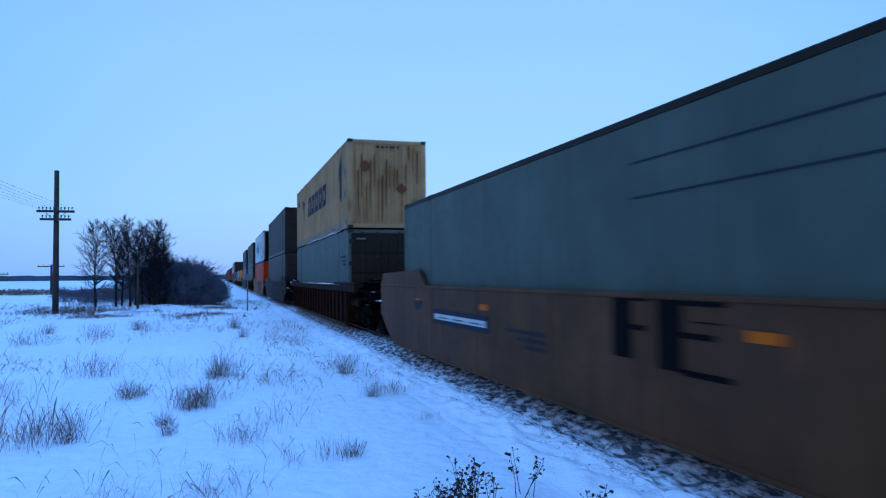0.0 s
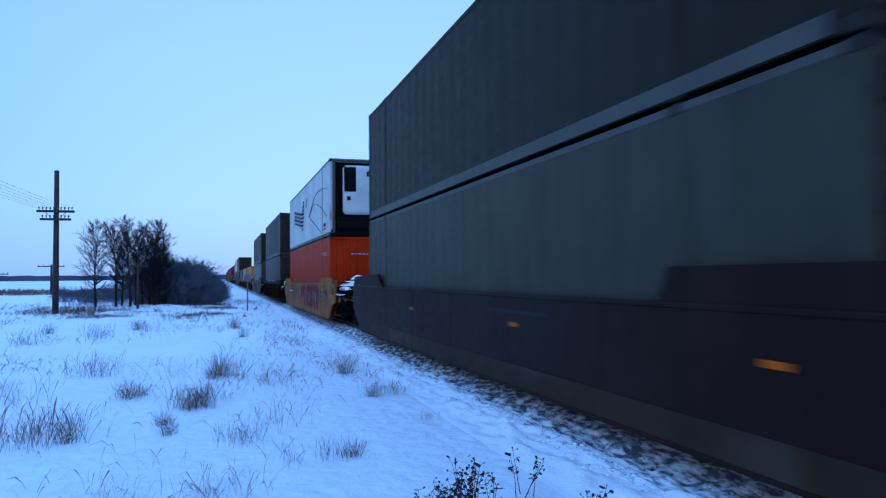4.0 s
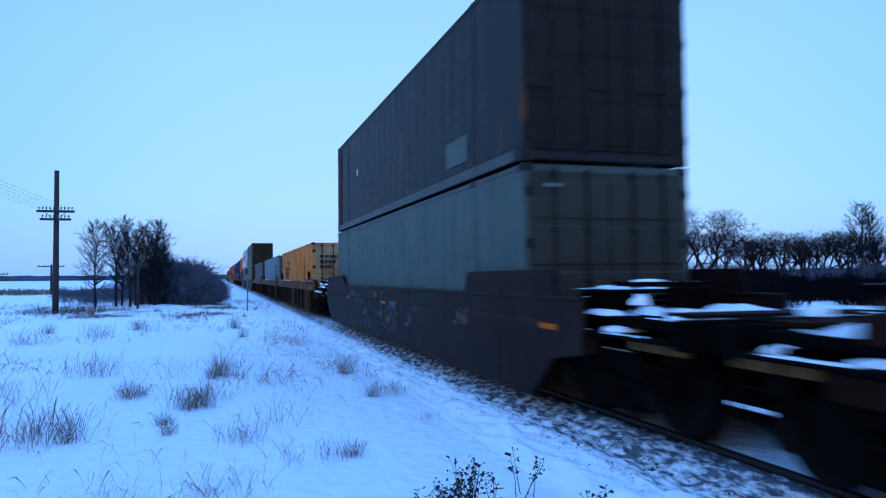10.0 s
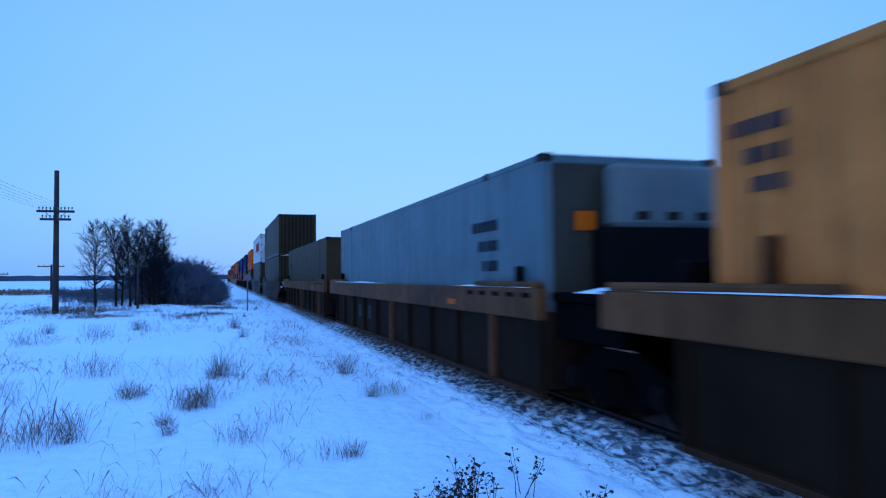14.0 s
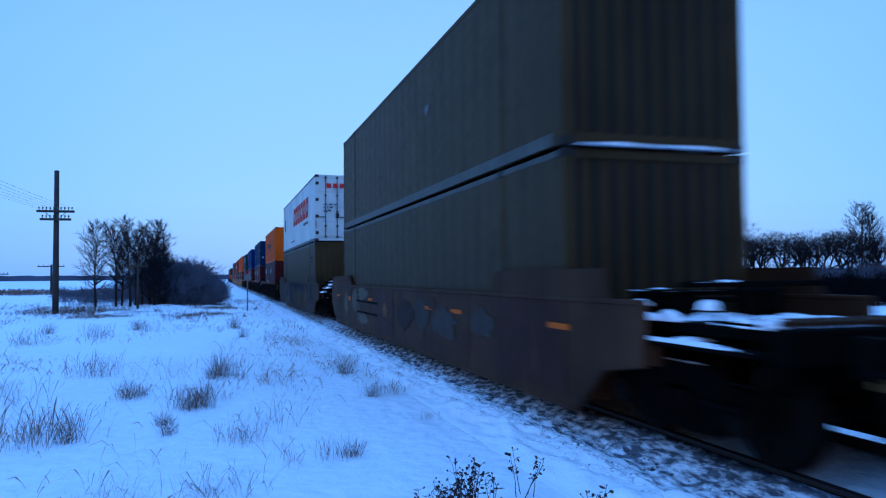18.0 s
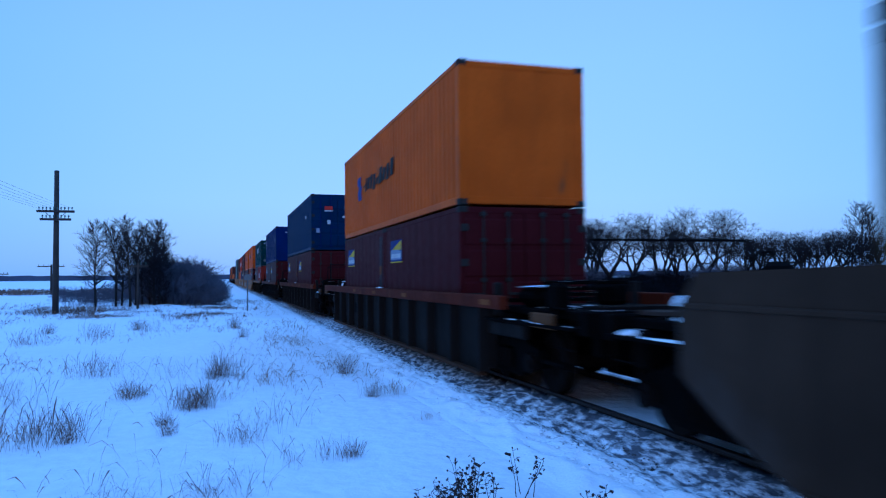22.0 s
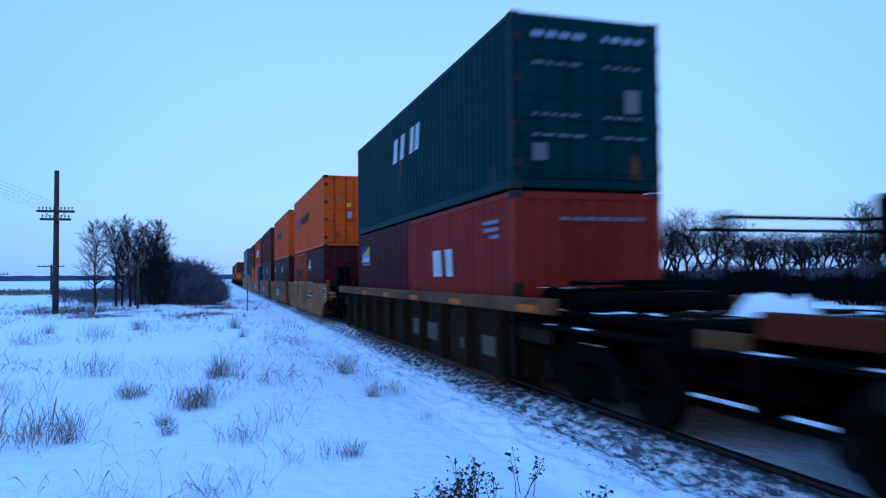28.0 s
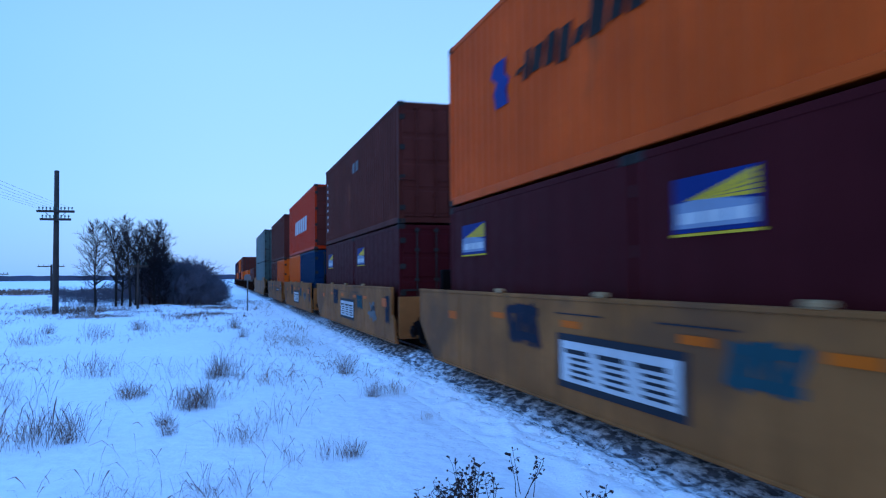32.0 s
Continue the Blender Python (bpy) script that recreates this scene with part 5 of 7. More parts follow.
def graffiti(car, y0, y1, z0, z1, fill, edge, inner, seed, letters=5, x=-1.411):
    """Sprayed looping shapes: a pale outline, the fill over it, and thin highlights."""
    rng = random.Random(seed)
    w = (y1 - y0) / letters
    hz = z1 - z0
    for k in range(letters):
        base = y0 + w * k
        for bit in range(2):
            y, lean = base + w * rng.uniform(0.05, 0.45) + bit * w * 0.35, rng.uniform(-0.25, 0.25)
            bow = rng.choice((-1, 1)) * w * rng.uniform(0.2, 0.5)
            pts = []
            for i in range(9):
                f = i / 8
                pts.append((y + lean * w * (f - 0.5) + bow * math.sin(math.pi * f * rng.choice((1.0, 1.0, 1.12))) * (0.6 if bit else 1.0), z0 + hz * (0.04 + 0.92 * f)))
            wide = w * rng.uniform(0.19, 0.27)
            stroke_patch(car, edge, pts, wide * 1.45, x, 0.0002 * bit)
            stroke_patch(car, fill, pts, wide, x, 0.0020 + 0.0003 * bit)
            stroke_patch(car, inner, [(p[0] + wide * 0.45, p[1]) for p in pts[3:7]], 0.022, x, 0.0036)


# ---------------------------------------------------------------- the train
GREY = paint("grey_green_container_paint", (0.046, 0.043, 0.031), 0.40, 0.5, ior=1.16)
GREY_FIRST = paint("plain_grey_container_paint", (0.066, 0.080, 0.062), 0.42, 0.4, ior=1.17)
GREY_BLUE = paint("blue_grey_container_paint", (0.074, 0.091, 0.076), 0.40, 0.5, ior=1.15)
GREY_DARK = paint("dark_grey_container_paint", (0.0185, 0.0150, 0.0100), 0.42, 0.5, ior=1.15)
OLIVE = paint("olive_grey_container_paint", (0.046, 0.030, 0.0130), 0.42, 0.5, ior=1.14)
LIGHT_GREY = paint("pale_grey_container_paint", (0.1066, 0.1476, 0.1599), 0.38, 0.4, 0.04, ior=1.19)
DOOR_BROWN = paint("dirty_door_paint", (0.022, 0.0165, 0.0115), 0.5, 0.7, 0.0, ior=1.19)
CREAM = paint("cream_container_paint", (0.33, 0.208, 0.10), 0.48, 0.6, 0.12)
CREAM_RAIL = paint("grimy_cream_rail", (0.25, 0.175, 0.10), 0.5, 0.8, 0.2)
CREAM_END = paint("cream_rusty_end_paint", (0.3, 0.185, 0.08), 0.5, 0.9, 0.42)
WHITE = paint("white_container_paint", (0.47, 0.51, 0.49), 0.35, 0.3, 0.03)
RED_BOX = paint("red_container_paint", (0.36, 0.024, 0.003), 0.42, 0.4, 0.06)
RED_FADED = paint("faded_red_container_paint", (0.20, 0.020, 0.013), 0.45, 0.5, 0.10)
TAN_BOX = paint("orange_tan_container_paint", (0.58, 0.20, 0.048), 0.5, 0.8, 0.30, 0.3)
ORANGE = paint("orange_container_paint", (0.5, 0.08, 0.006), 0.42, 0.4, 0.05)
ORANGE_RED = paint("red_orange_container_paint", (0.52, 0.069, 0.008), 0.42, 0.4, 0.05)
MAROON = paint("maroon_container_paint", (0.050, 0.0075, 0.0092), 0.42, 0.4, 0.0, ior=1.07)
BROWN = paint("brown_container_paint", (0.078, 0.021, 0.016), 0.45, 0.5, 0.08, ior=1.08)
BLUE = paint("blue_container_paint", (0.003, 0.0185, 0.054), 0.40, 0.4, 0.0, ior=1.09)
BLUE_DEEP = paint("deep_blue_container_paint", (0.003, 0.013, 0.075), 0.40, 0.4, 0.0, ior=1.09)
GREEN = paint("green_container_paint", (0.003, 0.028, 0.03), 0.40, 0.4, 0.04, ior=1.09)
SAGE = paint("sage_container_paint", (0.05, 0.075, 0.07), 0.42, 0.4, 0.08)
WELL_TAN = paint("tan_well_paint", (0.245, 0.098, 0.029), 0.5, 0.75, 0.12, 0.38, second=(0.13, 0.058, 0.024), second_amount=0.16)
WELL_TAN_DIRTY = paint("dirty_tan_well_paint", (0.0833, 0.034, 0.0119), 0.5, 0.8, 0.10, 0.45, second=(0.065, 0.028, 0.012), second_amount=0.14, ior=1.18)
WELL_BROWN = paint("dark_brown_well_paint", (0.01885, 0.00696, 0.003625), 0.55, 0.5, 0.0, 0.4, ior=1.10)
WELL_MAUVE = paint("mauve_brown_well_paint", (0.0210, 0.0092, 0.0078), 0.45, 0.6, 0.0, 0.4, second=(0.018, 0.011, 0.009), second_amount=0.25, ior=1.12)
WELL_GREY = paint("brown_grey_well_paint", (0.052, 0.026, 0.0145), 0.48, 0.7, 0.1, 0.45, ior=1.11)
WELL_STEEL = paint("blue_grey_well_paint", (0.038, 0.023, 0.0150), 0.45, 0.6, 0.0, 0.4, second=(0.050, 0.036, 0.029), second_amount=0.26, ior=1.1)
WELL_RED = paint("worn_red_oxide_chord", (0.080, 0.0145, 0.0068), 0.5, 0.6, 0.1, 0.35, ior=1.08)
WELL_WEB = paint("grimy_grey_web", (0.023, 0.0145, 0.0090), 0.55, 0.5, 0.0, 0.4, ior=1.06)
CHORD_TAN = paint("weathered_tan_chord", (0.125, 0.052, 0.019), 0.5, 0.8, 0.22, 0.5, second=(0.055, 0.026, 0.012), second_amount=0.26)
UNIT_GREY = paint("grimy_unit_paint", (0.13, 0.145, 0.14), 0.45, 0.6)
RAIL_PALE = paint("scuffed_pale_rail", (0.065, 0.067, 0.060), 0.4, 0.5, 0.12, ior=1.19)

MAUVE_INK = paint("faded_mauve_spray", (0.17, 0.13, 0.13), 0.6, 0.5)

SCRAWL = paint("thin_pale_spray", (0.085, 0.085, 0.095), 0.6, 0.7)
STENCIL = paint("faint_stencil", (0.036, 0.033, 0.035), 0.6, 0.5)
BURNT = paint("burnt_orange_container_paint", (0.25, 0.038, 0.008), 0.45, 0.6, 0.1)
PATCH_DIM = paint("dull_scuffed_patch", (0.050, 0.042, 0.036), 0.6, 0.8)
PATCH = paint("pale_scuffed_patch", (0.10, 0.085, 0.062), 0.6, 0.6)
TRAIN = []  # (thing, y of its load's front end at the start, height of its base)
FLOOR = 0.265


def add(thing, y, z=0.0):
    TRAIN.append((thing, y, z))
    thing.location = (TRACK_X, y, z)
    return thing


def snow_line(c, y0, y1, x=-1.36, z=1.12, w=0.07):
    part("snow", snow_heap(x, x + w, y0, y1, z, 0.05, 3).mesh("snow", SNOW_HEAP, True), c, "thin line of snow")


# tan car with one grey box
y = -0.40
car = add(well_car("tan plate-sided well car carrying one grey container", "smooth", WELL_TAN_DIRTY, 16.15, 3.75, 3.75, 1, r_bot=16.8, r_top=18.15, z_top=1.44), y)
reflectors(car, (4.65, 10.6, 14.4), 1.10)
striped_plate(car, 10.6, 13.5, 0.76, 1.02)
for a, b, lo, hi in ((6.75, 7.1, 0.62, 1.27), (6.45, 6.75, 1.18, 1.27), (6.5, 6.75, 0.9, 1.0), (5.95, 6.3, 0.58, 1.27), (5.35, 5.95, 1.16, 1.27), (5.5, 5.95, 0.88, 0.98), (5.3, 5.95, 0.56, 0.66), (5.4, 5.8, 1.02, 1.08)):
    decal(car, BLACK, a - 0.1, b - 0.1, lo + 0.19, hi + 0.14, -1.41, "painted_bar")
code_bars(car, -1.41, 8.6, 0.85, DARK_INK, 3, 3, 1.2, 0.05)
splash(car, DARK_INK, 14.6, 1.05, 0.35, 0.12, -1.41, 4)
box = add(container("plain grey container with faint panel lines", GREY_FIRST, side="flat", rail=GREY_DARK), y, 0.32)
for z in (2.05, 2.4):
    decal(box, DARK_INK, 3.0, 6.8, z, z + 0.018, -1.294, "seam_line")

# dark ribbed car, cream box over blue-grey box
y = 23.15
car = add(well_car("dark brown ribbed well car with snow along its chord", "ribbed", WELL_BROWN, 16.15, 3.75, 3.75, 2, f_bot=-0.2, r_bot=17.2, pitch=0.88, brake=True, snow=0.07), y)
snow_line(car, 1.2, 12.5, -1.43, 1.375)
box = add(container("blue-grey smooth-sided container with dark doors", GREY_BLUE, front="doors", rail=RAIL_PALE, front_mat=GREY_DARK), y, FLOOR)
code_bars(box, -1.296, 0.5, 2.0, DARK_INK, 5, 3, 0.9, 0.07)
end_decal(box, GREY_INK, -1.05, -0.75, 2.56, 2.61, -0.1)
end_decal(box, GREY_INK, 0.75, 1.05, 2.56, 2.61, -0.1)
box = add(container("cream corrugated container with navy markings and rust streaks", CREAM, side="fine", front="corr", front_mat=CREAM_END), y, 3.19)
logo_blocks(box, NAVY_INK, 11.0, 1.22, 1.24, 2.08, ("rtb", "rtb", "rtb", "rtb", "rtb"), -1.292, 0.06, 0.25)
polypart("emblem", NAVY_INK, box, [(1.35, 0.95), (1.72, 1.15), (1.66, 2.0), (1.95, 1.7), (1.9, 2.15), (1.35, 2.6), (1.42, 1.8)], -1.299, -1.293, "x")
splash(box, GREY_INK, 0.75, 1.9, 0.22, 0.20, -1.292, 3)
splash(box, GREY_INK, 0.75, 1.15, 0.2, 0.17, -1.292, 8)
polypart("emblem", NAVY_INK, box, [(12.5, 1.1), (12.8, 1.7), (12.3, 2.0), (12.7, 2.1), (12.6, 2.35), (13.0, 2.1), (13.4, 2.2), (13.05, 1.8)], -1.299, -1.293, "x")
code_bars(box, -1.292, 14.6, 2.2, DARK_INK, 7, 2, 0.9, 0.08)
decal(box, CREAM_RAIL, 0.3, 15.9, 0.03, 0.30, -1.2965, "scuffed_band")
for k in range(8):
    decal(box, RUSTY if k % 3 == 1 else GREY_INK, 1.2 + 1.9 * k, 1.5 + 1.9 * k, 0.10, 0.17, -1.302, "rail_mark")
for x, z in ((-0.75, 2.02), (0.45, 1.3)):
    polypart("placard_mark", RUSTY, box, [(x - 0.19, z), (x, z - 0.19), (x + 0.19, z), (x, z + 0.19)], -0.06, -0.035, "y")
code_bars(box, -0.04, -0.4, 2.62, DARK_INK, 9, 1, 0.8, 0.06, True)
rng = random.Random(6)
for k in range(17):  # rust runs down the folds, also painting in the shade between the ribs
    x, top_z = -1.12 + 0.131 * k + rng.uniform(-0.02, 0.02), rng.uniform(1.2, 2.75)
    low_z = max(0.16, top_z - rng.uniform(0.5, 1.9))
    polypart("rust_run", RUSTY if k % 3 else WELL_TAN, box, [(x - 0.008, low_z), (x + 0.012, low_z + 0.1), (x + rng.uniform(0.02, 0.05), top_z), (x - rng.uniform(0.01, 0.03), top_z - 0.1)], -0.0345, -0.031, "y")
part("snow", snow_patch(-1.345, -1.27, 1.5, 11.5, 0.02, 0.05, 8, -0.12).mesh("snow", SNOW_HEAP, True), box, "thin line of snow")

# mauve plate-sided car, two dark grey boxes
y = 46.79
car = add(well_car("mauve-brown plate-sided well car with snow on its end deck", "smooth", WELL_MAUVE, 16.15, 3.75, 3.75, 3, brake=True, snow=0.20), y)
reflectors(car, (0.6, 5.5, 11.0), 0.93, w=0.28, h=0.06)
decal(car, WELL_STEEL, -0.3, 16.6, 0.14, 0.42, -1.406, "pale_stripe")
code_bars(car, -1.412, 4.5, 1.1, DARK_INK, 2, 1, 2.2, 0.06)
for z, m, fm in ((FLOOR, GREY, DOOR_BROWN), (3.19, GREY_DARK, DOOR_BROWN)):
    box = add(container("dark grey container with dirty doors", m, front="doors", rail=RAIL_PALE if z < 1 else m, front_mat=fm), y, z)
    if z > 1:
        decal(box, RAIL_PALE, 0.3, 15.9, 0.03, 0.19, -1.297, "scuffed_band")

# tan car, white insulated box over red box
y = 70.45
car = add(well_car("tan plate-sided well car with red and black sprayed shapes", "smooth", WELL_TAN, 16.15, 3.75, 3.75, 4, brake=True, snow=0.22, r_bot=17.0, lift=0.24), y)
reflectors(car, (-1.0, 9.4), 0.88, w=0.40, h=0.14)
graffiti(car, 2.7, 7.7, 0.30, 1.28, ROSE_INK, MAUVE_INK, MAUVE_INK, 41, 6)
graffiti(car, 7.6, 9.2, 0.72, 1.22, ROSE_INK, WELL_TAN, ROSE_INK, 47, 3)
for k, (yc, zc, ry, rz, m) in enumerate(((2.55, 0.75, 0.14, 0.35, TEAL_INK), (1.8, 1.2, 0.3, 0.05, DARK_INK), (1.8, 1.05, 0.34, 0.07, DARK_INK), (1.8, 0.88, 0.28, 0.06, DARK_INK), (1.85, 0.70, 0.22, 0.05, DARK_INK),
                                         (0.5, 1.06, 0.55, 0.09, DARK_INK), (0.45, 0.90, 0.40, 0.18, GREY_INK), (0.2, 0.98, 0.35, 0.12, DARK_INK), (0.9, 0.80, 0.2, 0.12, GREY_INK), (14.1, 1.15, 0.5, 0.12, DARK_INK), (11.4, 1.05, 0.4, 0.28, GREY_INK), (11.3, 0.98, 0.35, 0.22, DARK_INK),
                                         (15.9, 0.98, 0.45, 0.17, GREY_INK), (16.9, 1.0, 0.4, 0.2, GREY_INK), (13.2, 0.9, 0.22, 0.3, GREY_INK), (12.9, 1.2, 0.3, 0.05, DARK_INK))):
    splash(car, m, yc, zc, ry, rz, -1.411 - 0.001 * (k // 5), 40 + k, n=17, spiky=0.75)
striped_plate(car, 12.9, 15.0, 0.79, 1.03)
decal(car, NAVY_INK, -1.62, -1.18, 1.0, 1.26, -1.411, "notice")
part("snow", snow_heap(-1.05, 1.05, -1.75, -0.45, 1.30, 0.42, 5).mesh("snow", SNOW_HEAP, True), car, "wind-packed snow mound on the end deck")
box = add(container("red corrugated domestic container with white markings", RED_BOX, side="plate", front="corr"), y, FLOOR)
code_bars(box, -1.296, 0.8, 2.28, SKY_INK, 3, 2, 1.25, 0.05)
code_bars(box, -1.296, 1.3, 1.95, GREY_INK, 8, 2, 0.5, 0.07)
code_bars(box, -0.045, -0.5, 2.2, SKY_INK, 4, 1, 1.3, 0.06, True)
splash(box, GREY_INK, 1.6, 0.55, 0.2, 0.22, -1.296, 6)
code_bars(box, -1.296, 14.9, 0.9, WHITE_INK, 6, 2, 0.4, 0.07)
box = add(container("white insulated container with a framed cooling unit and thin curved lines", WHITE, side="flat", front="plain", rail=GREY_BLUE, front_mat=BLACK), y, 3.19)
for k in range(5):  # slanted striped logo
    for q in range(4):
        a = 13.1 - k * 0.78
        decal(box, NAVY_INK, a - 0.25 - 0.08 * (q % 2), a + 0.34, 1.30 + q * 0.19 - 0.08 * k, 1.42 + q * 0.19 - 0.08 * k, -1.2935, "logo_bar", slant=-0.10)
for q in range(8):
    decal(box, NAVY_INK, 8.5 + 0.10 * abs(q - 3.5) + 0.05 * q, 9.6 - 0.08 * abs(q - 3.5) + 0.05 * q, 2.05 - 0.185 * q, 2.17 - 0.185 * q, -1.294, "logo_bar", slant=-0.12)
for q in range(2):
    decal(box, GREY_INK, 7.5 + 0.35 * q, 7.65 + 0.35 * q, 1.75, 2.2, -1.294, "logo_bar", slant=-0.1)
for pts in (((6.6, 1.2), (5.74, 1.59), (4.8, 1.85), (4.0, 1.98), (3.2, 2.02), (2.2, 2.0), (0.6, 1.85)), ((6.45, 1.2), (6.19, 1.32), (5.19, 1.60), (4.6, 1.63), (4.01, 1.56), (3.2, 1.42), (2.24, 1.21), (0.76, 0.77)), ((6.35, 1.14), (5.2, 0.88), (4.04, 0.62), (3.1, 0.40), (2.28, 0.22))):
    g = Geo()
    for p, q in zip(pts, pts[1:]):
        g.tube((-1.2965, *p), (-1.2965, *q), 0.013, 0.013, 4)
    part("curved_line", g.mesh("curved_line", GREY_INK), box)
decal(box, GREY_INK, 1.1, 1.85, 0.30, 0.36, -1.2935, "logo_bar", slant=-0.02)
decal(box, NAVY_INK, 1.15, 1.75, 0.42, 0.56, -1.2935, "logo_bar", slant=-0.1)
decal(box, CREAM, 2.0, 2.16, 0.1, 2.8, -1.3005, "side_strip")
for a, b in ((-1.2, -1.1), (1.1, 1.2)):
    boxpart("unit_frame", RAIL_PALE, box, (a, b, -0.12, 0.05, 0.1, 2.85), 0.02)
boxpart("unit_frame", RAIL_PALE, box, (-1.2, 1.2, -0.12, 0.05, 2.78, 2.88), 0.02)
unit = boxpart("cooling_unit", WHITE, box, (-0.82, 0.86, -0.30, 0.0, 0.78, 2.62), 0.10, "white cooling unit with dark vents")
boxpart("vent", BLACK, unit, (-0.80, -0.35, -0.315, -0.29, 1.62, 2.55), 0.02)
boxpart("latch", DARK_INK, unit, (0.05, 0.25, -0.318, -0.295, 2.2, 2.4), 0.02)
boxpart("lower_guard", BLACK, box, (-1.25, 1.25, -0.06, 0.1, -0.01, 0.24), 0.02)
boxpart("fuel_tank", BLACK, box, (-1.05, 1.05, -0.25, 0.0, 0.22, 0.70), 0.08)
boxpart("vent", BLACK, unit, (-0.7, -0.55, -0.316, -0.295, 1.3, 1.45), 0.02)

# dark ribbed car, two dark boxes
y = 94.0
car = add(well_car("dark brown ribbed well car with a snow-heaped end deck", "ribbed", WELL_BROWN, 16.15, 3.75, 3.75, 5, f_bot=-0.2, r_bot=17.2, pitch=0.9, snow=0.26), y)
reflectors(car, (0.9, 4.4, 9.4, 14.0), 0.93, w=0.3, h=0.07)
snow_line(car, 3.5, 6.5, -1.43, 1.375)
snow_line(car, 9.0, 10.4, -1.43, 1.375)
box = add(container("dark grey container with scuffed pale top rail", GREY, rail=RAIL_PALE, front_mat=DOOR_BROWN), y, FLOOR)
code_bars(box, -1.296, 0.8, 1.4, DARK_INK, 13, 3, 0.6, 0.10)
splash(box, WHITE_INK, 11.6, 0.7, 0.13, 0.12, -1.296, 7)
box = add(container("dark patched grey container with dirty doors", GREY, front_mat=DOOR_BROWN), y, 3.19)
decal(box, RAIL_PALE, 0.3, 15.9, 0.03, 0.19, -1.297, "scuffed_band")
decal(box, GREY_DARK, 2.5, 11.4, 0.3, 2.78, -1.296, "repaired_panel")
end_decal(box, BLACK, -0.25, 0.15, 0.85, 1.2, -0.085, "placard")
splash(box, WHITE_INK, 12.9, 1.6, 0.10, 0.10, -1.296, 12)

# mauve car with orange line, two grey boxes
y = 117.59
car = add(well_car("mauve-brown plate-sided well car with an orange line and pale scrawls", "smooth", WELL_MAUVE, 16.15, 3.75, 3.75, 6, brake=True, snow=0.2), y)
decal(car, RUST_EDGE, -0.9, 18.0, 1.02, 1.08, -1.411, "orange_line")
reflectors(car, (-1.2, 8.13, 13.2), 0.97, -1.416, w=0.46, h=0.07)
for k, (yc, zc) in enumerate(((13.0, 1.05), (12.2, 1.0), (11.4, 0.9), (11.0, 0.6), (10.4, 0.75), (9.6, 1.05), (9.0, 0.6), (8.6, 1.0), (8.2, 0.55), (7.6, 0.9), (5.6, 0.9), (2.6, 0.8))):
    g = Geo()
    rng = random.Random(k)
    p = (yc, zc)
    for i in range(9):
        q = (p[0] + rng.uniform(-0.35, 0.3), min(1.25, max(0.3, p[1] + rng.uniform(-0.3, 0.3))))
        g.tube((-1.409, *p), (-1.409, *q), 0.020, 0.020, 4)
        p = q
    part("scrawl", g.mesh("scrawl", SCRAWL), car)
    splash(car, (SCRAWL, WELL_STEEL, CHORD_TAN)[k % 3], yc - 0.3, min(1.15, zc + 0.1), 0.42, 0.14, -1.4095, 300 + k, n=17, spiky=0.75)
box = add(container("grey-green container with pale top rail and dark doors", GREY_BLUE, rail=RAIL_PALE, front_mat=GREY), y, FLOOR)
end_decal(box, GREY_INK, -1.05, -0.75, 2.56, 2.61, -0.1)
box = add(container("brown-grey container with dark dirty doors", paint("brown_grey_container_paint", (0.028, 0.027, 0.025), 0.42, 0.5, 0.12), rail=GREY_DARK, front_mat=DOOR_BROWN), y, 3.19)
decal(box, RAIL_PALE, 0.3, 15.9, 0.03, 0.19, -1.297, "scuffed_band")
decal(box, GREY_BLUE, 2.3, 3.5, 0.35, 0.8, -1.297, "repaired_panel")
splash(box, WHITE_INK, 12.4, 1.55, 0.12, 0.14, -1.296, 9)
decal(box, MAROON, 15.3, 16.0, 0.2, 2.8, -1.297, "repaired_panel")

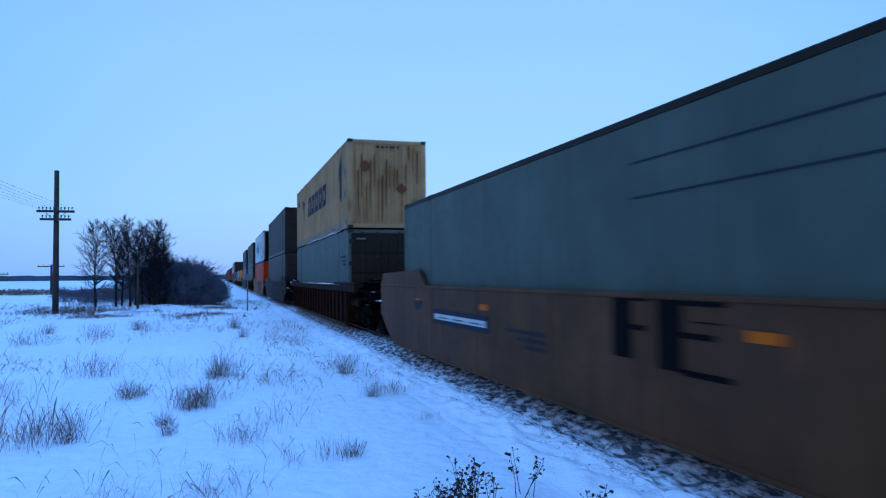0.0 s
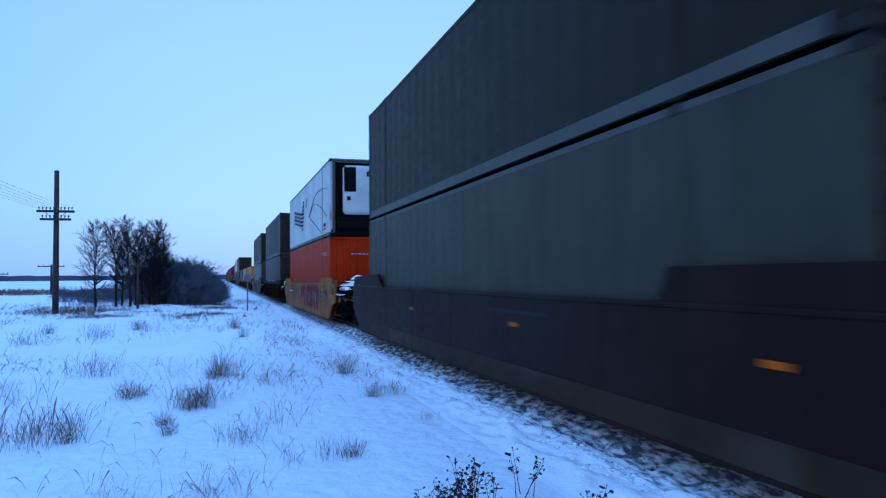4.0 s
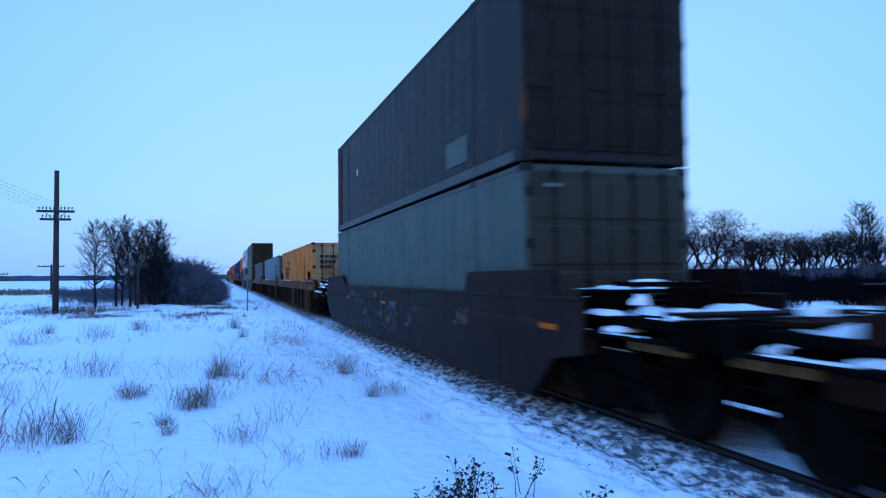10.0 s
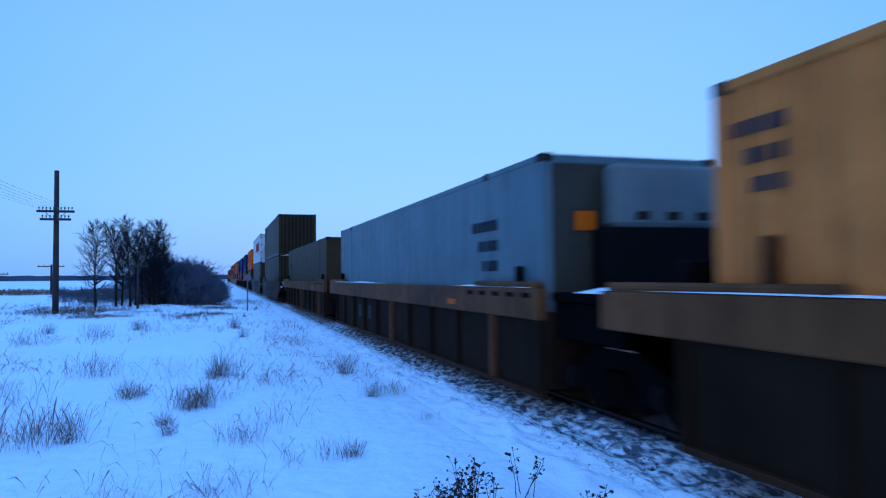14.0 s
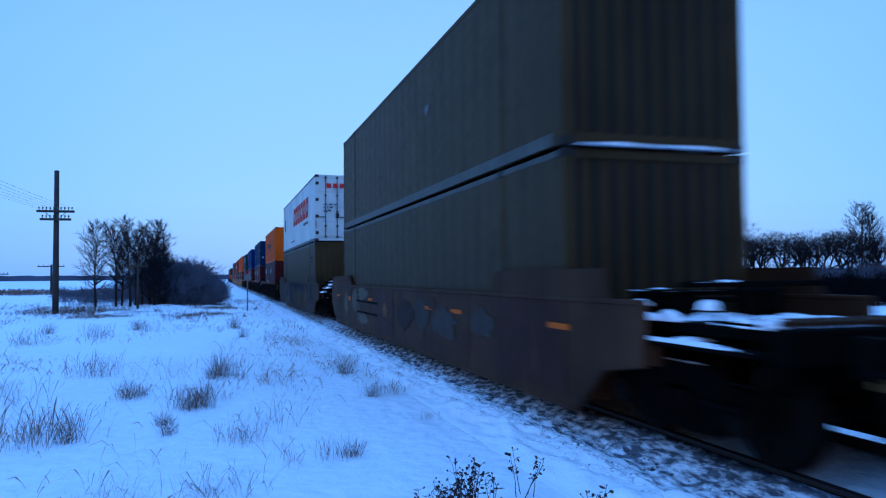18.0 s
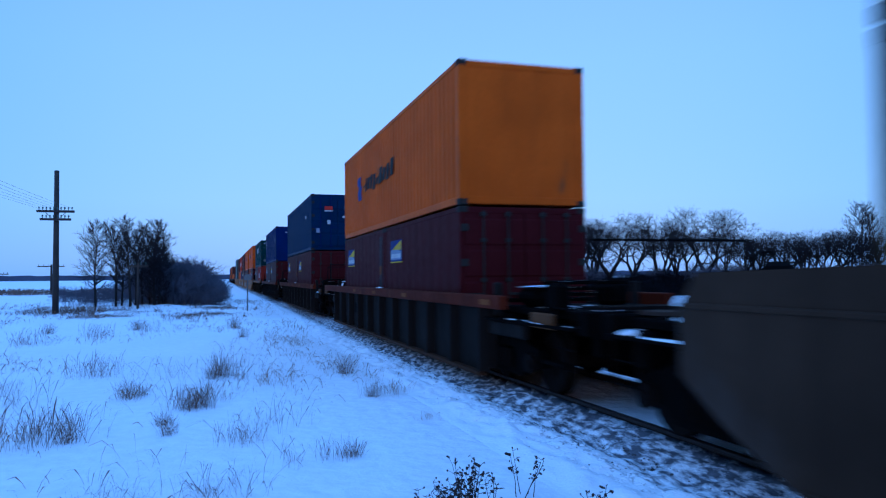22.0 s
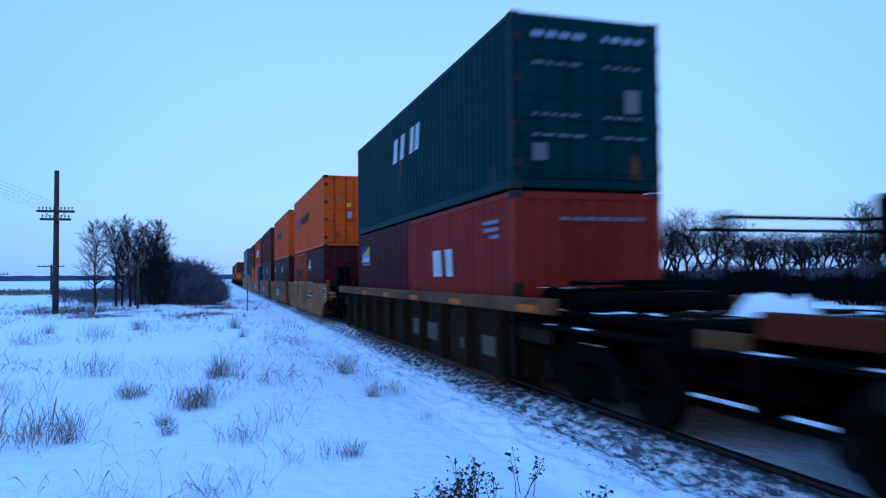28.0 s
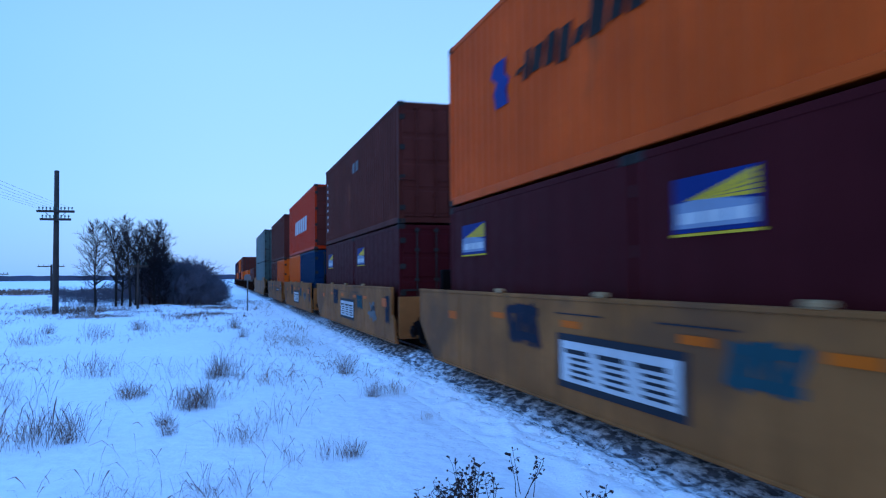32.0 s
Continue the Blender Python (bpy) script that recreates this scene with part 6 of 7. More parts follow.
# three joined tan-chord cars, one box each
for i, (y, mat, kw, lab) in enumerate(((141.3, TAN_BOX, dict(side="fine", front="doors", front_mat=paint("stained_tan_door_paint", (0.33, 0.21, 0.10), 0.5, 0.9, 0.36, 0.3, second=(0.15, 0.065, 0.025), second_amount=0.4)), "orange-tan corrugated container with rust patches"),
                                       (160.82, LIGHT_GREY, dict(side="plate", front="plain", front_mat=GREY), "pale grey-blue insulated container with a front cooling unit"),
                                       (180.51, OLIVE, dict(side="plate", front="plain"), "olive-grey smooth-sided container low in its well"))):
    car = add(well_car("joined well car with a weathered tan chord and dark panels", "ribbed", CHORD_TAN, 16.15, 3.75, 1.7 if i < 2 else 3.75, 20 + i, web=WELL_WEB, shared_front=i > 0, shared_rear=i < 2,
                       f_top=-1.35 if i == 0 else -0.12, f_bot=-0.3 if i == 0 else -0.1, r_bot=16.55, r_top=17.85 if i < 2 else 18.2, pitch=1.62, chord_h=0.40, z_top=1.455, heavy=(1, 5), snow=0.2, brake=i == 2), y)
    reflectors(car, (-0.9, 3.2) if i == 0 else (3.2,), 1.15, -1.44, w=0.42, h=0.09)
    if i < 2:
        snow_line(car, -1.3 if i == 0 else 0.0, 3.5, -1.43, 1.458, 0.12)
        snow_line(car, 9.0, 17.8, -1.43, 1.458, 0.12)
    part("snow", snow_heap(-1.27, 1.0, 16.7, 19.2 if i < 2 else 18.1, 1.40, 0.20, 3 + i).mesh("snow", SNOW_HEAP, True), car, "wind-packed snow over the joint")
    boxpart("end_deck", STEEL_BLACK, car, (-1.3, 1.3, 16.56, 19.3 if i < 2 else 18.2, 1.30, 1.41), 0.02)
    if i < 2:
        boxpart("joint_plate", STEEL_BLACK, car, (-1.24, -1.18, 17.7, 19.3, 0.85, 1.30), 0.02)
    for k in range(5):
        boxpart("chord_slot", BLACK, car, (-1.441, -1.42, (-1.1 if i == 0 else 0.1) + 0.55 * k, (-0.8 if i == 0 else 0.4) + 0.55 * k, 1.33, 1.40), 0.01)
    if i == 1:
        for a in (12.2, 10.8):
            decal(car, STENCIL, a, a + 0.45, 0.5, 0.85, -1.340, "stencil")
    for a in (0.6, 15.4):
        boxpart("stanchion", BLACK, car, (-1.40, -1.30, a, a + 0.10, 1.456, 1.90 if i == 0 else 1.75), 0.02)
    box = add(container(lab, mat, **kw), y, 0.30)
    if i == 0:
        decal(box, NAVY_INK, 11.5, 13.35, 1.12, 1.68, -1.293, "emblem")
        for a, b, z in ((10.76, 13.45, 1.74), (10.76, 13.4, 1.86)):
            decal(box, NAVY_INK, a, b, z, z + 0.075, -1.293, "logo_bar")
        for a, z in ((13.62, 1.76), (13.62, 1.88)):
            decal(box, NAVY_INK, a - 0.1, a + 0.12, z, z + 0.05, -1.293, "logo_bar")
        for a in (11.7, 12.5):
            polypart("logo_cut", TAN_BOX, box, [(a, 1.2), (a + 0.25, 1.2), (a + 0.5, 1.5), (a + 0.4, 1.55)], -1.3005, -1.2985, "x")
        g = Geo()
        for k in range(9):
            a, b = math.pi * (0.08 + 0.07 * k), math.pi * (0.08 + 0.07 * (k + 1))
            g.tube((-1.296, 12.0 - 0.72 * math.cos(a), 1.98 + 0.30 * math.sin(a)), (-1.296, 12.0 - 0.72 * math.cos(b), 1.98 + 0.30 * math.sin(b)), 0.03, 0.03, 4)
        part("arc", g.mesh("arc", DARK_INK), box)
        for k, (yc, zc, ry, rz) in enumerate(((3.0, 0.6, 0.35, 0.5), (3.1, 1.6, 0.16, 0.9), (6.6, 0.6, 0.3, 0.25), (9.3, 0.5, 0.25, 0.16), (14.2, 0.9, 0.3, 0.3))):
            splash(box, RUSTY, yc, zc, ry, rz, -1.293, 60 + k, spiky=0.65)
        code_bars(box, -1.293, 15.35, 2.4, DARK_INK, 6, 3, 0.45, 0.12)
        code_bars(box, -0.09, -0.95, 2.2, DARK_INK, 6, 3, 0.8, 0.12, True)
    if i == 1:
        code_bars(box, -1.296, 1.6, 2.0, DARK_INK, 11, 3, 1.1, 0.16)
        end_decal(box, REFLECT, -0.85, -0.55, 1.9, 2.15, -0.02, "placard")
        un = boxpart("cooling_unit", UNIT_GREY, box, (-0.45, 1.15, -0.35, 0.0, 1.93, 2.75), 0.06, "pale grey front cooling unit")
        boxpart("unit_base", BLACK, box, (-0.62, 1.2, -0.36, 0.0, 0.15, 1.92), 0.05)
        for k in range(3):
            boxpart("vent", GREY_DARK, un, (-0.15 + 0.45 * k, 0.05 + 0.45 * k, -0.358, -0.345, 2.02, 2.13), 0.01)
    if i == 2:
        splash(box, GREY_INK, 12.0, 0.9, 0.10, 0.11, -1.296, 5)
        code_bars(box, -1.296, 14.2, 2.0, DARK_INK, 15, 2, 0.8, 0.1)

# brown-grey car with patches, two olive boxes
y = 204.24
car = add(well_car("brown-grey plate-sided well car with pale and blue sprayed patches", "smooth", WELL_GREY, 16.15, 3.75, 3.75, 31, snow=0.14), y)
reflectors(car, (-0.3, 3.6, 5.3, 10.95, 16.3), 0.99, w=0.55, h=0.07)
RUST_PANEL = paint("rust_brown_panel", (0.040, 0.014, 0.008), 0.55, 0.8, 0.1, 0.45, ior=1.18)
for a, b, lo, hi in ((-0.2, 1.9, 0.24, 1.30), (8.6, 10.9, 0.24, 1.30)):
    decal(car, RUST_PANEL, a, b, lo, hi, -1.406, "repainted_panel")
for k, (yc, zc, ry, rz, m) in enumerate(((15.0, 0.8, 0.40, 0.42, PATCH), (14.2, 1.05, 0.35, 0.25, WELL_MAUVE), (13.5, 1.0, 0.5, 0.42, PATCH), (12.3, 1.15, 0.85, 0.22, PATCH), (12.2, 0.46, 0.95, 0.18, PATCH), (12.9, 0.7, 0.4, 0.3, WELL_STEEL), (9.4, 0.8, 0.35, 0.2, CHORD_TAN),
                                         (7.4, 0.8, 0.9, 0.40, WELL_MAUVE), (6.1, 0.9, 0.6, 0.42, PATCH_DIM), (4.6, 0.8, 0.9, 0.36, PATCH_DIM), (2.6, 0.9, 0.6, 0.3, PATCH_DIM), (14.4, 0.98, 0.22, 0.1, REFLECT), (3.4, 0.6, 0.4, 0.25, RUST_PANEL), (5.4, 1.1, 0.4, 0.15, RUST_PANEL))):
    splash(car, m, yc, zc, ry, rz, -1.4105 - 0.001 * (k // 5), 80 + k, n=21, spiky=0.45)
for a, b, z in ((10.2, 13.2, 0.92), (10.3, 13.1, 0.62)):
    decal(car, BLACK, a, b, z, z + 0.05, -1.418, "painted_bar")
for z in (FLOOR, 3.19):
    box = add(container("dark olive-grey container with a ribbed end wall", OLIVE, front="corr", rail=OLIVE if z > 1 else RAIL_PALE, front_mat=GREY_DARK), y, z)
    if z > 1:
        decal(box, RAIL_PALE, 0.3, 15.9, 0.03, 0.19, -1.297, "scuffed_band")
        splash(box, GREY_INK, 6.0, 1.75, 0.16, 0.14, -1.296, 3)
        part("snow", snow_heap(-1.2, 1.2, -0.10, 0.0, 0.0, 0.05, 4).mesh("snow", SNOW_HEAP, True), box)
    else:
        splash(box, WHITE_INK, 8.4, 0.85, 0.11, 0.13, -1.296, 2)
        decal(box, NAVY_INK, 0.1, 1.7, 0.7, 1.2, -1.296, "repaired_panel")

# blue-grey car with blue sprayed band, white box with red shapes over olive box
y = 228.0
car = add(well_car("weathered blue-grey plate-sided well car with blue and yellow sprayed shapes", "smooth", WELL_STEEL, 16.15, 3.75, 3.75, 33, brake=True, snow=0.16), y)
SLATE_INK = paint("slate_spray", (0.030, 0.036, 0.046), 0.6, 0.5)
MUSTARD_INK = paint("dull_mustard_spray", (0.085, 0.062, 0.018), 0.6, 0.5)
PINK_INK = paint("dull_pink_spray", (0.10, 0.045, 0.052), 0.6, 0.6)
DEEP_BLUE_INK = paint("deep_blue_spray", (0.0075, 0.0095, 0.017), 0.6, 0.5)
for k, (yc, zc, ry, rz, m) in enumerate(((12.4, 0.85, 0.95, 0.50, SLATE_INK), (12.9, 1.05, 0.4, 0.25, PATCH), (11.0, 0.8, 0.75, 0.58, PINK_INK), (11.3, 1.0, 0.3, 0.3, SLATE_INK), (2.2, 0.8, 0.9, 0.5, SLATE_INK), (1.2, 0.9, 0.6, 0.4, PATCH_DIM))):
    splash(car, m, yc, zc, ry, rz, -1.4095 - 0.0008 * k, 160 + k, n=23, spiky=0.4)
rng = random.Random(77)
yy = 10.35
while yy > 2.6:  # dark slabs with mustard uprights between them
    wd = rng.uniform(0.55, 0.95)
    splash(car, DEEP_BLUE_INK, yy - wd / 2, 0.80, wd * 0.78, 0.70, -1.4135, int(yy * 40), n=19, spiky=0.28)
    for k in range(3):
        lean, bow = rng.uniform(-0.15, 0.15), rng.uniform(-0.14, 0.14)
        y1 = yy - wd * (0.12 + 0.36 * k) + rng.uniform(-0.08, 0.08)
        pts = [(y1 + lean * (f - 0.5) + bow * math.sin(3.14 * f), 0.27 + (0.55 + 0.45 * rng.random()) * f) for f in (0, 0.2, 0.4, 0.6, 0.8, 1.0)]
        stroke_patch(car, (MUSTARD_INK, SLATE_INK, MUSTARD_INK, RUSTY)[rng.randrange(4)], pts, rng.uniform(0.045, 0.11), -1.411, 0.0085 + 0.0006 * k)
    yy -= wd
box = add(container("olive-grey container with a ribbed end wall", OLIVE, front="corr", rail=RAIL_PALE), y, FLOOR)
code_bars(box, -1.296, 1.0, 2.2, DARK_INK, 8, 2, 0.9, 0.1)
box = add(container("white container with red markings and white doors", WHITE, side="flat", front="doors", rail=RAIL_PALE, rods=RAIL_PALE), y, 3.19)
logo_blocks(box, RED_INK, 9.6, 1.2, 1.25, 2.2, ("rtb", "rtb", "rtb", "rtb", "rtb", "rtb"), -1.294, 0.10, 0.28)
decal(box, GREY_INK, 2.6, 4.6, 0.95, 1.08, -1.294, "lettering")
decal(box, ROSE_INK, 9.0, 11.0, 0.42, 0.48, -1.294, "lettering")
polypart("emblem", NAVY_INK, box, [(14.5, 1.3), (15.2, 1.3), (14.9, 1.7), (15.3, 2.0), (14.7, 2.0)], -1.299, -1.294, "x")
for k in range(6):
    end_decal(box, RED_INK, -0.82 + 0.29 * k, -0.62 + 0.29 * k, 2.30, 2.50, -0.115, "logo_bar")
for x in (0.35, 0.75):
    polypart("placard_mark", GREY_INK, box, [(x - 0.18, 1.98), (x, 1.8), (x + 0.18, 1.98), (x, 2.16)], -0.12, -0.113, "y")
end_decal(box, REFLECT, 0.28, 0.58, 0.95, 1.28, -0.115, "placard")
end_decal(box, DARK_INK, -0.42, -0.28, 1.0, 1.22, -0.115, "stencil")
code_bars(box, -0.115, -0.95, 1.55, GREY_INK, 6, 3, 0.6, 0.07, True)
num = bpy.data.curves.new("numerals", "FONT")
num.body, num.size, num.extrude = "53", 0.42, 0.003
num.materials.append(DARK_INK)
numerals = part("numerals", num, box)
numerals.matrix_basis = pose(0.68, -0.118, 0.98, 90, 0, 0)

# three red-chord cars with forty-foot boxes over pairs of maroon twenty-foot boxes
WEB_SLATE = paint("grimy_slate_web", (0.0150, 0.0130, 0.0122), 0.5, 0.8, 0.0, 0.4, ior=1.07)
WORN_AMBER = paint("worn_amber_patch", (0.17, 0.055, 0.016), 0.6, 0.7)
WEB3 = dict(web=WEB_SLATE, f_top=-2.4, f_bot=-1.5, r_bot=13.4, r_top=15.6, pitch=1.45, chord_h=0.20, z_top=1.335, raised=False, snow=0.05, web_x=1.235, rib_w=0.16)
pairs = ((252.68, ORANGE, "plain", "orange corrugated container with dark logo shapes"), (274.28, BLUE, "doors", "blue corrugated container with labelled doors"), (296.16, BLUE_DEEP, "plain", "deep blue container with a plain end wall"))


def twenty(y, z, mat, lab, front="doors", sign=True, fm=None):
    b = add(container(lab, mat, L=6.058, W=2.438, H=2.591, side="corr" if not sign else "plate", front=front, front_mat=fm), y, z)
    if sign:
        picture_sign(b, 4.25)
    return b


FADED_COLUMN = paint("faded_maroon_column", (0.040, 0.020, 0.024), 0.5, 0.5)


def label_column(b):
    """Faded pale column with stencil lines, a yellow placard and a small white plate."""
    decal(b, FADED_COLUMN, 0.22, 0.58, 1.0, 2.4, -1.219, "faded_column")
    for k in range(5):
        decal(b, STENCIL, 0.28, 0.52, 2.30 - 0.13 * k, 2.34 - 0.13 * k, -1.2245, "stencil")
    decal(b, WORN_AMBER, 0.30, 0.52, 1.42, 1.64, -1.2245, "placard")
    decal(b, STENCIL, 0.30, 0.52, 1.12, 1.28, -1.2245, "plate")


z_top_red = WEB3["z_top"] + 0.003
for i, (y, mat, front, lab) in enumerate(pairs):
    car = add(well_car("grimy well car with a worn red-oxide chord and grey ribs", "ribbed", WELL_RED, 12.19, 4.9, 4.6, 50 + i, brake=True, rails=True, **WEB3), y)
    boxpart("web_hole", BLACK, car, (-1.268, -1.255, 9.85, 10.1, 0.55, 0.85), 0.01)
    for a in (-2.0, 3.0, 6.2, 9.0):
        decal(car, WORN_AMBER, a, a + 0.4, 1.19, 1.27, -1.44, "reflector", label="worn amber reflective patch")
    boxpart("step_panel", CHORD_TAN, car, (-1.31, -1.25, -3.86, -3.18, 0.94, 1.14), 0.02, "dull tan step panel")
    boxpart("step_panel", CHORD_TAN, car, (-1.31, -1.25, 15.85, 16.5, 0.96, 1.15), 0.02, "dull tan step panel")
    twenty(y, FLOOR, MAROON, "maroon twenty-foot container with a picture panel")
    b = twenty(y + 6.13, FLOOR, MAROON, "maroon twenty-foot container with a picture panel")
    label_column(b)
    part("snow", snow_heap(-1.41, -1.29, 5.9, 6.3, z_top_red, 0.04, 4).mesh("snow", SNOW_HEAP, True), car, "small ledge of snow on the chord")
    part("snow", snow_heap(-0.85, -0.3, 16.1, 16.68, 1.24, 0.30, 6 + i).mesh("snow", SNOW_HEAP, True), car, "wind-packed snow block on the end deck")
    box = add(container(lab, mat, L=12.19, W=2.438, H=2.591, side="corr", front=front, rods=BLUE_DEEP), y, 2.875)
    if i == 0:
        wave_logo(box)
    if i == 1:
        for x0, x1, z0, z1, m in ((-0.62, -0.25, 1.85, 2.02, RED_INK), (-0.62, -0.25, 1.78, 1.83, WHITE_INK), (0.58, 0.85, 1.35, 1.6, SKY_INK), (-1.0, -0.85, 0.8, 1.0, SKY_INK), (-0.5, -0.35, 1.2, 1.38, WHITE_INK), (0.2, 0.45, 1.5, 1.58, WHITE_INK)):
            end_decal(box, m, x0, x1, z0, z1, -0.115, "label")
        code_bars(box, -0.115, 0.3, 1.95, WHITE_INK, 5, 1, 0.75, 0.06, True)
        decal(box, WHITE_INK, 2.0, 2.35, 1.6, 1.75, -1.219, "label")
    if i == 2:
        code_bars(box, -0.02, -0.55, 2.1, WHITE_INK, 9, 1, 1.3, 0.07, True)
        end_decal(box, REFLECT, -0.25, -0.15, 1.5, 1.6, -0.02, "label")
        decal(box, WHITE_INK, 1.0, 1.3, 1.55, 1.7, -1.219, "label")
        for k in range(3):
            decal(box, WHITE_INK, 11.4, 11.7, 1.9 - 0.3 * k, 2.05 - 0.3 * k, -1.219, "label")

# tan-chord car, green box over red and maroon boxes
y = 316.92
car = add(well_car("dark-panelled well car with a tan chord and amber patches", "ribbed", CHORD_TAN, 12.19, 4.3, 3.6, 60, web=WELL_WEB, f_top=-1.6, f_bot=0.15, r_bot=13.0, r_top=14.6, pitch=1.45, chord_h=0.20, z_top=1.335, raised=False, snow=0.06, rails=True, web_x=1.235, rib_w=0.16), y)
reflectors(car, (-1.25, 1.75, 4.5, 7.1, 9.8), 1.15, -1.44, w=0.6, h=0.10)
for a, b, lo, hi in ((5.0, 5.5, 0.42, 0.74), (3.7, 4.6, 0.40, 0.73), (1.85, 2.3, 0.40, 0.58), (7.2, 7.6, 0.45, 0.7), (8.6, 9.1, 0.4, 0.75), (0.6, 1.2, 0.4, 0.7)):
    decal(car, PATCH, a, b, lo, hi, -1.2605, "stencil")
b = twenty(y, FLOOR, RED_FADED, "faded red twenty-foot container with white shapes", "corr", sign=False)
for p in ([(3.5, 1.35), (4.05, 1.35), (4.1, 1.85), (3.6, 1.85)], [(2.85, 1.35), (3.2, 1.35), (3.3, 1.85), (2.9, 1.85)]):
    polypart("logo_bar", WHITE_INK, b, p, -1.224, -1.2185, "x")
code_bars(b, -1.219, 0.6, 2.15, SKY_INK, 4, 3, 0.6, 0.06)
code_bars(b, -0.045, -0.5, 2.15, GREY_INK, 5, 1, 1.4, 0.06, True)
# black block added to cover the pale far-side chord
boxpart("valve_rack", STEEL_BLACK, car, (-0.9, 1.0, -1.9, -0.6, 1.16, 1.40), 0.06)
boxpart("side_skirt", STEEL_BLACK, car, (-1.30, -1.24, -0.25, 0.16, 0.2, 1.13), 0.01)
twenty(y + 6.13, FLOOR, MAROON, "maroon twenty-foot container with a picture panel")
box = add(container("dark green container with white door markings", GREEN, L=12.19, W=2.438, H=2.591, side="corr", front="doors", rods=GREEN), y, 2.875)
for a, w in ((7.1, 0.35), (6.45, 0.3), (5.6, 0.28), (5.15, 0.28)):
    decal(box, WHITE_INK, a, a + w, 1.45, 2.0, -1.219, "logo_bar", slant=-0.12)
for k, (x0, w) in enumerate(((-0.95, 0.75), (0.2, 0.65))):
    code_bars(box, -0.115, x0, 2.2, SKY_INK, 20 + k, 1, w, 0.08, True)
    for z in (1.8, 1.05, 0.75):
        code_bars(box, -0.115, x0, z, GREY_INK, 30 + k + int(z * 9), 1, w, 0.04, True)
end_decal(box, GREY_INK, -0.95, -0.72, 0.4, 0.65, -0.115, "label")
end_decal(box, GREY_INK, 0.55, 0.8, 1.15, 1.5, -0.115, "label")

# joined tan cars with forty-foot boxes
joined = ((336.73, ORANGE_RED, "doors", "orange container with dark logo shapes and orange doors", "wave", (MAROON, BURNT)),
          (352.31, ORANGE_RED, "plain", "orange container with dark logo shapes", "wave", (MAROON, MAROON)),
          (368.48, BROWN, "doors", "brown container with rusty doors", "", (MAROON, MAROON)),
          (384.3, RED_BOX, "doors", "red container with white markings", "white", (BLUE, ORANGE)),
          (400.2, BROWN, "plain", "brown corrugated steel container with plain end wall", "", (ORANGE, BROWN)))
for i, (y, mat, front, lab, logo, lower) in enumerate(joined):
    first = i == 0
    car = add(well_car("tan plate-sided joined well car with amber patches and a dark-framed plate", "smooth", WELL_TAN, 12.19, 3.9, 1.75, 70 + i, shared_front=not first, shared_rear=i < 4, snow=0.04, f_top=-1.95 if first else 0.05, f_bot=-0.62 if first else -0.35,
                       r_bot=12.7, r_top=13.65, raised=False, z_top=1.375), y)
    reflectors(car, (3.0, 4.6, 6.9, 9.15), 1.02, -1.411, w=0.45, h=0.08)
    reflectors(car, (11.3,), 0.90, -1.411, w=0.4, h=0.13)
    reflectors(car, (0.55,), 0.90, -1.411, w=0.5, h=0.20)
    if i in (1, 2, 3):
        striped_plate(car, 4.95, 7.45, 0.33, 0.95)
        splash(car, GREY_INK, 2.2, 0.72, 0.7, 0.30, -1.4115, 210 + i, n=19, spiky=0.8)
        splash(car, DARK_INK, 2.1, 0.80, 0.55, 0.12, -1.4125, 214 + i, n=15, spiky=0.8)
        # navy spray at the front end, which also paints its shadowed edge
        tag_mark(car, NAVY_INK, 0.45, 0.85, 0.45, 0.7, 235 + i)
        tag_mark(car, NAVY_INK, 8.5, 0.98, 1.0, 0.55, 230 + i)
        tag_mark(car, TEAL_INK, 4.05, 0.92, 0.8, 0.42, 200 + i)
    else:
        striped_plate(car, 2.05, 4.3, 0.72, 0.94)
        y_n = -1.83 if first else 0.25
        note = decal(car, WHITE_INK, y_n, y_n + 0.62, 0.86, 1.21, -1.411, "notice", label="white-framed dark notice")
        decal(note, SLATE_INK, y_n + 0.04, y_n + 0.58, 0.885, 0.965, -1.416, "notice_field")
        decal(note, SLATE_INK, y_n + 0.04, y_n + 0.58, 0.99, 1.185, -1.416, "notice_field")
        splash(car, MAUVE_INK, 1.75, 1.10, 0.30, 0.12, -1.412, 220 + i, n=17)
        tag_mark(car, TEAL_INK, 8.12, 0.96, 0.6, 0.45, 200 + i)
        stroke_patch(car, TEAL_INK, [(8.45, 1.16), (8.2, 1.19), (7.8, 1.17)], 0.05, -1.412, 0.004)
        for k, (a, z) in enumerate(((10.7, 0.4), (9.5, 0.4), (10.8, 1.2), (10.6, 0.85), (9.6, 0.9), (6.2, 0.5))):
            stroke_patch(car, DARK_INK, [(a + 0.12 * q, z + 0.05 * math.sin(2.3 * q + k)) for q in range(7)], 0.022, -1.411, 0.001)
        splash(car, DARK_INK, 5.4, 1.0, 0.35, 0.06, -1.412, 240 + i)
        splash(car, DARK_INK, -0.3, 0.78, 0.3, 0.05, -1.412, 241 + i)
    for k, (a, b) in enumerate(((2.1, 4.2), (5.25, 7.35), (8.9, 10.4)) if first else ((3.4, 3.65), (6.3, 6.55), (9.2, 9.45))):
        boxpart("side_clip", CREAM, car, (-1.44, -1.36, a, b, 1.376, 1.44), 0.02)
    if first:
        boxpart("end_sill", WELL_TAN, car, (-1.30, -1.22, -3.45, -1.97, 0.88, 1.10), 0.02, "tan end sill plate")
        boxpart("brake_stand", STEEL_BLACK, car, (-1.2, -0.75, -3.45, -3.0, 1.17, 2.0), 0.05, "black hand-brake stand")
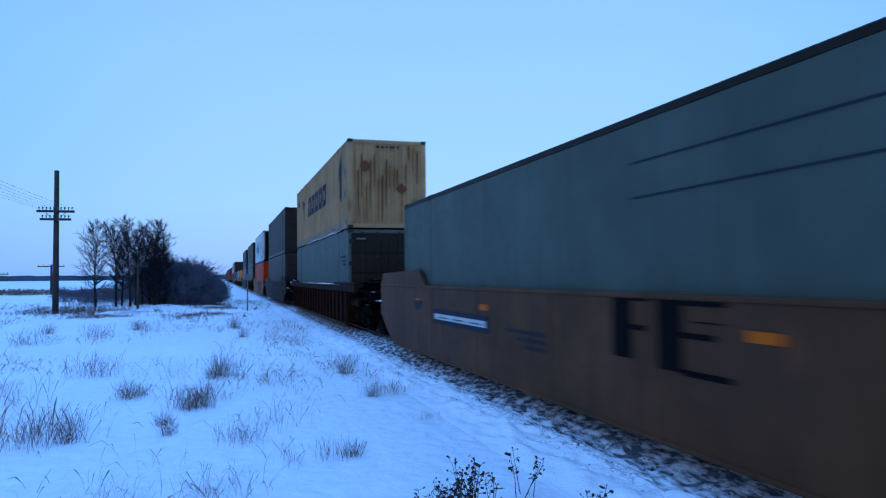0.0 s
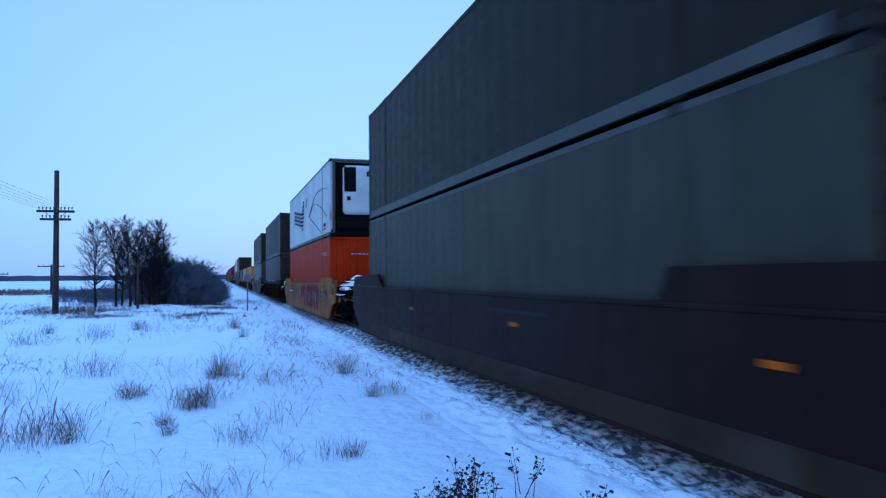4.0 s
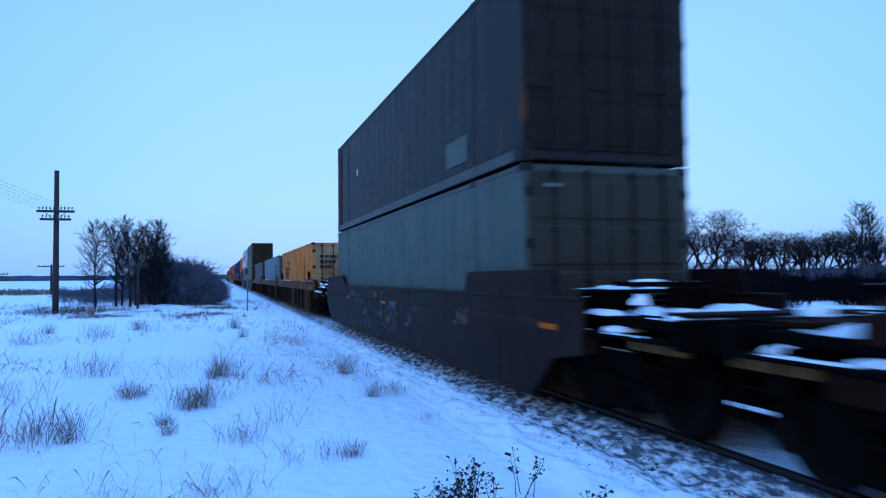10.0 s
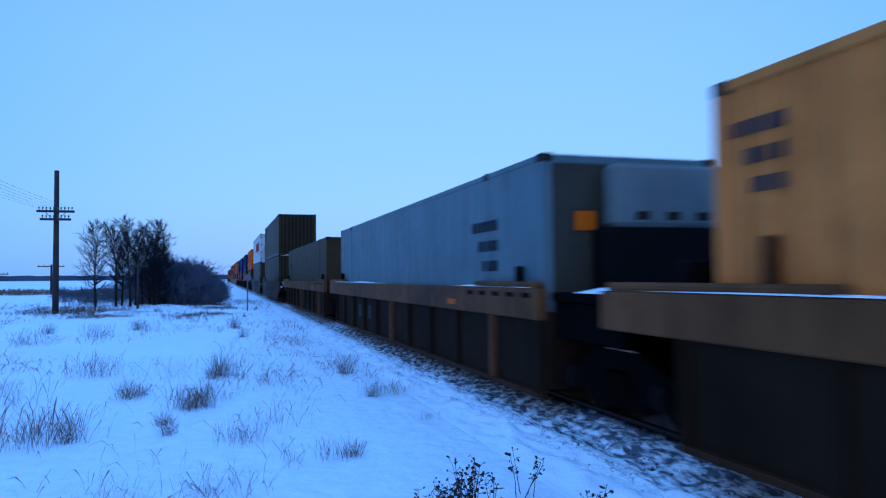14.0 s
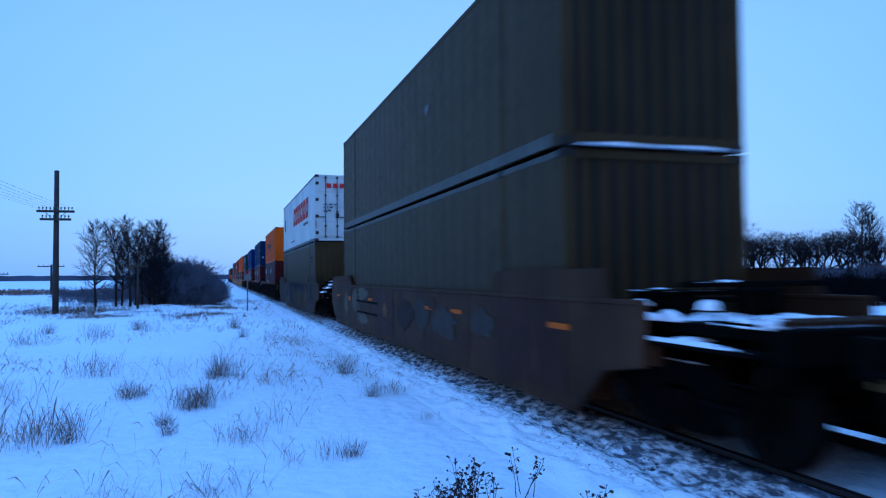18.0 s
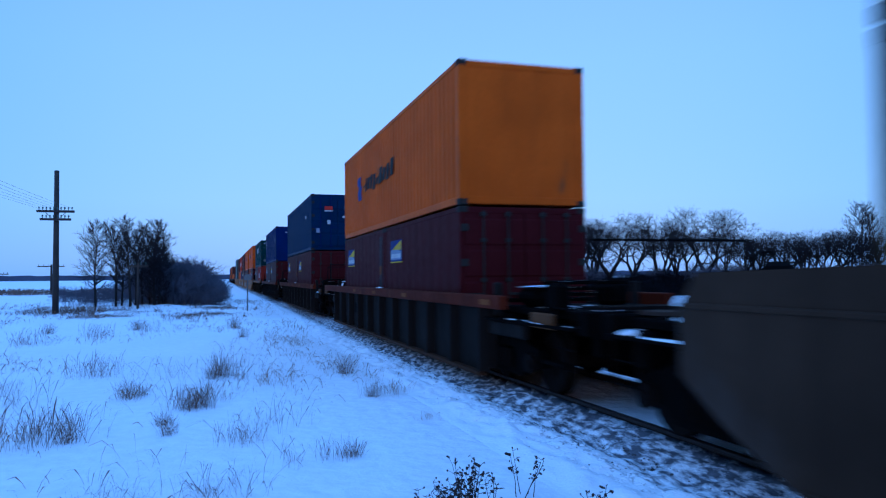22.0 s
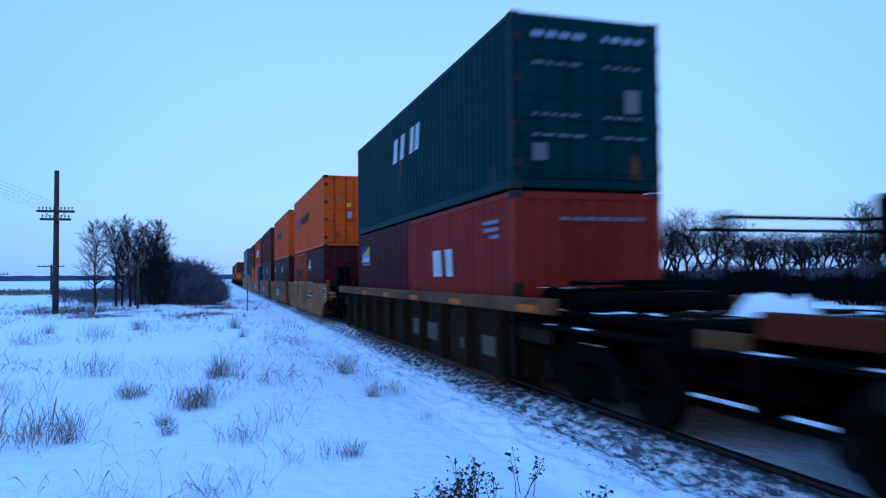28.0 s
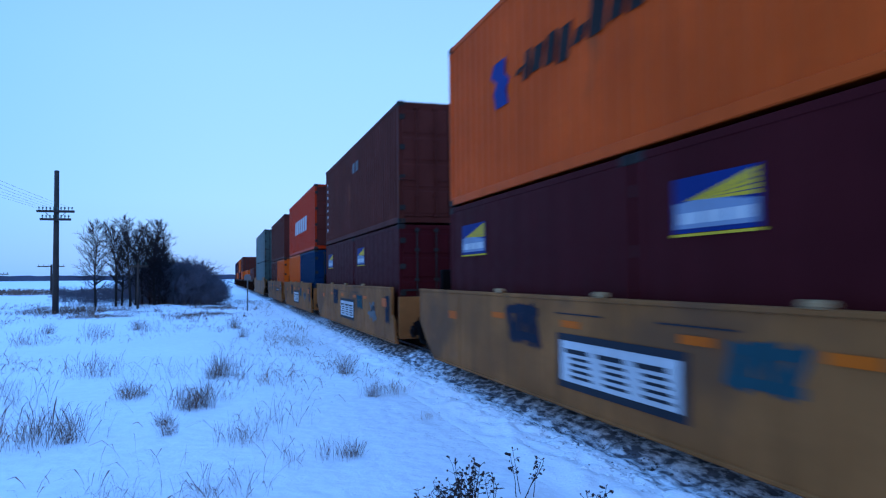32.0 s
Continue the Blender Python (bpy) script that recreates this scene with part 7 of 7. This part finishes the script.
        boxpart("valve_rack", STEEL_BLACK, car, (-1.0, 0.4, -2.5, -1.9, 1.17, 1.6), 0.08)
    for k in range(2):
        decal(car, DARK_INK, 4.3 + 2.1 * k, 5.4 + 2.1 * k, 1.17, 1.185, -1.411, "seam_line")
    b1 = twenty(y, FLOOR, lower[0], "twenty-foot container in the well, front of the pair", sign=lower[0] is MAROON)
    b2 = twenty(y + 6.13, FLOOR, lower[1], "twenty-foot container in the well, rear of the pair", sign=lower[1] is MAROON)
    for b, m in ((b1, lower[0]), (b2, lower[1])):
        tagged(b, "%s corrugated twenty-foot container sitting in a well car" % {MAROON.name: "maroon", ORANGE.name: "orange", BURNT.name: "burnt-orange", BLUE.name: "blue", BROWN.name: "brown"}[m.name])
    if first:
        wave_logo(b2, z=1.15, size=1.0, y0=0.1, squeeze=0.6)
    if i in (0, 1):
        end_decal(b1, NAVY_INK, -0.85, -0.35, 1.50, 1.72, -0.115, "label")
        end_decal(b1, YELLOW_INK, -0.65, -0.38, 1.62, 1.70, -0.118, "label")
    box = add(container(lab, mat, L=12.19, W=2.438, H=2.896, side="corr", front=front, front_mat=BROWN if mat is RED_BOX else None, rods=BURNT if first else BROWN), y, 2.875)
    if logo == "wave":
        wave_logo(box, z=1.26, y0=5.1)
        if first:
            for x0, x1, z0, z1, m in ((-0.72, -0.6, 1.85, 1.98, GREY_INK), (-0.3, -0.12, 1.6, 1.75, YELLOW_INK), (-0.28, -0.1, 1.15, 1.4, SKY_INK), (0.45, 0.72, 0.35, 0.5, SKY_INK), (-0.72, -0.58, 0.4, 0.55, RED_INK)):
                end_decal(box, m, x0, x1, z0, z1, -0.115, "label")
    if logo == "white":
        for k in range(6):
            decal(box, WHITE_INK, 3.2 + k * 0.95, 3.85 + k * 0.95, 1.05, 1.75, -1.219, "logo_bar", slant=-0.15)
    if mat is BROWN and i == 2:
        decal(box, GREY_INK, 5.2, 5.6, 2.0, 2.3, -1.219, "label")
        decal(box, GREY_INK, 5.8, 6.2, 2.0, 2.3, -1.219, "label")
        end_decal(box, WHITE_INK, 0.05, 0.25, 2.2, 2.35, -0.115, "label")
        for k in range(8):
            decal(box, WHITE_INK, 11.6, 11.75, 0.5 + 0.25 * k, 0.6 + 0.25 * k, -1.219, "lettering")

# rest of the train
y = 420.5
add(well_car("tan plate-sided well car far down the train", "smooth", WELL_TAN, 16.15, 3.75, 3.75, 90, snow=0.05), y)
for z in (FLOOR, 3.19):
    add(container("sage-grey smooth-sided container far down the train", SAGE), y, z)
far = ((444.0, None, BROWN, 12.19), (464.0, None, ORANGE, 12.19), (488.0, BROWN, ORANGE, 12.19), (507.0, ORANGE, MAROON, 12.19), (526.0, MAROON, ORANGE, 12.19), (545.0, BLUE, BROWN, 12.19))
for i, (y, up, low, ln) in enumerate(far):
    add(well_car("dark well car far down the train", "ribbed", WELL_BROWN, ln, 3.4, 3.4, 95 + i, f_bot=-0.2, r_bot=13.0, r_top=14.2, pitch=1.45, snow=0.05), y)
    add(container("container low in a well car far down the train", low, L=ln, W=2.438, H=2.591, side="corr"), y, FLOOR)
    if up:
        add(container("container stacked high far down the train", up, L=ln, W=2.438, H=2.591, side="corr"), y, 2.875)


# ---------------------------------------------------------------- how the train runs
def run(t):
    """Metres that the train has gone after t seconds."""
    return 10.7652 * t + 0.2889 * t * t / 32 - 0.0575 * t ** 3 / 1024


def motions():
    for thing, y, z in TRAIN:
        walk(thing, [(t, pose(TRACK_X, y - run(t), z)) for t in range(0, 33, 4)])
    start = {thing.name: y for thing, y, z in TRAIN}
    for w, car in WHEELSETS:
        ahead = start[car.name] + w.parent.location.y + w.location.y
        k = w.location.y
        t0, t1 = max(0.0, (ahead - 30) / 10.9), min(32.0, (ahead - 3) / 10.9)
        if t1 - t0 < 0.2:
            continue
        f0, f1 = math.ceil(t0 * FPS), math.floor(t1 * FPS)
        rows = [] if f0 == 0 else [(0.0, pose(0, k, 0.42))]
        base = run(f0 / FPS)
        for f in range(f0, f1 + 1):
            rows.append((f / FPS, pose(0, k, 0.42, math.degrees((run(f / FPS) - base) / 0.42))))
        if f1 < 32 * FPS:
            rows.append((32.0, rows[-1][1]))
        walk(w, rows)


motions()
